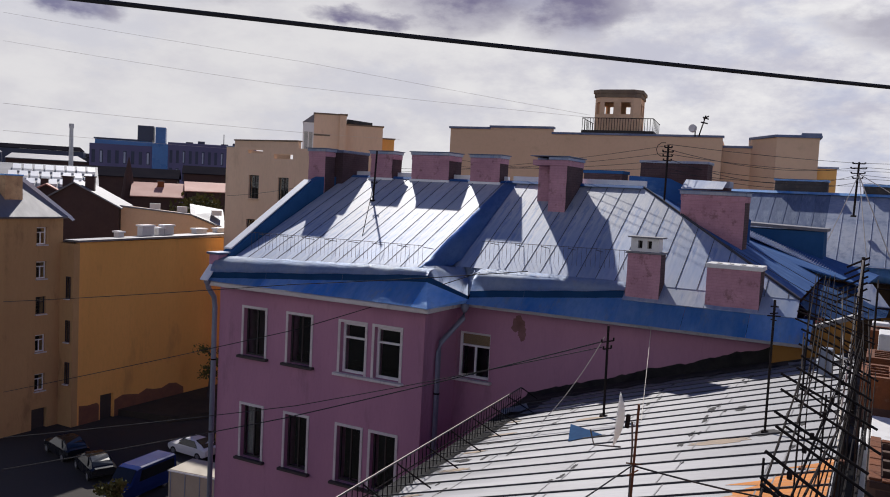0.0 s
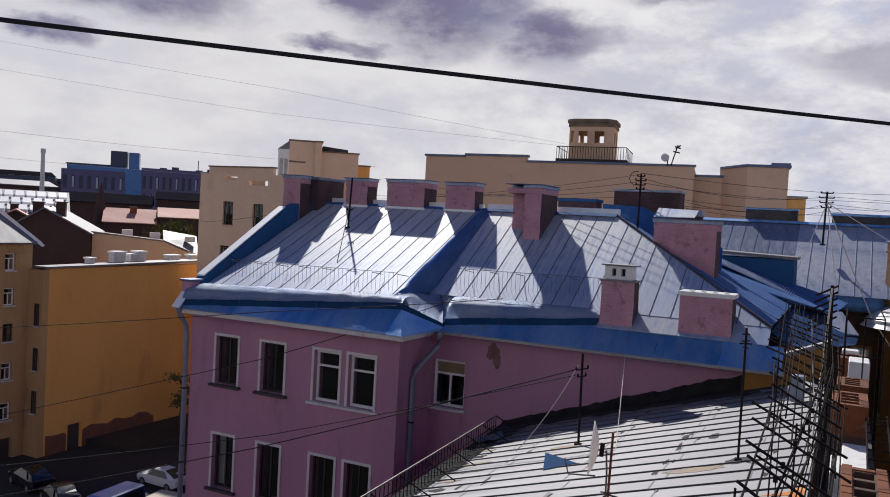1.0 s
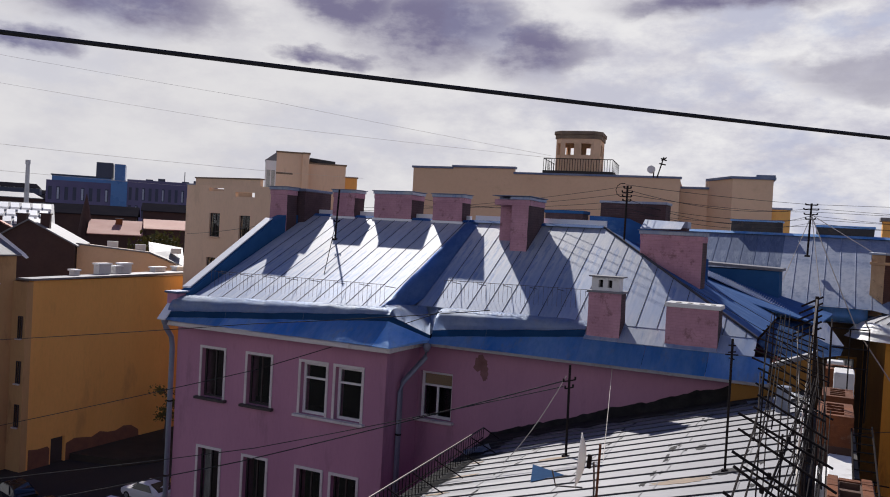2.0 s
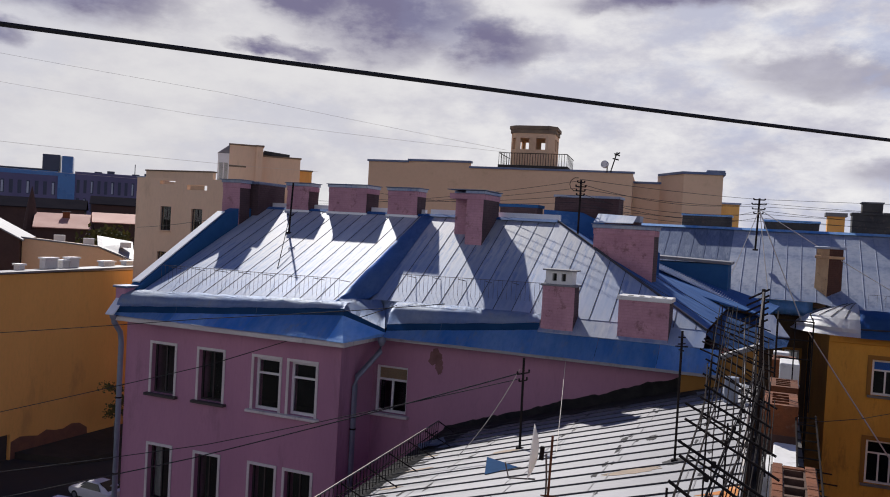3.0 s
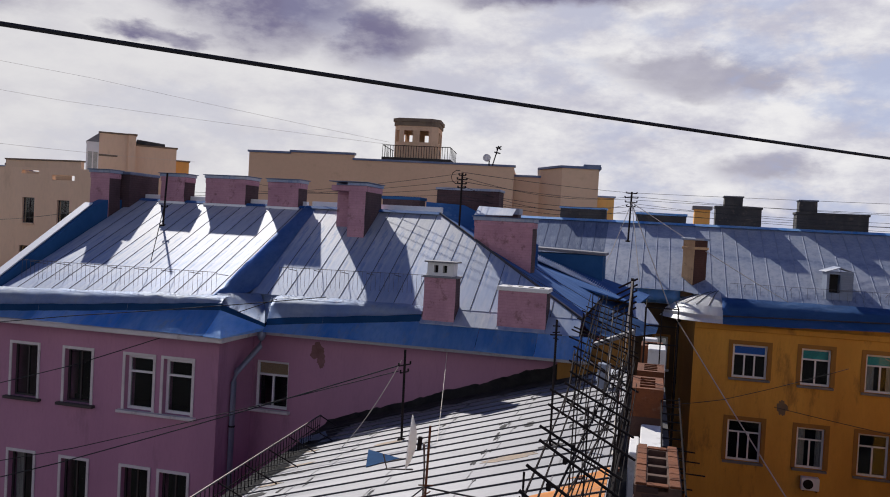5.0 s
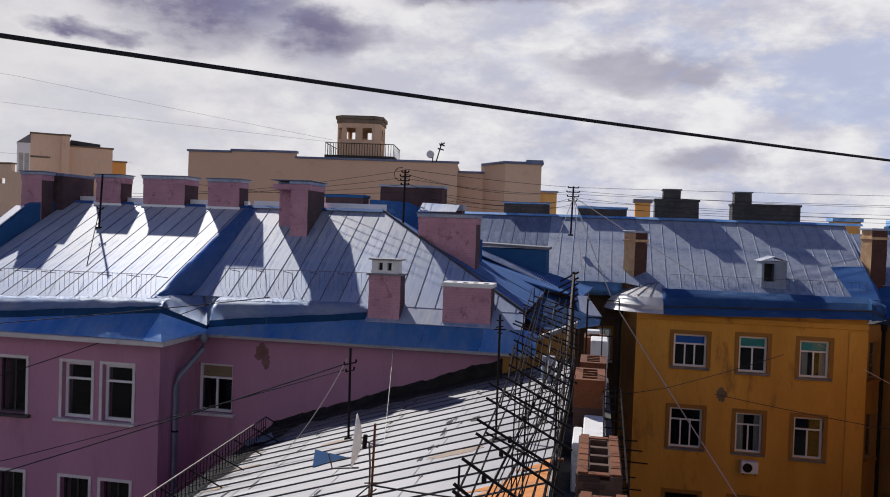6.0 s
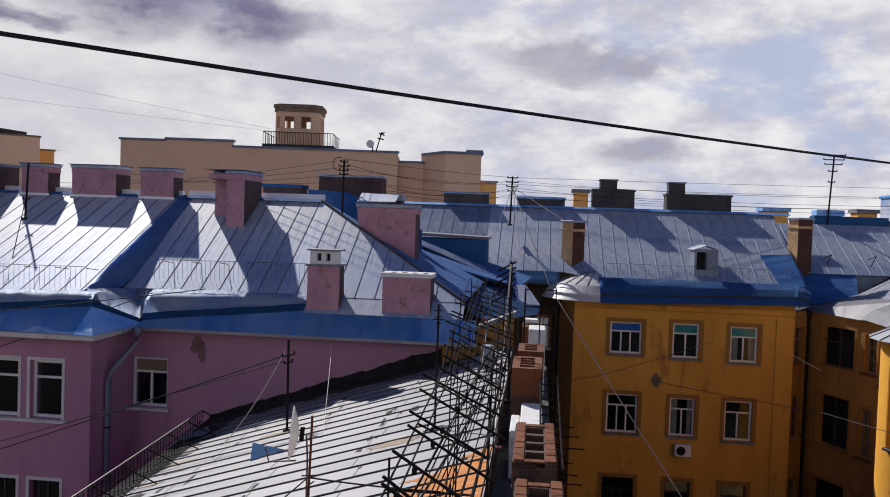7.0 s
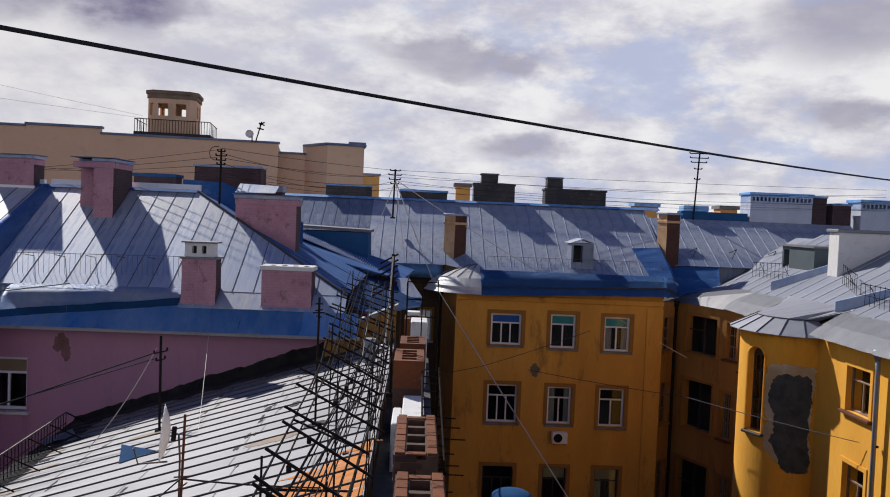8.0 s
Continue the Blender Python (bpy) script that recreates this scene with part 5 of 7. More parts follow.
# large stacks behind
# whitewash tinted blue for the shade on the rear stacks
M_SHADEWASH = surface("white lime wash tinted blue for shade", (0.56, 0.60, 0.72), (0.45, 0.49, 0.6), 0.9, big=0.8, fine=9, amount=0.6, stain=(0.3, 0.3, 0.34), stain_amt=0.5)


def vent_stack(house, x0, x1, y0, y1, z0, z1, n, mat):
    w_ = (x1 - x0) / (2 * n + 1)
    st = part("chimney", pierced(x0, x1, z0, z1, y1 - y0, []), mat, house, at=turned(0, y0, 0))
    part("frieze", pierced(x0 - 0.02, x1 + 0.02, z1 + 0.004, z1 + 0.4, y1 - y0, [(x0 + w_ * (2 * i + 0.8), x0 + w_ * (2 * i + 2), z1 + 0.1, z1 + 0.32) for i in range(n)]), M_ROLL, st, at=turned(0, y0 - 0.02, 0))
    part("cap", boxes((x0 - 0.08, x1 + 0.08, y0 - 0.08, y1 + 0.08, z1 + 0.404, z1 + 0.58), bevel=0.01), M_APRON, st)
    return st


vent_stack(wing, 18.4, 21.85, 44.1, 45.5, 17.3, 20.02, 15, M_SHADEWASH)
chimney(wing, 21.86, 22.7, 44.2, 45.5, 17.3, 20.42, mat=M_SIDEBRICK, cap=M_APRON, flashing=False)
chimney(wing, 23.06, 24.1, 44.2, 45.5, 17.3, 20.05, mat=M_SIDEBRICK, cap=M_APRON, flashing=False)
vent_stack(wing, 24.6, 27.9, 44.1, 45.5, 17.0, 19.86, 14, M_SHADEWASH)
part("ridge_parapet", boxes((14.6, 18.3, 44.15, 44.9, 18.0, 19.4), bevel=0.02), M_BLUEPAINT, wing)
part("ridge_parapet", boxes((14.7, 16.1, 44.1, 44.95, 19.41, 19.72), bevel=0.02), M_APRON, wing)

# ---- houses behind ----
M_TOWERTOP = surface("weathered cornice", (0.16, 0.12, 0.09), (0.25, 0.19, 0.13), 0.9, big=1, fine=8, amount=0.8, bump=0.4)
beige = thing("apartment_house", (-18, 62, 0), "large beige blank-walled house with stepped sheet-capped parapets", "house")
MB = turned(-20, 57, 0, 8)
# local x runs along the parapet
part("wall", boxes((-10.0, 10.05, 0, 12, 0, 23.15)), M_BEIGE, beige, at=MB)
part("parapet", boxes((-10.0, -6.8, 0.001, 0.4, 23.15, 23.55)), M_BEIGE, beige, at=MB)
part("parapet", boxes((-6.79, -1.95, 0.001, 0.4, 23.15, 23.66)), M_BEIGE, beige, at=MB)
part("parapet", boxes((-1.94, 10.05, 0.001, 0.4, 23.15, 23.28)), M_BEIGE, beige, at=MB)
part("coping", boxes((-10.1, -6.75, -0.12, 0.5, 23.55, 23.7)), M_COPE, beige, at=MB)
part("coping", boxes((-6.82, -1.85, -0.12, 0.5, 23.66, 23.82)), M_COPE, beige, at=MB)
part("coping", boxes((-1.98, 10.15, -0.12, 0.5, 23.28, 23.42)), M_COPE, beige, at=MB)
# recess and sunlit wing
part("link_wall", boxes((10.05, 13.6, 1.6, 12, 0, 22.7)), M_BEIGE, beige, at=MB)
part("link_coping", boxes((10.0, 13.6, 1.45, 2.0, 22.7, 22.85)), M_COPE, beige, at=MB)
part("wing_wall", solid([(11.9, 1.7, 0), (13.5, -1.2, 0), (16.1, -1.0, 0), (16.1, 8, 0), (11.9, 8, 0)], (0, 0, 23.3)), M_BEIGE, beige, at=MB)
part("wing_coping", solid([(11.75, 1.7, 23.3), (13.4, -1.35, 23.3), (16.25, -1.15, 23.3), (16.25, 8, 23.3), (11.75, 8, 23.3)], (0, 0, 0.16)), M_COPE, beige, at=MB)
part("coping_end", boxes((15.0, 16.2, -1.2, 1.0, 23.46, 23.6)), M_COPE, beige, at=MB)
part("low_wall", boxes((16.1, 17.3, -0.6, 6, 0, 21.35)), M_YELLOWL, beige, at=MB)
part("low_coping", boxes((16.1, 17.4, -0.7, 6, 21.35, 21.47)), M_ZINC, beige, at=MB)
# octagonal lookout
tow = part("tower", bmesh.new(), M_BEIGE, beige, "octagonal plaster lookout tower with open windows")
TC = Vector((2.6, 2.0, 0))


def lookout(long_, cut, z):
    """Corners of a square tower with cut corners, going round from the front left."""
    h_ = long_ / 2 + cut
    l_ = long_ / 2
    return [Vector((TC.x + x, TC.y + y, z)) for x, y in ((-l_, -h_), (l_, -h_), (h_, -l_), (h_, l_), (l_, h_), (-l_, h_), (-h_, l_), (-h_, -l_))]


ring = lookout(2.42, 0.42, 0)
for k in range(8):
    p, q = ring[k], ring[(k + 1) % 8]
    d = q - p
    hs = [(0.32, 0.98, 24.85, 25.7), (1.5, 2.2, 24.85, 25.7)] if k % 2 == 0 else ([] if k == 1 else [(0.15, 0.55, 24.85, 25.7)])
    part("tower_wall", pierced(0, d.length, 23.2, 26.1, 0.22, hs), M_BEIGE, tow, at=MB @ turned(p.x, p.y, 0, math.degrees(math.atan2(d.y, d.x))))
part("cornice", solid(lookout(2.46, 0.48, 26.05), (0, 0, 0.3)), M_TOWERTOP, tow, at=MB)
part("cornice_top", solid(lookout(2.48, 0.56, 26.35), (0, 0, 0.24)), M_TOWERTOP, tow, at=MB)
part("tower_floor", boxes((TC.x - 1.2, TC.x + 1.2, TC.y - 1.2, TC.y + 1.2, 24.0, 24.1)), M_DARK, tow, at=MB)
bal = part("platform", boxes((0.2, 5.35, -0.1, 4.5, 23.3, 23.62)), M_DARK, beige, at=MB)
for i in range(27):
    x = 0.25 + 5.05 * i / 26
    part("baluster", bars([((x, -0.05, 23.62), (x, -0.05, 24.5))], 0.02, 4), M_IRON, bal, at=MB)
part("rail", bars([((0.25, -0.05, 24.5), (5.3, -0.05, 24.5)), ((0.25, -0.05, 24.5), (0.25, 4.4, 24.5)), ((5.3, -0.05, 24.5), (5.3, 4.4, 24.5))], 0.03, 5), M_IRON, bal, at=MB)
for k in range(1, 6):
    for x in (0.25, 5.3):
        part("baluster", bars([((x, 0.8 * k, 23.62), (x, 0.8 * k, 24.5))], 0.02, 4), M_IRON, bal, at=MB)

stair = thing("apartment_house", (-40, 60, 0), "beige stepped stair tower house with a glazed corner", "house")
MS = turned(-43.6, 56.15, 0, 38) @ Matrix.Diagonal((0.88, 1, 1, 1))
part("wall", boxes((0, 2.55, 0, 8, 0, 24.75)), M_CREAM, stair, at=MS)
part("wall", boxes((2.5, 3.15, -0.25, 8, 0, 24.75)), M_CREAM, stair, at=MS)
part("wall", boxes((3.15, 6.8, 0.2, 8, 0, 23.95)), M_CREAM, stair, at=MS)
part("wall", boxes((6.8, 8.1, 1.2, 8, 0, 23.0)), M_YELLOWL, stair, at=MS)
for a, b, z, y in ((-0.08, 2.5, 24.75, -0.1), (2.45, 3.25, 24.75, -0.35), (3.2, 6.9, 23.95, 0.1), (6.8, 8.2, 23.0, 1.1)):
    part("coping", boxes((a, b, y, y + 1.5, z, z + 0.12)), M_TOWERTOP, stair, at=MS)
part("dark_roof", solid([(3.3, 1.0, 24.25), (5.8, 1.0, 24.0), (5.8, 1.0, 24.35), (3.3, 1.0, 24.55)], (0, 4, 0)), M_GREYSTUCCO, stair, at=MS)
part("stain_band", boxes((0.0, 1.6, -0.012, -0.002, 22.9, 23.05)), M_TOWERTOP, stair, at=MS)
gl = part("glazed_corner", pierced(-1.05, 0.0, 19, 24.0, 0.1, [(-0.9, -0.55, 20.0, 23.2), (-0.45, -0.1, 20.0, 23.2)]), M_WHITE, stair, at=MS)
part("pane", boxes((-1.0, -0.05, 0.04, 0.06, 19.9, 23.3)), M_GLASS, gl, at=MS)
part("glazed_roof", solid([(-1.1, -0.05, 24.0), (0, -0.05, 24.0), (0, -0.05, 24.75)], (0, 3, 0)), M_SILVER, gl, at=MS)
part("back", boxes((-1.0, 0, 2.5, 2.6, 0, 24)), M_WHITEWASH, stair, at=MS)

crenel = thing("apartment_house", (-45, 56, 0), "beige house with an attic parapet pierced by long openings", "house")
C1, C2 = (-47.0, -45.9, 17.25, 19.2), (-43.85, -42.75, 17.2, 19.1)
C3 = (-47.15, -46.2, 13.6, 15.5)
part("front_wall", pierced(-49.6, -38.5, 0, 20.4, 0.45, [C1, C2, C3]), M_CREAM, crenel, at=turned(0, 52, 0))
part("attic", pierced(-49.6, -40.8, 20.4, 21.5, 0.4, [(-47.2, -45.6, 21.02, 21.3), (-44.4, -42.4, 20.62, 21.0)]), M_CREAM, crenel, at=turned(0, 52.02, 0))
part("attic_top", boxes((-48.7, -41.9, 52.03, 52.4, 21.5, 22.05)), M_CREAM, crenel)
part("coping", boxes((-48.75, -41.85, 51.95, 52.5, 22.05, 22.16)), M_TOWERTOP, crenel)
part("coping", boxes((-49.65, -48.75, 51.95, 52.5, 21.5, 21.6)), M_ZINC, crenel)
part("attic_floor", solid([(-49.6, 52.5, 20.5), (-40.8, 52.5, 20.5), (-40.8, 60, 20.8), (-49.6, 60, 20.8)], (0, 0, -0.1)), M_SILVER, crenel)
part("side_wall", boxes((-49.6, -49.2, 52.45, 60, 0, 21.4)), M_CREAM, crenel)
part("room", boxes((-49.2, -38.5, 54.5, 54.6, 0, 20.4)), M_DARK, crenel)
for a, b, z0, z1 in (C1, C2, C3):
    window(crenel, turned((a + b) / 2, 52, z0), b - a, z1 - z0, "double", M_DARKWOOD, None, (0.05, M_CREAM))

# the orange houses round the street
blank = thing("apartment_house", (-55, 46, 0), "orange blank-walled house with a low sheet roof", "house")
DOOR = (2.0, 3.2, 0.0, 1.9)
part("blank_wall", pierced(0, 18, 0, 13.6, 0.5, [DOOR]), M_YELLOWL, blank, at=turned(-51.0, 38.9, 0, 90))
part("return_wall", boxes((-52.6, -51.0, 38.4, 38.9, 0, 13.5)), M_BROWNWALL, blank)
part("door_leaf", boxes((2.05, 3.15, 0.2, 0.26, 0.0, 1.88)), M_DARKWOOD, blank, at=turned(-51.0, 38.9, 0, 90))
part("roof", solid([(-52.3, 38.6, 13.6), (-50.75, 38.6, 13.62), (-50.75, 57, 13.85), (-52.3, 57, 13.9)], (0, 0, 0.14)), M_SILVER, blank)
part("roof_slope", solid([(-60, 38.5, 12.4), (-52.3, 38.6, 13.6), (-52.3, 57, 13.85), (-60, 57, 12.7)], (0, 0, 0.1)), M_SILVER, blank)
for y, w_, h_ in ((43.05, 0.45, 0.3), (45.3, 1.15, 0.75), (46.95, 0.6, 0.55), (47.6, 0.95, 0.75), (51.1, 1.2, 0.4), (53.6, 1.1, 0.4)):
    st = part("vent_box", boxes((-52.5, -51.9, y, y + w_, 13.7, 13.85 + h_)), M_WHITEWASH, blank)
    part("cap", boxes((-52.6, -51.8, y - 0.08, y + w_ + 0.08, 13.86 + h_, 13.98 + h_)), M_BRIGHTZINC, st)
M_BAREBRICK = surface("exposed red brick base", (0.17, 0.075, 0.055), (0.22, 0.10, 0.06), 0.95, big=1.5, fine=10, amount=0.8, bump=0.4)
bm = bmesh.new()
zs_ = [1.35, 1.25, 1.3, 1.1, 1.2, 1.45, 1.35, 1.2, 1.5, 1.3, 1.25, 1.5, 1.4, 0.9]
pts = [(0.15, -0.012, 0)] + [(0.15 + i * 0.78, -0.012, z + 0.1) for i, z in enumerate(zs_)] + [(10.4, -0.012, 0)]
pts = [p for p in pts if not 1.9 < p[0] < 3.3]
prism(bm, [p for p in pts if p[0] <= 1.9] + [(1.9, -0.012, 1.2), (1.9, -0.012, 0)], (0, 0.01, 0))
prism(bm, [(3.3, -0.012, 0), (3.3, -0.012, 1.3)] + [p for p in pts if p[0] > 3.3], (0, 0.01, 0))
part("bare_brick", bm, M_BAREBRICK, blank, at=turned(-51.0, 38.9, 0, 90))
corner = thing("apartment_house", (-56, 36, 0), "orange corner house with small white-framed windows", "house")
CW = [(3.3, 4.1, z, z + 1.25) for z in (13.4, 10.95, 8.4, 5.65, 2.8)]
part("front_wall", pierced(0, 5.4, 0, 15.4, 0.5, CW + [(3.1, 4.3, 0.0, 1.5)]), M_BROWNWALL, corner, at=turned(-52.5, 33.2, 0, 90))
for a, b, z0, z1 in CW:
    window(corner, turned(-52.5, 33.2, 0, 90) @ Matrix.Translation(((a + b) / 2, 0, z0)), b - a, z1 - z0, "cross", M_WHITE if z0 > 9 or z0 < 6 else M_DARKWOOD, None, (0.05, M_CORNICE))
part("door_leaf", boxes((3.15, 4.25, 0.25, 0.3, 0, 1.48)), M_DARKWOOD, corner, at=turned(-52.5, 33.2, 0, 90))
part("side_wall", boxes((-60, -53.0, 38.2, 38.6, 0, 15.4)), M_BROWNWALL, corner)
SIDEW = [(-51.67, -51.23, z, z + 1.6) for z in (9.5, 6.3, 3.2)]
for a, b, z0, z1 in SIDEW:
    window(corner, turned((a + b) / 2, 38.28, z0), b - a, z1 - z0, "double", M_DARKWOOD, None, (0.05, M_CORNICE), set_in=0.0)
part("room", boxes((-54.6, -54.5, 33.2, 38.2, 0, 15.4)), M_DARK, corner)
cr = part("roof", solid([(-52.2, 33.0, 15.4), (-52.2, 38.8, 15.4), (-55.8, 37.2, 18.1), (-55.8, 33.0, 18.1)], (-0.05, 0, -0.12)), M_SILVER, corner)
part("roof_edge", solid([(-52.2, 38.8, 15.42), (-52.1, 38.95, 15.5), (-55.6, 37.35, 18.25), (-55.8, 37.2, 18.15)], (0.3, 0.1, -0.3)), M_BRIGHTZINC, cr)
chimney(corner, -54.6, -53.7, 34.9, 36.2, 15.8, 18.2, mat=M_TANBRICK, cap=M_APRON, flashing=False)

# roofs in the middle distance
M_REDSHEET = surface("faded red roof sheet", (0.42, 0.17, 0.13), (0.33, 0.12, 0.09), 0.6, metal=0.1, big=0.3, fine=3, amount=0.6, bump=0.05)
M_OFFROOF = surface("dark felt roof", (0.016, 0.016, 0.022), (0.028, 0.025, 0.03), 1.0, big=0.2, fine=2, amount=0.6, bump=0, spec=0.0)
M_SOOT = surface("soot brown wall", (0.055, 0.03, 0.03), (0.08, 0.045, 0.04), 0.9, big=0.4, fine=4, amount=0.7, bump=0.2)


def gabled(name, m, w, d, h, rise, wall_mat, roof_mat, label, vents=0, wins=()):
    """A far house: walls, two roof slopes, gables, windows in its front. Local x along the front, y away."""
    t = thing(name, m, label, "house")
    part("wall", boxes((0, w, 0, d, 0, h)), wall_mat, t, at=m)
    r = part("roof", solid([(-0.3, -0.4, h), (w + 0.3, -0.4, h), (w + 0.3, d / 2, h + rise), (-0.3, d / 2, h + rise)], (0, 0, 0.12)), roof_mat, t, at=m)
    part("back_slope", solid([(-0.3, d + 0.4, h), (w + 0.3, d + 0.4, h), (w + 0.3, d / 2, h + rise), (-0.3, d / 2, h + rise)], (0, 0, 0.12)), roof_mat, r, at=m)
    for x in (0.05, w - 0.3):
        part("gable", solid([(x, 0, h), (x, d, h), (x, d / 2, h + rise - 0.05)], (0.25, 0, 0)), wall_mat, t, at=m)
    rnd = random.Random(int(w * 10 + d))
    for i in range(vents):
        s = rnd.uniform(0.45, 0.9)
        x = w * (i + 0.5) / vents + rnd.uniform(-0.5, 0.5)
        c = part("chimney", boxes((x, x + 0.9, d * s / 2, d * s / 2 + 0.7, h + rise * s - 0.3, h + rise * s + 1.0)), M_SOOT if i % 2 else M_BRICK, t, at=m)
        part("cap", boxes((x - 0.1, x + 1.0, d * s / 2 - 0.1, d * s / 2 + 0.8, h + rise * s + 1.0, h + rise * s + 1.1)), M_SILVER, c, at=m)
    for x, z, ww, hh in wins:
        window(t, m @ Matrix.Translation((x, -0.09, z)), ww, hh, "double", M_WHITE, set_in=0.0)
    return t


M_PINKSHEET = surface("faded pink roof sheet", (0.50, 0.27, 0.22), (0.42, 0.2, 0.16), 0.7, metal=0.1, big=0.3, fine=3, amount=0.6, bump=0.05)
PALE = turned(-84.5, 54.0, 0, 53.6)
pale = gabled("apartment_house", PALE, 9.9, 14, 16.5, 2.9, M_SOOT, M_SILVER, "house under a pale sheet roof studded with hatches")
for k in range(24):
    c, r = k % 8, k // 8
    x, y = 0.5 + 1.12 * c + 0.35 * r, 0.7 + 2.0 * r
    z = 16.6 + 2.9 * (y + 0.4) / 7.4
    # lids that stand off the slope and lie parallel to it
    hb = solid([(x, y, z + 0.3), (x + 0.85, y, z + 0.3), (x + 0.85, y + 1.25, z + 0.85), (x, y + 1.25, z + 0.85)], (0, 0, -0.55))
    # the bright zinc gives the lids their sunlit look
    part("roof_hatch", hb, M_BRIGHTZINC, pale, at=PALE)
for k, x in enumerate((1.5, 4.2, 6.5, 8.6)):
    c = part("chimney", boxes((x, x + 0.8, -0.2, 0.6, 16.0, 17.6 + 0.2 * (k % 2))), M_SOOT, pale, at=PALE)
    part("cap", boxes((x - 0.08, x + 0.88, -0.28, 0.68, 17.8, 17.9)), M_SOOT, c, at=PALE)


def gable_front(m, w, hl, hp, hr, peak, depth, wall_mat, roof_mat, label):
    """A house that turns its gable to us: local x along the gable wall, y away."""
    t = thing("apartment_house", m, label, "house")
    part("gable_wall", solid([(0, 0, 0), (w, 0, 0), (w, 0, hr), (peak, 0, hp), (0, 0, hl)], (0, depth, 0)), wall_mat, t, at=m)
    r = part("roof", solid([(-0.25, -0.3, hl - 0.1), (peak, -0.3, hp), (peak, depth, hp), (-0.25, depth, hl - 0.1)], (0, 0, 0.14)), roof_mat, t, at=m)
    part("roof_slope", solid([(peak, -0.3, hp), (w + 0.3, -0.3, hr - 0.12), (w + 0.3, depth, hr - 0.12), (peak, depth, hp)], (0, 0, 0.14)), roof_mat, r, at=m)
    return t


gf = gable_front(turned(-69.5, 49.0, 0, 43), 6.6, 16.0, 17.7, 15.5, 2.6, 9, M_SOOT, M_SILVER, "soot-dark gabled house with bright sheet slopes")
GM = turned(-69.5, 49.0, 0, 43)
for x, z in ((1.4, 16.9), (3.4, 17.0)):
    c = part("chimney", boxes((x, x + 0.8, 1.0, 2.0, z - 1, z + 1.3)), M_SOOT, gf, at=GM)
    part("cap", boxes((x - 0.1, x + 0.9, 0.9, 2.1, z + 1.3, z + 1.42)), M_SOOT, c, at=GM)
gable_front(turned(-76.5, 50.5, 0, 54), 6.0, 15.8, 17.3, 15.6, 3.0, 8, M_SOOT, M_REDSHEET, "dark house with a rust-red roof")
LM = turned(-65.3, 54.3, 0, 47)
low = thing("apartment_house", LM, "low orange house with a pale flat sheet roof", "house")
part("wall", solid([(0, 0, 0), (9.8, 0, 0), (9.8, 0, 13.6), (6.5, 0, 15.0), (0, 0, 15.6)], (0, 5, 0)), M_BEIGE, low, at=LM)
part("coping", solid([(-0.1, -0.15, 15.6), (6.5, -0.15, 15.0), (6.5, -0.15, 15.14), (-0.1, -0.15, 15.76)], (0, 0.6, 0)), M_SILVER, low, at=LM)
part("roof", solid([(6.5, -0.2, 15.05), (9.9, -0.2, 13.7), (9.9, 5, 15.4), (6.5, 5, 15.9)], (0, 0, 0.12)), M_SILVER, low, at=LM)
for x in (2.6, 5.2, 8.6):
    part("vent_box", boxes((x, x + 1.0, 1.5, 2.4, 15.0, 16.2 - 0.08 * x)), M_WHITEWASH, low, at=LM)
gabled("apartment_house", turned(-91.0, 77.5, 0, 47), 6.5, 10, 15.9, 1.9, M_SOOT, M_PINKSHEET, "house with a faded pink sheet roof", 1)
gabled("apartment_house", turned(-86.2, 82.8, 0, 47), 14, 10, 16.9, 1.3, M_SOOT, M_PINKSHEET, "long dark house with a pink roof edge")
gabled("apartment_house", turned(-117, 88, 0, 45), 16, 12, 18.5, 1.6, M_SOOT, M_OFFROOF, "dark brown house far off")
gabled("apartment_house", turned(-106, 101, 0, 45), 24, 12, 19.6, 1.4, M_SOOT, M_OFFROOF, "long dark brown house far off")
sp_ = thing("spire", (-93, 80.5, 0), "small dark pointed roof spire", "spire")
part("cone", tube(bmesh.new(), [(-95.0, 80.2, 15.5), (-95.0, 80.2, 19.0), (-95.0, 80.2, 21.4)], [1.0, 0.55, 0.04], 10), M_SOOT, sp_)

# far office block, banded windows
M_OFFICE = surface("violet-grey cladding", (0.155, 0.14, 0.27), (0.105, 0.095, 0.2), 0.7, big=0.1, fine=2, amount=0.5, bump=0)
M_OFFDARK = surface("dark blue glazing panel", (0.012, 0.02, 0.06), (0.02, 0.035, 0.10), 0.25, big=0.1, fine=2, amount=0.5, bump=0)
M_OFFBLUE = surface("blue glass panel", (0.025, 0.11, 0.33), (0.05, 0.22, 0.55), 0.2, big=0.1, fine=2, amount=0.5, bump=0)
office = thing("office_building", (-190, 190, 0), "dark blue and violet office block with rows of tall windows", "building")


def office_wing(x0, y0, deg, w, h, cols, rows, z0, pitch):
    m = turned(x0, y0, 0, deg)
    hs = []
    for r in range(rows):
        for c in range(cols):
            x = w * (c + 0.28) / cols
            hs.append((x, x + w / cols * 0.44, z0 + pitch * r, z0 + pitch * r + pitch * 0.72))
    part("wall", pierced(0, w, 0, h, 0.6, hs), M_OFFICE, office, at=m)
    part("core", boxes((0, w, 0.62, 16, 0, h)), M_OFFDARK, office, at=m)
    for a, b, z, zz in hs:
        part("pane", boxes((a, b, 0.3, 0.36, z, zz)), M_OFFDARK, office, at=m)
    # pale blinds behind part of the glass
    for a, b, z, zz in hs[1::3]:
        part("blind", boxes((a + 0.08, b - 0.3, 0.26, 0.29, z + 0.2, zz - 0.3)), M_SHADEWASH, office, at=m)


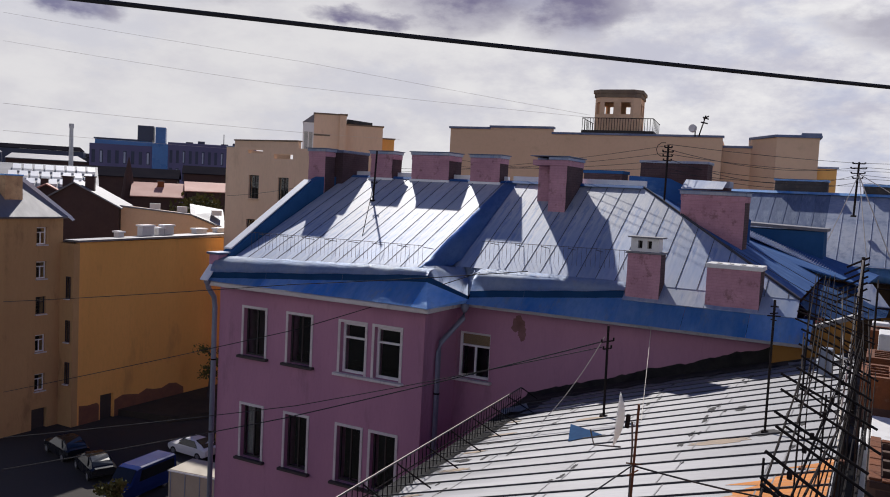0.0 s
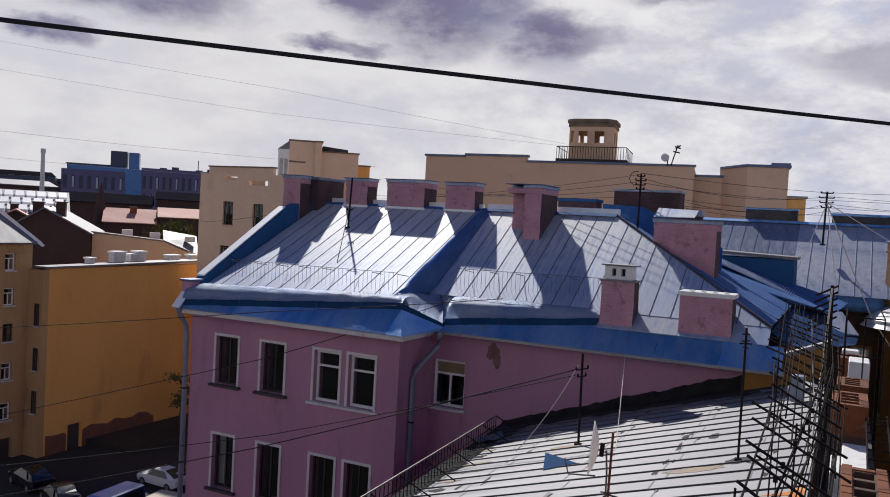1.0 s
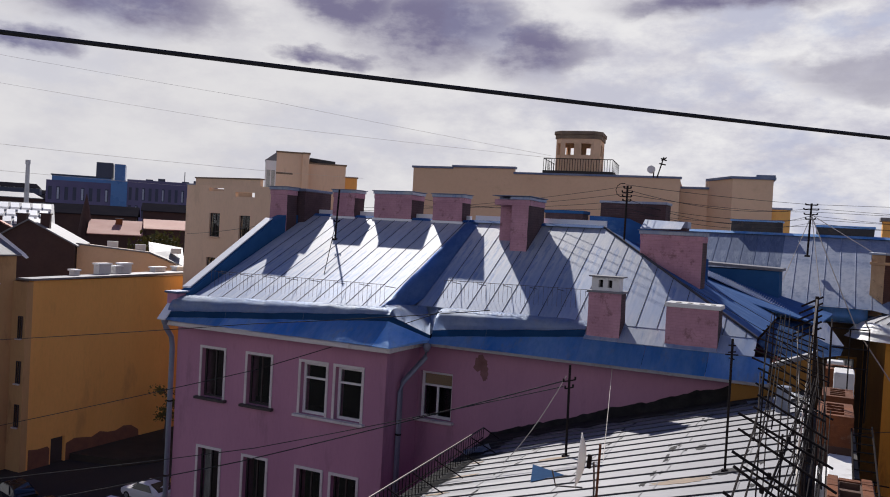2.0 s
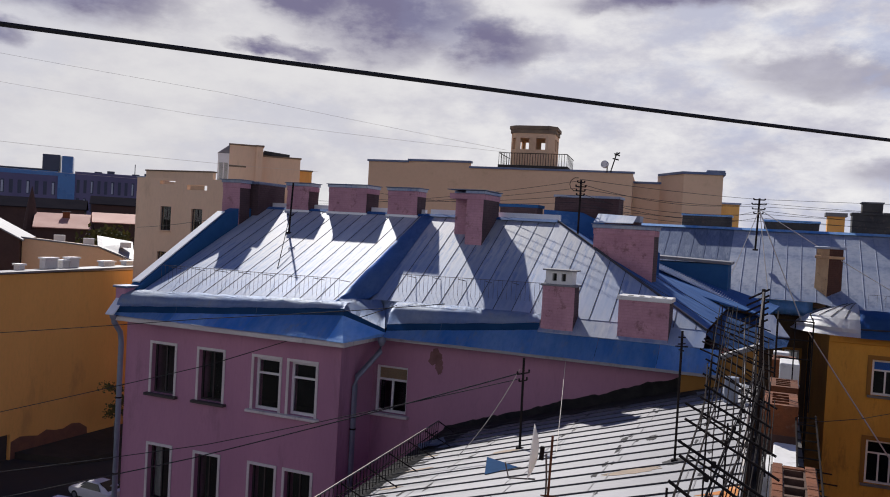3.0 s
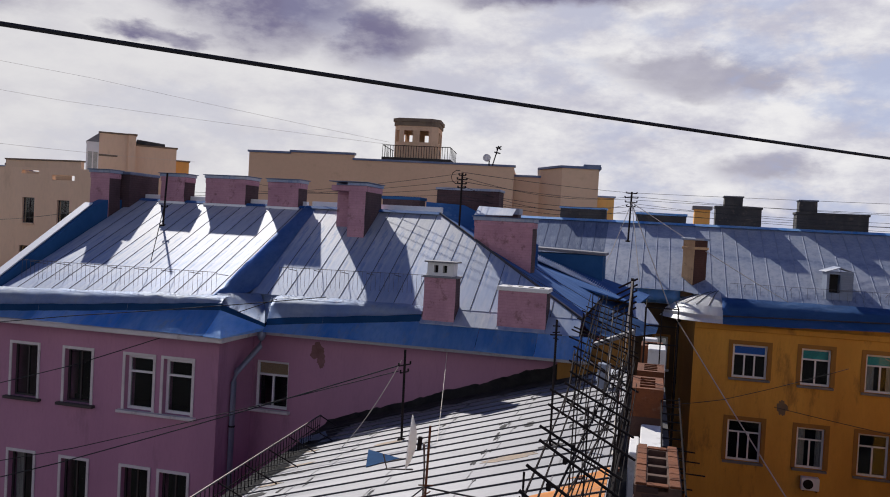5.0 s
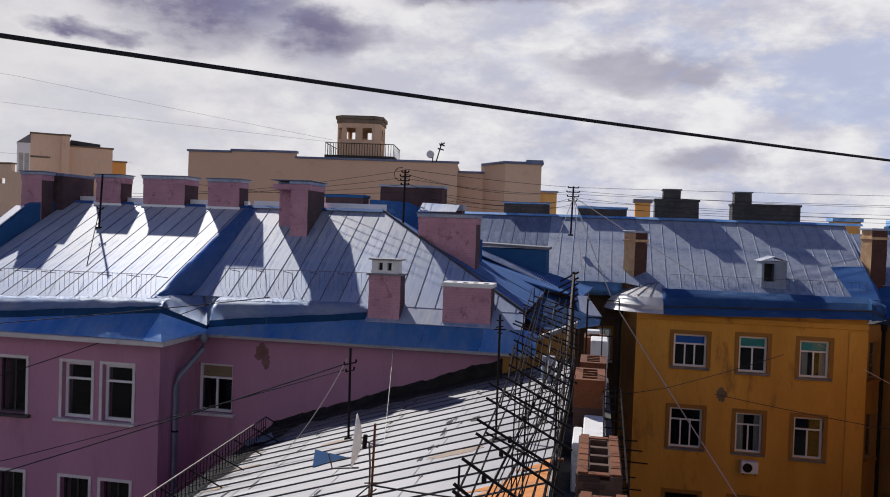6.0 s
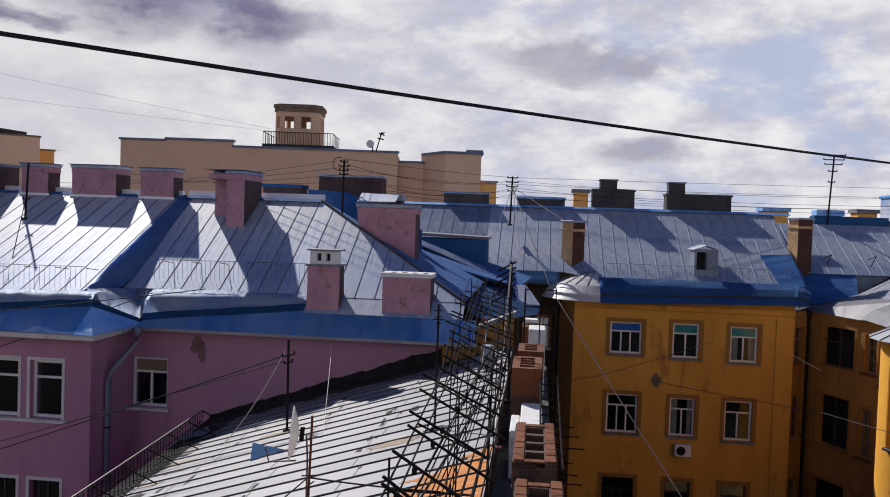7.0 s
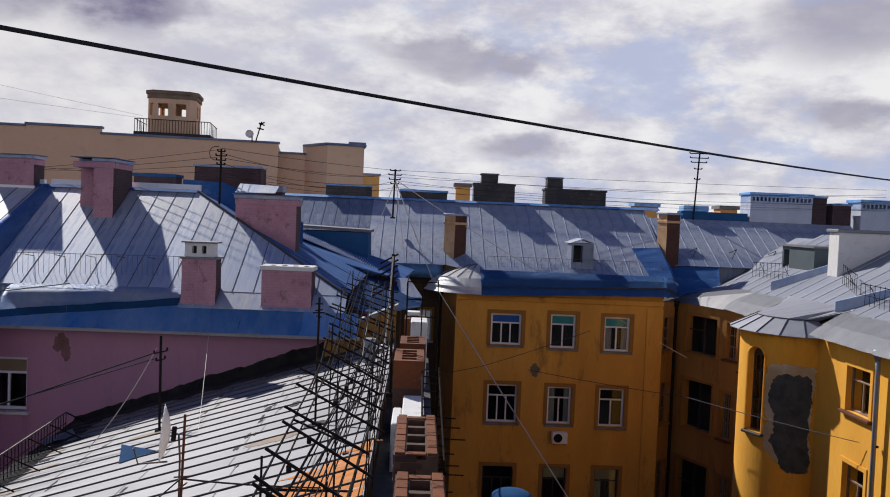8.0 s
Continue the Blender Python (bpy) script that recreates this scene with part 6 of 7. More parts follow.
office_wing(-189.87, 147.13, 45, 16.0, 27.3, 8, 1, 22.1, 4.9)
office_wing(-175.6, 161.3, 45, 24, 28.8, 14, 2, 18.2, 4.9)
mo = turned(-189.87, 147.13, 0, 45)
part("glass_storey", boxes((1.2, 15.9, 1.2, 12, 27.3, 28.6)), M_OFFBLUE, office, at=mo)
part("roof_slab", boxes((0.9, 16.0, 1.0, 12.3, 28.7, 29.0)), M_OFFDARK, office, at=mo)
part("plant_tower", boxes((12.0, 16.2, 2, 9, 29.0, 33.0)), M_OFFDARK, office, at=mo)
part("plant_tower", boxes((16.7, 19.4, 1.5, 9, 28, 32.8)), M_OFFBLUE, office, at=mo)
part("glass_bay", boxes((16.02, 20.16, -0.3, 0.5, 0, 28.2)), M_OFFBLUE, office, at=mo)
mo2 = turned(-175.6, 161.3, 0, 45)
for k in range(7):
    part("roof_plant", boxes((1.5 + 3.2 * k, 3.4 + 3.2 * k, 2, 6, 28.4, 28.8 + 0.4 * (k % 3))), M_OFFDARK, office, at=mo2)
part("mast", bars([((15, 3, 29.2), (15, 3, 32))], 0.12, 5), M_OFFDARK, office, at=mo2)
stack = thing("factory_chimney", (-240.5, 179.3, 0), "slim pale factory chimney far off", "chimney")
part("shaft", tube(bmesh.new(), [(-240.5, 179.3, 0), (-240.5, 179.3, 34.2)], [1.0, 0.6], 12), M_WHITEWASH, stack)
part("rim", tube(bmesh.new(), [(-240.5, 179.3, 34.0), (-240.5, 179.3, 35.4)], 0.78, 12), M_WHITEWASH, stack)

# city edge on the horizon
rnd = random.Random(7)
for k in range(46):
    az = radians(-60 + 66 * k / 46 + rnd.uniform(-0.6, 0.6))
    if -46 < math.degrees(az) < -20 and k % 2:
        continue
    dist = rnd.uniform(300, 620)
    w_, d_ = rnd.uniform(18, 46), rnd.uniform(10, 20)
    tall = 18.5 + dist * math.tan(radians(rnd.uniform(1.0, 1.85) if az < radians(-46) else rnd.uniform(0.1, 0.9)))
    m = turned(dist * math.sin(az), dist * math.cos(az), 0, -math.degrees(az) + rnd.uniform(-20, 20))
    t = thing("city_house", m, "far city block under a pale sheet roof", "building", "far city blocks")
    part("wall", boxes((-w_ / 2, w_ / 2, 0, d_, 0, tall - 2)), M_SOOT if k % 3 else M_OFFDARK, t, at=m)
    part("roof", solid([(-w_ / 2 - 0.5, -0.5, tall - 2), (w_ / 2 + 0.5, -0.5, tall - 2), (w_ / 2 - 2, d_ / 2, tall), (-w_ / 2 + 2, d_ / 2, tall)], (0, 0, 0.3)), M_SILVER if k % 4 == 0 else M_OFFROOF, t, at=m)
for k, (x0, x1, z) in enumerate([(3.9, 5.4, 22.2), (23.0, 25.4, 20.9), (32.1, 33.9, 21.0), (16.3, 17.8, 21.4)]):
    t = thing("city_house", (x0, 85, 0), "small yellow house far behind the roofs", "building", "far yellow houses")
    part("wall", boxes((x0, x1, 85, 87, 0, z - 0.35)), M_YELLOWL, t)
    part("roof", boxes((x0 - 0.2, x1 + 0.2, 84.8, 87.2, z - 0.35, z)), M_APRON if k % 2 else M_SILVER, t)

# ---- the street ----
M_CARWHITE = surface("white car paint", (0.75, 0.75, 0.76), (0.7, 0.7, 0.71), 0.25, big=0.5, fine=5, amount=0.2, bump=0)
M_CARBLUE = surface("dark blue van paint", (0.01, 0.025, 0.13), (0.013, 0.032, 0.15), 0.12, big=0.5, fine=5, amount=0.3, bump=0)
M_CARDARK = surface("dark car paint", (0.008, 0.009, 0.013), (0.012, 0.013, 0.018), 0.2, big=0.5, fine=5, amount=0.3, bump=0)
M_TAXI = surface("yellow car paint", (0.7, 0.38, 0.02), (0.65, 0.34, 0.02), 0.3, big=0.5, fine=5, amount=0.2, bump=0)
M_RUBBER = surface("tyre rubber", (0.02, 0.02, 0.02), (0.03, 0.03, 0.03), 0.8, big=3, fine=20, amount=0.4, bump=0.1)
M_CARGLASS = surface("dark car glass", (0.01, 0.012, 0.015), (0.015, 0.018, 0.02), 0.08, big=1, fine=5, amount=0.2, bump=0)


def loft(sections):
    """A car body from cross sections (x, half width low, half width high, z low, z belt, z top)."""
    bm = bmesh.new()
    rings = []
    for x, wl_, wt, z0, z1, z2 in sections:
        rings.append([bm.verts.new(p) for p in ((x, -wl_, z0), (x, -wl_ * 1.03, (z0 + z1) / 2), (x, -wl_, z1), (x, -wt, z2 - 0.06), (x, -wt * 0.82, z2), (x, wt * 0.82, z2), (x, wt, z2 - 0.06), (x, wl_, z1), (x, wl_ * 1.03, (z0 + z1) / 2), (x, wl_, z0))])
    for a, b in zip(rings, rings[1:]):
        for i in range(len(a)):
            j = (i + 1) % len(a)
            bm.faces.new((a[i], a[j], b[j], b[i]))
    bm.faces.new(list(reversed(rings[0])))
    bm.faces.new(rings[-1])
    return bm


def car(m, paint, label, cat="car", van=False):
    t = thing("van" if van else "car", m, label, cat)
    if van:
        sec = [(-2.5, 0.9, 0.82, 0.35, 1.1, 2.0), (-2.4, 0.95, 0.85, 0.3, 1.1, 2.1), (0.9, 0.96, 0.86, 0.3, 1.1, 2.12), (1.3, 0.96, 0.84, 0.3, 1.1, 2.02), (1.9, 0.95, 0.8, 0.3, 1.08, 1.25), (2.5, 0.88, 0.75, 0.35, 0.9, 1.0)]
    else:
        sec = [(-2.1, 0.78, 0.7, 0.4, 0.8, 0.92), (-1.9, 0.85, 0.74, 0.3, 0.86, 1.0), (-1.5, 0.87, 0.66, 0.28, 0.88, 1.25), (-0.8, 0.88, 0.62, 0.27, 0.9, 1.46), (0.3, 0.88, 0.62, 0.27, 0.9, 1.46), (1.0, 0.87, 0.7, 0.28, 0.88, 1.0), (1.8, 0.84, 0.74, 0.3, 0.8, 0.9), (2.15, 0.72, 0.62, 0.4, 0.66, 0.74)]
    bm = loft(sec)
    b = part("body", bm, paint, t, at=m, smooth=False)
    if van:
        part("windscreen", solid([(1.33, -0.78, 1.98), (1.86, -0.82, 1.24), (1.86, 0.82, 1.24), (1.33, 0.78, 1.98)], (0.03, 0, 0.03)), M_CARGLASS, b, at=m)
        for s in (-1, 1):
            part("side_window", solid([(-2.2, s * 0.93, 1.2), (1.2, s * 0.93, 1.2), (0.9, s * 0.875, 1.9), (-2.2, s * 0.875, 1.9)], (0, s * 0.04, 0.01)), M_CARGLASS, b, at=m)
    else:
        part("windscreen", solid([(0.34, -0.56, 1.44), (0.98, -0.66, 1.02), (0.98, 0.66, 1.02), (0.34, 0.56, 1.44)], (0.03, 0, 0.04)), M_CARGLASS, b, at=m)
        part("rear_window", solid([(-0.85, -0.56, 1.44), (-1.45, -0.62, 1.24), (-1.85, -0.66, 1.02), (-1.85, 0.66, 1.02), (-1.45, 0.62, 1.24), (-0.85, 0.56, 1.44)], (-0.02, 0, 0.04)), M_CARGLASS, b, at=m)
        for s in (-1, 1):
            part("side_window", solid([(-1.3, s * 0.86, 0.95), (0.85, s * 0.86, 0.95), (0.3, s * 0.66, 1.38), (-0.8, s * 0.66, 1.38)], (0, s * 0.03, 0.01)), M_CARGLASS, b, at=m)
    for s in (-1, 1):
        part("headlight", boxes((2.0 if not van else 2.4, 2.12 if not van else 2.5, s * 0.62 - 0.14, s * 0.62 + 0.14, 0.6, 0.72), bevel=0.02), M_WHITE, b, at=m)
        for x in (-1.35, 1.35):
            w = part("wheel", tube(bmesh.new(), [(x, s * 0.72, 0.31), (x, s * 0.9, 0.31)], 0.31, 16), M_RUBBER, t, at=m)
            part("rim", tube(bmesh.new(), [(x, s * 0.88, 0.31), (x, s * 0.91, 0.31)], 0.19, 12), M_SILVER, w, at=m)
    return t


car(turned(-39.7, 39.4, 0, 178) @ Matrix.Scale(0.85, 4), M_CARWHITE, "white hatchback car parked on the dark street")
car(turned(-38.1, 41.2, 0, 140), M_TAXI, "yellow car parked beside a white car")
car(turned(-37.3, 32.9, 0, -84) @ Matrix.Scale(0.86, 4), M_CARBLUE, "dark blue glossy minibus parked on the street", "van", van=True)
car(turned(-42.0, 33.4, 0, 158) @ Matrix.Scale(0.9, 4), M_CARDARK, "dark saloon car parked in shade")
car(turned(-46.2, 34.5, 0, 166) @ Matrix.Scale(0.9, 4), M_CARDARK, "black saloon car parked in shade")
truck = thing("box_truck", turned(-31.0, 32.75, 0, 9), "small truck with a beige panelled box body", "truck")
TM = turned(-31.0, 32.75, 0, 9)
tb = part("box_body", boxes((-2.6, 1.2, -1.05, 1.05, 0.75, 2.6), bevel=0.05), surface("beige box panels", (0.42, 0.36, 0.28), (0.34, 0.29, 0.22), 0.6, big=0.8, fine=8, amount=0.5, bump=0.05), truck, at=TM)
for x in (-2.45, -1.5, -0.55, 0.4):
    part("panel_rib", boxes((x, x + 0.05, -1.075, -1.052, 0.85, 2.5)), M_PIPE, tb, at=TM)
part("roof_rim", boxes((-2.6, 1.2, -1.09, -1.055, 2.5, 2.58), bevel=0.01), M_WHITE, tb, at=TM)
for y in (-0.9, 0.8):
    part("tail_light", boxes((-2.63, -2.602, y, y + 0.12, 0.9, 1.15), bevel=0.01), M_REDSHEET, tb, at=TM)
part("cab", loft([(1.25, 0.95, 0.9, 0.4, 1.2, 2.1), (2.0, 0.95, 0.88, 0.4, 1.2, 2.1), (2.6, 0.95, 0.8, 0.4, 1.15, 1.3), (2.9, 0.9, 0.75, 0.45, 0.9, 1.1)]), M_CARWHITE, truck, at=TM)
part("chassis", boxes((-2.5, 2.6, -0.5, 0.5, 0.4, 0.75)), M_IRON, truck, at=TM)
for s in (-1, 1):
    for x in (-1.6, 1.9):
        w = part("wheel", tube(bmesh.new(), [(x, s * 0.75, 0.4), (x, s * 1.0, 0.4)], 0.4, 16), M_RUBBER, truck, at=TM)
        part("rim", tube(bmesh.new(), [(x, s * 0.98, 0.4), (x, s * 1.02, 0.4)], 0.22, 12), M_SILVER, w, at=TM)
kb = bmesh.new()
prism(kb, [(-39.2, 29.6, 0), (-34.4, 31.0, 0), (-34.5, 31.3, 0), (-39.3, 29.9, 0)], (0, 0, 0.14))
solo("kerb", kb, M_GREYSTUCCO, "grey stone kerb along the yard", "kerb", kind="structure")
solo("earth_bank", solid([(-50.9, 42.5, 0), (-46.5, 43.5, 0), (-40, 56, 0), (-50.9, 57, 0)], (0, 0, 0.5)), surface("dark rough cover", (0.03, 0.025, 0.02), (0.05, 0.04, 0.03), 0.95, big=0.8, fine=8, amount=0.7, bump=0.5), "dark raised earth strip by the orange wall", "ground", kind="structure")


def tree(place, height, spread, seed, leaves, label, leaf=1.0):
    """Tapered trunk, limbs, and a ragged crown of small leaf cards."""
    rnd = random.Random(seed)
    p = Vector(place)
    t = thing("tree", place, label, "tree")
    bm = tube(bmesh.new(), [p, p + Vector((0.1, 0.05, height * 0.3)), p + Vector((0.0, 0.2, height * 0.6)), p + Vector((0.15, 0.1, height * 0.9))], [0.13, 0.1, 0.07, 0.02], 8)
    tr = part("trunk", bm, M_DARKWOOD, t)
    tips = []
    for i in range(11):
        a, z = i * 2.4 + rnd.random(), height * rnd.uniform(0.3, 0.85)
        base = p + Vector((0.05, 0.1, z))
        end = base + Vector((math.cos(a), math.sin(a), rnd.uniform(0.3, 0.9))) * spread * rnd.uniform(0.5, 1.0)
        mid = (base + end) / 2 + Vector((0, 0, 0.12))
        part("limb", tube(bmesh.new(), [base, mid, end], [0.045, 0.03, 0.008], 6), M_DARKWOOD, tr)
        tips += [mid, end, (mid + end) / 2]
    bm = bmesh.new()
    for i in range(leaves):
        c = rnd.choice(tips) + Vector((rnd.gauss(0, 1), rnd.gauss(0, 1), rnd.gauss(0, 0.8))) * spread * 0.22
        u = Vector((rnd.gauss(0, 1), rnd.gauss(0, 1), rnd.gauss(0, 1))).normalized()
        v = u.orthogonal().normalized()
        s = rnd.uniform(0.05, 0.11) * leaf
        vs = [bm.verts.new(c + q) for q in (u * s * 1.5, v * s * 0.7, -u * s * 1.5, -v * s * 0.7)]
        bm.faces.new(vs)
    tagged(part("crown", bm, M_LEAF, t), "small olive leaves", kind="stuff")
    return t


M_LEAF = surface("olive leaves", (0.07, 0.08, 0.015), (0.12, 0.10, 0.02), 0.7, big=1.5, fine=5, amount=0.8, bump=0)
tree((-48.3, 49.4, 0.5), 4.6, 1.1, 3, 600, "thin small tree with sparse leaves by the orange wall")
tree((-75.5, 75.0, 0), 17.5, 3.6, 12, 5200, "dense dark green street tree behind a low house", leaf=2.6)
tree((-36.2, 29.8, 0), 1.7, 0.7, 8, 1000, "leafy yellow-green shrub by the parked vehicles")

# ---- near roof clutter ----
# soldered cross joints and rust washes in the near sheets
M_RUSTWASH = surface("orange rusted sheet", (0.66, 0.24, 0.04), (0.45, 0.17, 0.05), 0.8, metal=0.1, big=1.2, fine=9, amount=0.9, bump=0.2, stain=(0.6, 0.5, 0.42), stain_amt=0.8, stretch=(0.4, 3, 1))
M_PALERUST = surface("pale rust wash", (0.33, 0.24, 0.16), (0.25, 0.2, 0.16), 0.7, metal=0.1, big=2, fine=10, amount=0.9, bump=0.1)
M_DARKPATCH = surface("bitumen patch", (0.03, 0.03, 0.032), (0.06, 0.055, 0.055), 0.9, big=3, fine=18, amount=0.8, bump=0.3)
M_JOINT = surface("dull joint strip", (0.16, 0.155, 0.165), (0.24, 0.23, 0.24), 0.7, metal=0.2, big=3, fine=20, amount=0.7, bump=0)
rnd = random.Random(21)


def roof_scab(x0, x1, y0, y1, seed, mat, name, lift=0.006, wob=0.25):
    """An uneven patch lying on the near roof."""
    r = random.Random(seed)
    cx, cy, n = (x0 + x1) / 2, (y0 + y1) / 2, 22
    pts = []
    for k in range(n):
        a = 2 * math.pi * k / n
        s = 1 - wob * r.random()
        x, y = cx + math.cos(a) * (x1 - x0) / 2 * s, cy + math.sin(a) * (y1 - y0) / 2 * s
        pts.append((x, y, RN(x) + lift))
    return part(name, solid(pts, (0, 0, -0.004)), mat, nroof)


for k in range(30):
    # crimped cross joints, staggered from sheet to sheet
    y0 = 3.03 + 0.65 * k
    for x in (-6.7, -4.6, -2.75, -1.2):
        x += 0.16 * (k % 2) + rnd.uniform(-0.03, 0.03)
        part("cross_joint", solid([(x, y0, RN(x) + 0.001), (x + 0.022, y0, RN(x + 0.022) + 0.001), (x + 0.022, y0 + 0.6, RN(x + 0.022) + 0.001), (x, y0 + 0.6, RN(x) + 0.001)], (0, 0, 0.006)), M_JOINT, nroof)
for k in range(60):
    x = rnd.choice([-7.0, -6.6, -4.7, -4.5, -2.9, -2.7, -1.15]) + rnd.uniform(-0.15, 0.15)
    y = rnd.uniform(8.5, 21.5)
    roof_scab(x, x + rnd.uniform(0.06, 0.14), y, y + rnd.uniform(0.15, 0.55), k, M_DARKPATCH, "bitumen_patch", wob=0.55)
roof_scab(-2.35, -2.1, 17.0, 17.6, 77, M_DARKPATCH, "bitumen_patch", wob=0.3)
roof_scab(-1.75, -1.2, 14.6, 15.1, 78, M_DARKPATCH, "bitumen_patch", wob=0.3)
for k, (x, y, w_, d_) in enumerate(((-2.75, 14.3, 1.15, 0.42), (-6.1, 18.05, 0.85, 0.3))):
    roof_scab(x, x + w_, y, y + d_, 40 + k, M_PALERUST, "rust_patch", wob=0.3)
for k in range(7):
    y0 = 3.0 + 0.65 * (8 + k) + 0.03
    xa, xb = (-2.1, -2.3, -1.9, -2.0, -1.75, -1.45, -0.75)[k], (-2.3, -1.8, -2.1, -1.7, -1.5, -1.0, -0.5)[k]
    pts = [(xa, y0), (xa + 0.25, y0 + 0.2), (xa - 0.2, y0 + 0.32), ((xa + xb) / 2 + 0.15, y0 + 0.45), (xb, y0 + 0.58), (-0.32, y0 + 0.58), (-0.32, y0)]
    part("rusted_sheet", solid([(x, y, RN(x) + 0.006) for x, y in pts], (0, 0, -0.004)), M_RUSTWASH, nroof)
# ragged tar along the wall, widened to darken the shadowed strip
bm = bmesh.new()
lo_, hi_ = [], []
for k in range(81):
    x = -9.3 + 9.0 * k / 80
    up = 0.14 + 0.045 * max(0.0, x + 9.0) + 0.09 * noise.noise((x * 1.7, 3, 0)) + 0.05 * noise.noise((x * 6, 5, 0))
    lo_.append(bm.verts.new((x, 22.35 + 0.05 * min(0.0, x + 5) + 0.35 * noise.noise((x * 2.1, 0, 8)), RN(x) + 0.012)))
    hi_.append((bm.verts.new((x, 23.12, RN(x) + 0.05)), bm.verts.new((x, 23.27, RN(x) + up))))
for k in range(80):
    bm.faces.new((lo_[k], lo_[k + 1], hi_[k + 1][0], hi_[k][0]))
    bm.faces.new((hi_[k][0], hi_[k + 1][0], hi_[k + 1][1], hi_[k][1]))
bmesh.ops.solidify(bm, geom=bm.faces[:], thickness=0.015)
part("wall_flashing", bm, M_DARKPATCH, nroof)
for k in range(14):
    x = -9.1 + 0.63 * k
    roof_scab(x, x + rnd.uniform(0.5, 1.1), 22.2 + rnd.uniform(-0.25, 0.2), 23.0, 200 + k, M_DARKPATCH, "tar_edge", lift=0.03, wob=0.5)
bm = bmesh.new()
ga, gb = [], []
for k in range(101):
    y = 9.0 + 14.2 * k / 100
    inner = RAILX(y) + 0.1 + 0.055 * max(0.0, y - 13.5) + 0.35 * noise.noise((y * 1.3, 2, 5)) + 0.2 * noise.noise((y * 4.1, 7, 1))
    ga.append(bm.verts.new((EDGE(y), y, RN(EDGE(y)) + 0.01)))
    gb.append(bm.verts.new((inner, y, RN(inner) + 0.008)))
for k in range(100):
    bm.faces.new((ga[k], gb[k], gb[k + 1], ga[k + 1]))
bmesh.ops.solidify(bm, geom=bm.faces[:], thickness=0.004)
part("tarred_gutter", bm, M_DARKPATCH, nroof)
for k in range(16):
    y = 9.3 + 0.8 * k
    roof_scab(RAILX(y) + 0.25, RAILX(y) + 0.85 + rnd.uniform(-0.2, 0.4), y, y + rnd.uniform(0.15, 0.4), 300 + k, M_DARKPATCH if k % 2 else M_PALERUST, "bitumen_patch", lift=0.01, wob=0.6)
# eaves rail of the near roof
a_, b_ = [Vector((RAILX(y), y, RN(RAILX(y)))) for y in (8.2, 21.17)]
rail = part("eaves_railing", bars([(a_ + Vector((0, 0, 0.6)), b_ + Vector((0, 0, 0.6)))], 0.02), M_STEEL, near)
part("rail", bars([(a_ + Vector((0, 0, 0.32)), b_ + Vector((0, 0, 0.32)))], 0.012), M_IRON, rail)
for i in range(66):
    p = a_.lerp(b_, i / 65)
    part("baluster", bars([(p, p + Vector((0, 0, 0.6)))], 0.011, 5), M_IRON, rail)
    if i % 7 == 3:
        part("strut", bars([(p + Vector((0, 0, 0.55)), p + Vector((0.75, 0, 0.24)))], 0.016, 5), M_IRON, rail)
part("bent_end", bars([(b_ + Vector((0, 0, 0.6)), b_ + Vector((0.5, 0.0, 0.35)))], 0.018, 5), M_IRON, rail)
# blue hatch flap
M_FLAPBLUE = surface("dull blue hatch paint", (0.012, 0.055, 0.15), (0.02, 0.08, 0.19), 0.8, big=2, fine=10, amount=0.7, bump=0.1, spec=0.1)
flap = thing("roof_hatch", (-5.6, 16.8, RN(-5.6)), "small blue triangular roof hatch on pale sheet", "hatch")
part("cover", solid([(-5.38, 15.86, RN(-5.38) + 0.02), (-4.75, 16.14, RN(-4.75) + 0.02), (-5.6, 16.6, RN(-5.6) + 0.24)], (-0.02, 0.06, -0.03)), M_FLAPBLUE, flap)
# satellite dish
dish = thing("satellite_dish", (-2.75, 10.5, RN(-2.75)), "pale round satellite dish on a bent steel post", "satellite dish")
dm = Matrix.Translation((-2.78, 10.42, 15.62)) @ Matrix.Rotation(radians(13.5), 4, "Z") @ Matrix.Rotation(radians(4), 4, "Y")
bm = bmesh.new()
rings = []
for k in range(7):
    r = 0.365 * k / 6
    rings.append([bm.verts.new((-0.1 * (k / 6) ** 2, r * math.cos(2 * math.pi * j / 28), r * math.sin(2 * math.pi * j / 28))) for j in range(28)] if k else [bm.verts.new((0, 0, 0))])
for j in range(28):
    bm.faces.new((rings[0][0], rings[1][j], rings[1][(j + 1) % 28]))
for a, b in zip(rings[1:], rings[2:]):
    for j in range(28):
        bm.faces.new((a[j], b[j], b[(j + 1) % 28], a[(j + 1) % 28]))
bmesh.ops.solidify(bm, geom=bm.faces[:], thickness=0.015)
part("reflector", bm, M_WHITEWASH, dish, at=dm, smooth=True)
part("mount", boxes((0.015, 0.075, -0.03, 0.03, -0.09, 0.09), bevel=0.01), M_IRON, dish, at=dm)
part("post", tube(bmesh.new(), [(-2.66, 10.45, RN(-2.66)), (-2.66, 10.45, 15.3), (-2.68, 10.44, 15.62)], 0.013, 8), M_STEEL, dish)
part("feed_arm", tube(bmesh.new(), [(0.0, 0.0, -0.36), (-0.35, 0, -0.4), (-0.42, 0, -0.2)], 0.012, 6), M_STEEL, dish, at=dm)
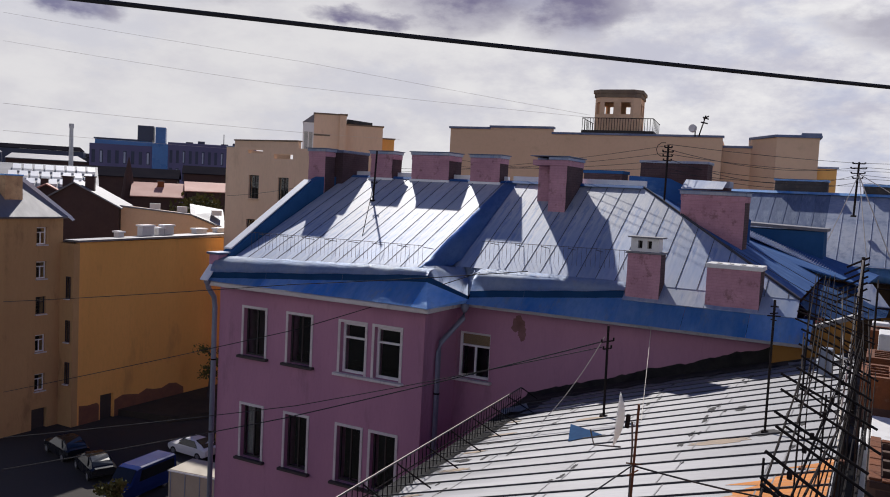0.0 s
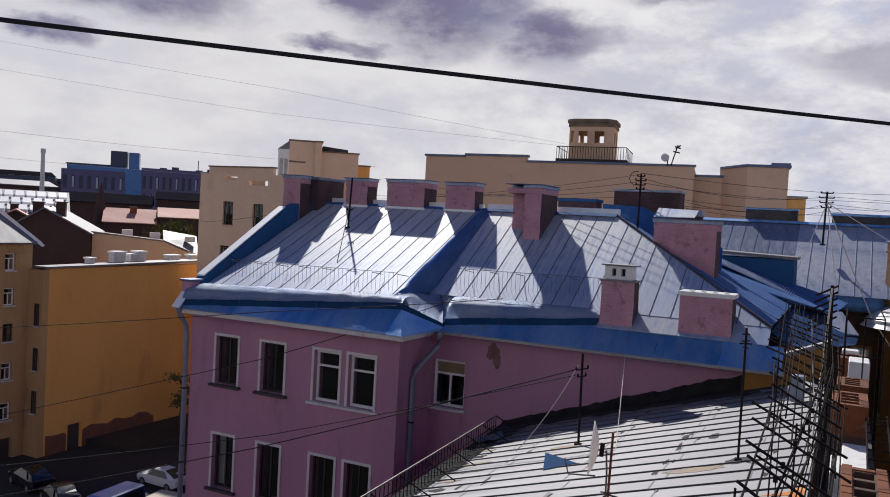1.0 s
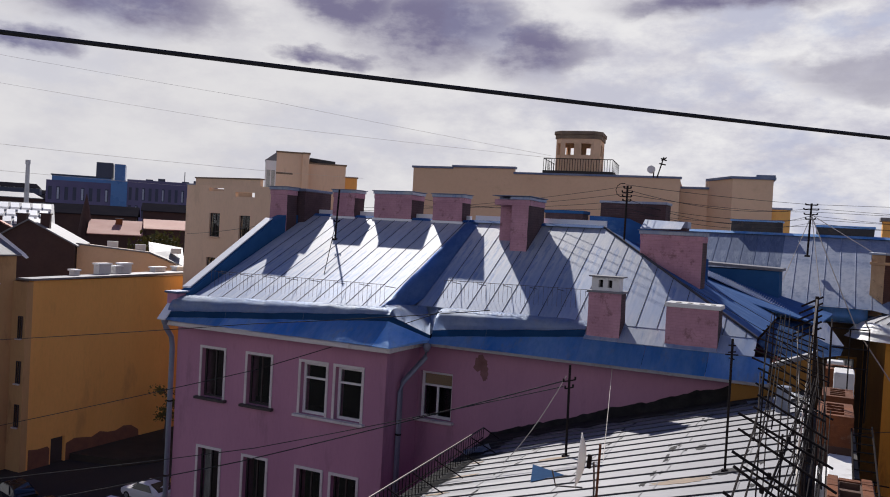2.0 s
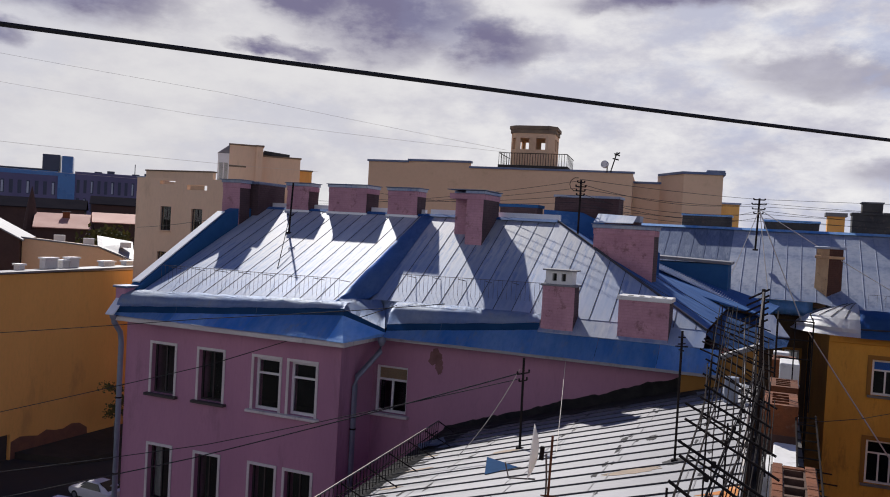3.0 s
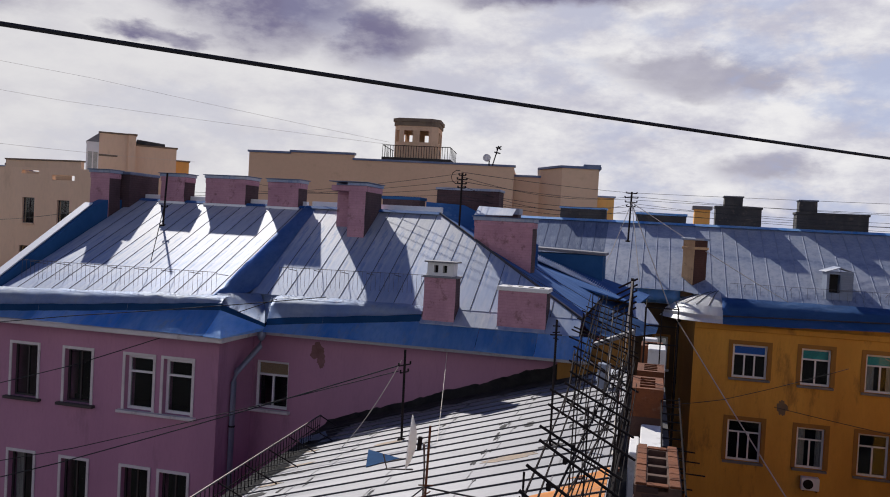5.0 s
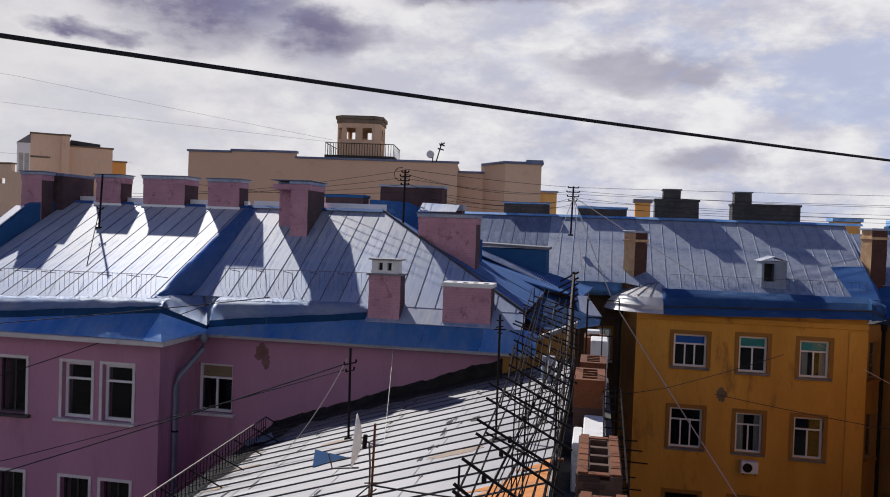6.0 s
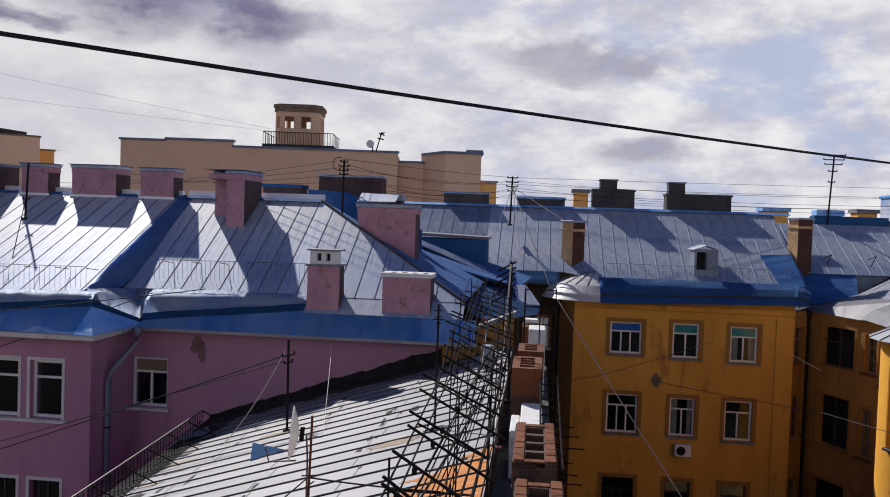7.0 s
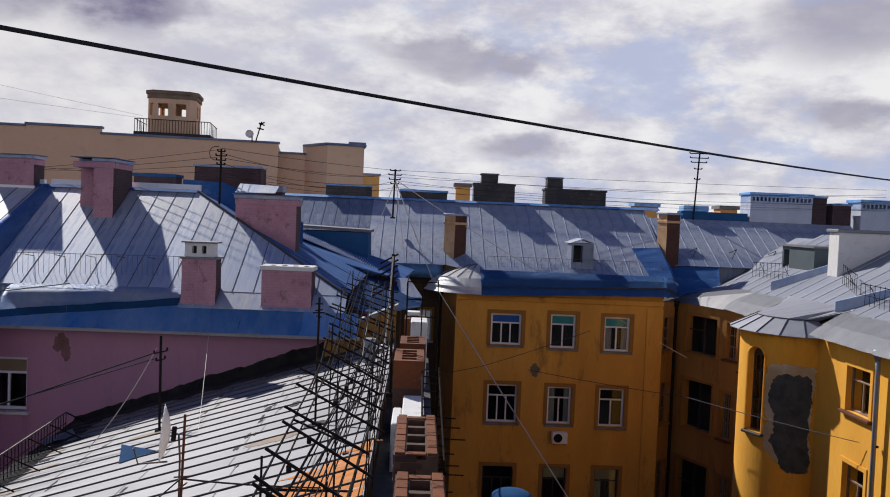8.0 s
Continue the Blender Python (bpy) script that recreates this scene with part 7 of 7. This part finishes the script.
# poles with cross arms
def pole(name, foot, top, arms, label, r=0.03, mat=None, cat="pole", insul=True):
    t = thing(name, foot, label, cat)
    f, e = Vector(foot), Vector(top)
    part("post", tube(bmesh.new(), [f, e], r, 8), mat or M_RUST, t)
    for s, w_, ang in arms:
        c = f.lerp(e, s)
        d = Vector((math.cos(radians(ang)), math.sin(radians(ang)), 0)) * w_ / 2
        ar = part("cross_arm", bars([(c - d, c + d)], r * 0.6, 5), mat or M_RUST, t)
        if insul:
            for q in (-1, 1):
                part("insulator", tube(bmesh.new(), [c + d * q, c + d * q + Vector((0, 0, 0.07))], r * 0.75, 6), M_IRON, ar)
    part("foot_plate", boxes((f.x - 2.6 * r, f.x + 2.6 * r, f.y - 2.6 * r, f.y + 2.6 * r, f.z - 0.05, f.z + 0.03)), mat or M_RUST, t)
    return t


pole("roof_mast", (-2.63, 10.4, RN(-2.63)), (-2.6, 10.42, 15.87), [(0.42, 0.3, 80), (0.5, 0.2, 20)], "rusty brown roof mast on pale sheet", 0.017, insul=False)
pole("line_pole", (-5.38, 18.3, RN(-5.38)), (-5.4, 18.3, 15.6), [(0.83, 0.45, 70), (0.75, 0.3, 70)], "thin dark line pole with a cross arm", 0.03, M_IRON)
pole("line_pole", (-1.5, 14.9, RN(-1.5)), (-1.5, 14.9, 16.95), [(0.9, 0.2, 60), (0.85, 0.15, 130), (0.95, 0.13, 10), (0.88, 0.22, 20)], "dark iron line pole above the near roof", 0.021, M_IRON, insul=False)
pole("antenna_pole", (-17.31, 26.14, 18.08), (-17.32, 26.29, 20.0), [(0.35, 0.2, 10)], "iron antenna pole on the blue roof", 0.035, M_IRON)
solo("guy_wire", bars([((-17.31, 26.24, 19.02), (-15.96, 23.53, 16.87))], 0.015, 5), M_IRON, "dark stay of an antenna pole", "wire", "stays")
p1 = pole("line_pole", (-6.6, 28.0, 18.4), (-6.58, 28.0, 20.52), [(0.96, 0.24, 20), (0.89, 0.34, 20), (0.82, 0.3, 20), (0.75, 0.26, 20)], "iron line pole thick with insulators", 0.036, M_IRON)
part("ring", tube(bmesh.new(), [(-6.72 + 0.24 * math.cos(a / 10 * math.pi * 2), 27.9, 20.36 + 0.24 * math.sin(a / 10 * math.pi * 2)) for a in range(2, 9)], 0.014, 5), M_IRON, p1)
pole("line_pole", (-1.1, 40.5, 18.4), (-1.05, 40.5, 20.8), [(0.97, 0.5, 10), (0.88, 0.62, 10), (0.79, 0.55, 10), (0.7, 0.4, 10)], "iron line pole with three cross arms", 0.045, M_IRON)
cp = pole("line_pole", (-0.18, 15.9, 15.0), (-0.22, 15.9, 17.75), [], "dark post with a comb of slanting arms", 0.03, M_IRON)
for k in range(6):
    part("cross_arm", bars([((-0.62 + 0.03 * k, 15.9, 16.9 + 0.13 * k), (-0.12, 15.88, 17.2 + 0.11 * k))], 0.018, 5), M_IRON, cp)
pole("tv_antenna", (15.2, 44.0, 18.6), (15.4, 44.0, 22.6), [(0.99, 1.1, 0), (0.93, 1.0, 0), (0.87, 0.85, 0), (0.78, 0.4, 0), (0.64, 0.3, 0)], "tall television antenna with short bars", 0.045, M_IRON, "antenna")
sd = thing("satellite_dish", (-8.6, 58.2, 23.4), "small pale dish and antenna on the parapet", "satellite dish")
part("reflector", tube(bmesh.new(), [(-11.95, 57.8, 23.82), (-12.0, 57.6, 23.86)], 0.27, 16), M_WHITEWASH, sd)
part("post", bars([((-11.85, 58.0, 23.3), (-11.85, 58.0, 23.8)), ((-11.6, 58.0, 23.3), (-11.2, 58.0, 24.75))], 0.045, 6), M_IRON, sd)
part("bar", bars([((-11.5, 58, 24.3), (-11.05, 58, 24.2)), ((-11.4, 58, 24.65), (-11.0, 58, 24.5)), ((-11.35, 58, 24.5), (-11.0, 58, 24.72))], 0.05, 5), M_IRON, sd)

# ---- tube rack over the ridge of the near roof ----
rack = thing("tube_rack", (-0.3, 6, RN(-0.3)), "tilted rack of dark scaffold tubes and rods above the roof edge", "scaffold")
rnd = random.Random(5)
RACK_Z = lambda x: 17.44 - 0.58 * (x + 0.4)
# distance and outer end of each cross tube
RACK = [(3.28, -0.33), (3.36, -0.34), (3.75, -0.37), (4.25, -0.38), (4.56, -0.42), (5.16, -0.45), (5.66, -0.5), (5.95, -0.43), (6.4, -0.44), (6.95, -0.5), (7.4, -0.5), (7.95, -0.56), (8.6, -0.67), (9.3, -0.71), (9.65, -0.72), (10.55, -0.76), (11.1, -0.72), (11.65, -0.8), (12.4, -0.8), (13.3, -0.78)]
RAIL_X = lambda y: -0.27 + 0.042 * (y - 3.6)
for k, (y, x) in enumerate(RACK):
    xe = 0.14 - 0.015 * y + rnd.uniform(-0.03, 0.06)
    ct = part("cross_tube", bars([((x, y, 17.44 + rnd.uniform(-0.008, 0.008)), (xe, y + rnd.uniform(-0.04, 0.04), RACK_Z(xe) + rnd.uniform(-0.015, 0.015)))], 0.0068 + 0.0003 * y), M_IRON, rack)
    if y < 7:
        xr = min(RAIL_X(y), -0.08)
        part("clamp", boxes((xr - 0.011, xr + 0.011, y - 0.012, y + 0.012, RACK_Z(xr) - 0.024, RACK_Z(xr) + 0.011), bevel=0.004), M_IRON, ct)
# long tubes under the cross tubes, bent where two lengths meet
for pts, r, m in (([(-0.325, 2.9), (-0.375, 5.3), (-0.4, 6.0), (-0.5, 7.4)], 0.0055, M_IRON), ([(-0.275, 2.9), (-0.325, 5.3), (-0.33, 6.0), (-0.6, 12.6)], 0.005, M_IRON), ([(-0.235, 2.9), (-0.085, 6.0), (-0.075, 9.6)], 0.006, M_IRON), ([(-0.14, 6.3), (-0.4, 12.4)], 0.0038, M_STEEL), ([(-0.02, 3.2), (0.03, 6.6), (-0.06, 12.4)], 0.007, M_IRON)):
    part("long_tube", tube(bmesh.new(), [(x, y, RACK_Z(x) - 0.026) for x, y in pts], r, 8), m, rack)
for k in range(13):
    xa, xb = -0.27 + 0.024 * k + rnd.uniform(-0.012, 0.012), -0.16 + 0.017 * k + rnd.uniform(-0.02, 0.02)
    part("thin_rod", tube(bmesh.new(), [(xa, 2.9 + 0.15 * (k % 3), RACK_Z(xa) - 0.06), (xb, 7.6 + 0.4 * (k % 4), RACK_Z(xb) + 0.016)], 0.0036, 5), M_IRON, rack)
for k in range(10):
    xa, xb = -0.36 + 0.04 * k + rnd.uniform(-0.02, 0.02), -0.72 + 0.062 * k + rnd.uniform(-0.03, 0.03)
    part("thin_rod", tube(bmesh.new(), [(xa, 5.2 + 0.3 * (k % 3), RACK_Z(xa) - 0.05), (xb, 12.2 + 0.5 * (k % 4), RACK_Z(xb) + 0.02)], 0.0055, 5), M_IRON, rack)
for k, (x, y, top) in enumerate(((-0.36, 3.62, 0.03), (-0.1, 3.8, 0.02), (-0.21, 5.35, 0.07), (-0.02, 5.6, 0.1), (-0.47, 7.4, 0.03), (-0.1, 7.5, 0.06), (-0.62, 9.7, 0.03), (-0.16, 9.8, 0.04), (-0.7, 12.3, 0.03), (-0.2, 12.5, 0.04))):
    up = part("upright", bars([((x - 0.02, y + 0.05, RN(x)), (x, y, RACK_Z(x) + top))], 0.0042 + 0.0003 * y), M_IRON, rack)
    part("foot_plate", boxes((x - 0.06, x + 0.03, y, y + 0.1, RN(x) - 0.03, RN(x) + 0.015)), M_RUST, up)
for k in range(8):
    y = 3.4 + 1.1 * k
    part("brace", bars([((-0.33 - 0.03 * k, y, RACK_Z(-0.33) - 0.02), (-0.05, y + rnd.uniform(0.7, 1.3), RACK_Z(-0.05) - 0.3))], 0.007, 5), M_IRON, rack)
# fire-wall ladders and stack grates
part("white_block", boxes((0.1, 0.46, 12.9, 14.5, 14.3, 15.3), bevel=0.02), M_WHITEWASH, near)
part("white_block", boxes((-0.06, 0.09, 12.8, 13.9, 14.3, 15.22), bevel=0.02), M_WHITEWASH, near)
part("white_block", boxes((0.0, 0.38, 22.4, 22.85, 14.3, 15.85), bevel=0.02), M_WHITEWASH, near)
part("white_block", boxes((0.15, 0.55, 19.2, 20.1, 14.4, 16.0), bevel=0.02), M_WHITEWASH, near)
lad = part("ladder", bars([((0.42, 10.5, 15.2), (0.42, 14.8, 15.75))], 0.015), M_IRON, near)
part("stile", bars([((0.72, 10.5, 15.2), (0.72, 14.8, 15.75))], 0.015), M_IRON, lad)
for k in range(12):
    y = 10.6 + 0.37 * k
    part("rung", bars([((0.42, y, 15.2 + (y - 10.5) * 0.128), (0.72, y, 15.2 + (y - 10.5) * 0.128))], 0.012, 5), M_IRON, lad)

# ---- cables ----
def cable(pts, r, label, sag=0.0, mat=None, group="cables"):
    out = []
    for a, b in zip(pts, pts[1:]):
        a, b = Vector(a), Vector(b)
        for i in range(13):
            s = i / 13
            q = a.lerp(b, s)
            q.z -= sag * 4 * s * (1 - s)
            out.append(q)
    out.append(Vector(pts[-1]))
    return solo("cable", tube(bmesh.new(), out, r, 6), mat or M_CABLE, label, "cable", group)


M_CABLE = surface("black cable sheath", (0.012, 0.012, 0.016), (0.02, 0.02, 0.025), 0.6, big=3, fine=20, amount=0.4, bump=0)
M_PALEWIRE = surface("pale wire", (0.68, 0.62, 0.54), (0.55, 0.5, 0.43), 0.6, big=3, fine=20, amount=0.4, bump=0)
cable([(-5.2, 1.97, 19.505), (10.5, 16.07, 19.54)], 0.0148, "thick black cable slung across the view", 0.117)
for pts, r in (([(-30.49, 19.8, 13.3), (-15.85, 19.8, 15.44), (-9.14, 22.3, 16.3)], 0.014), ([(-30.42, 19.8, 9.65), (-15.78, 19.8, 14.02), (-10.73, 22.3, 16.12)], 0.014),
               ([(-26.08, 17.0, 9.31), (-14.24, 18.0, 12.25), (-5.53, 18.3, 15.08)], 0.012), ([(-26.06, 17.0, 8.19), (-14.72, 18.0, 11.79), (-5.51, 18.3, 15.22)], 0.016)):
    cable(pts, r, "dark cable slung between the houses", 0.03, M_CABLE)
for pts in ([(-62.07, 40.0, 30.97), (-39.78, 50.0, 28.0), (-19.19, 57.0, 24.69)], [(-62.02, 40.0, 28.76), (-41.93, 50.0, 26.31), (-19.18, 57.0, 24.53)], [(-46.44, 30.0, 22.52), (-38.18, 40.0, 22.18), (-32.24, 52.0, 22.35)], [(-46.41, 30.0, 20.91), (-49.08, 51.5, 21.34)]):
    cable(pts, 0.009, "thin grey cable against the sky", 0.05, M_PALEWIRE, "thin cables")
for k in range(7):
    z1, z2, z3 = 20.55 - 0.16 * k, 20.75 - 0.17 * k, (21.0, 20.75, 20.6, 20.4, 20.2, 20.0, 19.85)[k]
    cable([(-6.62, 28.0 + 0.06 * k, z1), (-1.05, 40.5, z2), (25.9, 44.0, z3)], 0.0095, "dark line wire between roof poles", (0.06, 0.4, 0.16, 0.62, 0.25, 0.46, 0.1)[k], group="line wires")
for k in range(4):
    cable([(-20.15 + 1.5 * k, 30.0, 19.25 + 0.22 * k), (-6.62, 28.0, 20.5 - 0.25 * k)], 0.0075, "dark line wire over the ridge", 0.22, group="line wires")
cable([(-47.49, 50.0, 17.39), (-20.15, 30.0, 19.22)], 0.014, "dark line wire to the beige house", 0.2, group="line wires")
for k, pts in enumerate(([(-1.05, 40.5, 20.3), (1.0, 37.3, 15.5)], [(1.0, 37.3, 15.5), (6.23, 30.0, 8.18), (8.0, 28.0, 5.0)], [(-1.05, 40.5, 20.3), (4.6, 37.6, 16.85), (12.6, 36.2, 12.6)], [(-1.05, 40.5, 20.2), (-2.2, 38.2, 16.6)], [(-1.0, 40.5, 20.2), (-0.4, 38.0, 16.6)])):
    cable(pts, 0.026 if k < 2 else 0.018, "pale slack stay wire", 0.04, M_PALEWIRE, "stays")
for pts in ([(7.44, 33.0, 14.1), (3.07, 33.0, 12.48), (-0.34, 30.0, 12.43)], [(4.94, 33.0, 12.39), (10.9, 31.0, 11.91), (14.05, 24.4, 12.1)]):
    cable(pts, 0.013, "dark cable across the yard", 0.04)
cable([(-5.45, 18.2, 15.35), (-6.96, 18.38, 13.0)], 0.01, "pale cable hanging from the pole", 0.16, M_PALEWIRE)
cable([(-5.45, 22.6, 14.95), (-4.22, 17.2, 13.82)], 0.008, "pale cable from eaves to roof", 0.1, M_PALEWIRE)
cable([(-2.62, 10.4, 15.05), (-0.9, 10.8, 14.85)], 0.012, "dark stay of the roof mast", 0.02)
cable([(-2.63, 10.4, 15.05), (-3.9, 9.4, 13.95)], 0.01, "dark stay of the roof mast", 0.0)
cable([(-0.22, 15.85, 17.7), (-0.3, 15.8, 16.2), (-0.35, 14.9, 15.2), (-0.3, 13.0, 15.1)], 0.016, "pale cable down the comb post", 0.05, M_PALEWIRE)
# flaked render on the pink wall
def flaked(house, cx, y, cz, w, h, seed, mat):
    """A ragged spot of fallen render on a wall that faces the yard."""
    r = random.Random(seed)
    pts = []
    for k in range(26):
        a = 2 * math.pi * k / 26
        q = 0.62 + 0.38 * r.random()
        pts.append((cx + math.cos(a) * w / 2 * q, y - 0.004, cz + math.sin(a) * h / 2 * q))
    return part("flaked_patch", solid(pts, (0, 0.003, 0)), mat, house)


M_BAREPINK = surface("bare plaster with pink remains", (0.26, 0.13, 0.14), (0.18, 0.09, 0.085), 0.95, big=3, fine=16, amount=0.9, bump=0.4)
flaked(pink, -9.75, 23.3, 14.5, 0.62, 0.62, 4, M_BAREPINK)
flaked(ochre, 5.75, YF, 11.75, 0.5, 0.75, 6, M_FLAKED)
flaked(pink, -9.62, 23.298, 14.2, 0.34, 0.5, 9, M_BAREPINK)
# far end of the near roof: low parapet with a pale coping
ep = part("end_parapet", solid([(-2.3, 22.9, 14.35), (-0.3, 22.9, 14.9), (-0.3, 22.9, 15.85), (-2.3, 22.9, 15.0)], (0, 0.3, 0)), M_YELLOWB, near)
part("coping", solid([(-2.35, 22.85, 15.0), (-0.25, 22.85, 15.88), (-0.25, 22.85, 16.0), (-2.35, 22.85, 15.1)], (0, 0.42, 0)), M_SILVER, ep)
part("roof_tank", tube(bmesh.new(), [(-0.85, 20.0, 14.85), (-0.85, 20.0, 15.45)], 0.16, 12), M_PIPE, near)
# roof pieces between the pink and the ochre house
link = thing("link_roof", (-2, 34, 0), "blue and grey sheet roofs joining two houses", "roof")
part("slope", solid([(-4.75, 30.6, 17.2), (-0.35, 33.0, 15.9), (0.1, 36.5, 16.1), (-5.0, 35.0, 17.7)], (0, 0, -0.05)), M_DEEPBLUE, link)
rib = part("ribbed_strip", solid([(-4.62, 32.9, 17.5), (-0.62, 33.3, 15.93), (-0.55, 34.5, 15.98), (-4.7, 34.2, 17.62)], (0, 0, 0.03)), M_ZINC, link)
for k in range(46):
    s = (k + 0.5) / 46
    a_, b_ = Vector((-4.62, 32.9, 17.55)).lerp(Vector((-0.62, 33.3, 15.98)), s), Vector((-4.7, 34.2, 17.67)).lerp(Vector((-0.55, 34.5, 16.03)), s)
    part("rib", bars([(a_, b_)], 0.018, 4), M_ZINC, rib)
sk = part("skylight_box", solid([(-4.94, 35.0, 17.7), (-1.93, 35.0, 17.72), (-1.9, 35.0, 16.3), (-2.2, 35.0, 16.3)], (0, 2.2, 0)), M_BLUEPAINT, link)
part("cover", solid([(-5.05, 34.9, 17.82), (-1.82, 34.9, 17.72), (-1.82, 34.9, 17.84), (-5.05, 34.9, 17.94)], (0, 2.5, 0)), M_SILVER, sk)
part("support_wall", boxes((-5.0, -0.4, 33.3, 36.9, 0, 15.6)), M_SHADEWALL, link)
skirt = [(23.7, -1.7, 15.95), (25.0, -1.5, 15.52), (27.0, -0.85, 15.26), (28.5, -0.4, 15.15), (31.0, 0.4, 15.05), (32.2, 0.5, 15.2), (33.2, -0.3, 15.85)]
bm = bmesh.new()
rows_ = [[bm.verts.new((-1.76 + (x + 1.76) * s, y + 0.25 * s * (1 - s), 16.0 + (z - 16.0) * s ** 0.8)) for s in (0, 0.35, 0.7, 1)] for y, x, z in skirt]
for r0, r1 in zip(rows_, rows_[1:]):
    for i in range(3):
        bm.faces.new((r0[i], r0[i + 1], r1[i + 1], r1[i]))
bmesh.ops.solidify(bm, geom=bm.faces[:], thickness=0.03)
part("valley_sheet", bm, M_DEEPBLUE, link, smooth=True)
part("verge_sheet", solid([(-0.66, 33.0, 15.97), (-0.09, 33.0, 15.99), (0.5, 32.0, 15.3), (-0.35, 32.0, 15.33)], (0, 0, -0.03)), M_ZINC, link)
part("upstand", solid([(-2.55, 23.95, 15.72), (-1.9, 24.0, 15.38), (-1.9, 24.0, 15.86), (-2.55, 23.95, 16.1)], (0.05, 0.16, 0)), M_WINGROOF, link)
# iron frame over the fire wall
fr_ = part("cage_frame", bars([((0.05, 18.6, 15.1), (0.05, 18.6, 17.0))], 0.02), M_IRON, near)
for a_, b_ in (((0.75, 18.6, 15.1), (0.75, 18.6, 17.0)), ((0.05, 18.6, 17.0), (0.75, 18.6, 17.0)), ((0.05, 18.6, 16.6), (0.75, 18.6, 16.6)), ((0.05, 18.6, 16.2), (0.75, 18.6, 16.2)), ((0.4, 18.6, 15.1), (0.4, 18.6, 17.0)), ((0.05, 18.6, 17.0), (0.05, 21.0, 17.0)), ((0.75, 18.6, 17.0), (0.75, 21.0, 17.0))):
    part("bar", bars([(a_, b_)], 0.015, 5), M_IRON, fr_)
# eaves rail on the pink roof
for a_, b_, n_ in (((-19.7, 22.05, 16.18), (-12.7, 22.15, 16.22), 44), ((-11.5, 23.95, 16.4), (-6.6, 24.05, 16.46), 33)):
    roof_rail(roof, a_, b_, n_, 0.6, M_STEEL, (0, 0.7, 0.45), (0.97,), 0.62)

# loose sheets on the near roof
M_LOOSE = surface("dented grey sheet", (0.3, 0.33, 0.40), (0.42, 0.44, 0.5), 0.5, metal=0.3, big=1.5, fine=8, amount=0.8, bump=0.2)
for k, (x, y, w_, d_, a) in enumerate(((-8.75, 20.1, 0.75, 0.5, 30), (-8.2, 19.9, 0.5, 0.35, -15), (-1.1, 21.2, 0.8, 0.5, 35), (-1.75, 21.9, 0.6, 0.4, 10))):
    m = turned(x, y, RN(x) + 0.05, a) @ Matrix.Rotation(radians(-16.7), 4, "Y")
    bm = bmesh.new()
    g = [[bm.verts.new((w_ * i / 3, d_ * j / 3, 0.06 * noise.noise((i * 0.7 + k, j * 0.9, k)))) for j in range(4)] for i in range(4)]
    for i in range(3):
        for j in range(3):
            bm.faces.new((g[i][j], g[i + 1][j], g[i + 1][j + 1], g[i][j + 1]))
    bmesh.ops.solidify(bm, geom=bm.faces[:], thickness=0.01)
    t = thing("metal_sheet", m, "small dented loose sheet lying on the roof", "metal sheet", "loose sheets")
    part("sheet", bm, M_LOOSE, t, at=m)
# ledges under the caps of the pink stacks
for x0, x1, y0, y1, z in ((-20.85, -20.0, 26.6, 27.25, 19.94), (-18.72, -17.68, 28.0, 28.75, 19.97), (-16.75, -15.05, 28.0, 29.05, 19.97), (-14.1, -12.85, 28.0, 28.75, 19.92), (-10.93, -9.66, 26.6, 28.3, 19.845), (-5.77, -3.79, 26.8, 27.8, 18.86)):
    part("ledge", boxes((x0 - 0.02, x1 + 0.02, y0 - 0.02, y1 + 0.02, z - 0.2, z - 0.005), bevel=0.015), M_PINKBRICK, pink)
    part("cap_sheet", boxes((x0 - 0.09, x1 + 0.09, y0 - 0.09, y1 + 0.09, z + 0.115, z + 0.14)), M_COPE, pink)
# flue mouths in the cap of the front stack, dark blocks for shaded holes
for k in range(4):
    part("flue_mouth", boxes((-3.92 + 0.31 * k, -3.76 + 0.31 * k, 23.14, 23.5, 16.9, 16.945), bevel=0.015), M_DARK, stC)
# iron brackets sticking out of the fire wall
for k in range(9):
    z = 14.0 - 0.28 * k + 0.04 * (k % 3)
    part("bracket", bars([((0.6, 18.2 + 0.1 * (k % 2), z), (1.25 + 0.12 * (k % 3), 18.2 + 0.1 * (k % 2), z - 0.02))], 0.016, 5), M_IRON, near)
# round flue in the yard, seen by its cover alone
flue = thing("flue_pipe", (1.84, 12.35, 0), "round dark blue flue with a domed cover in the yard", "flue")
part("shaft", tube(bmesh.new(), [(1.84, 12.35, 0), (1.84, 12.35, 14.21)], 0.27, 24), M_PIPE, flue, smooth=True)
part("cover", tube(bmesh.new(), [(1.84, 12.35, 14.212), (1.84, 12.35, 14.3), (1.84, 12.35, 14.34), (1.84, 12.35, 14.36)], [0.31, 0.305, 0.25, 0.1], 24), M_FLAPBLUE, flue, smooth=True)
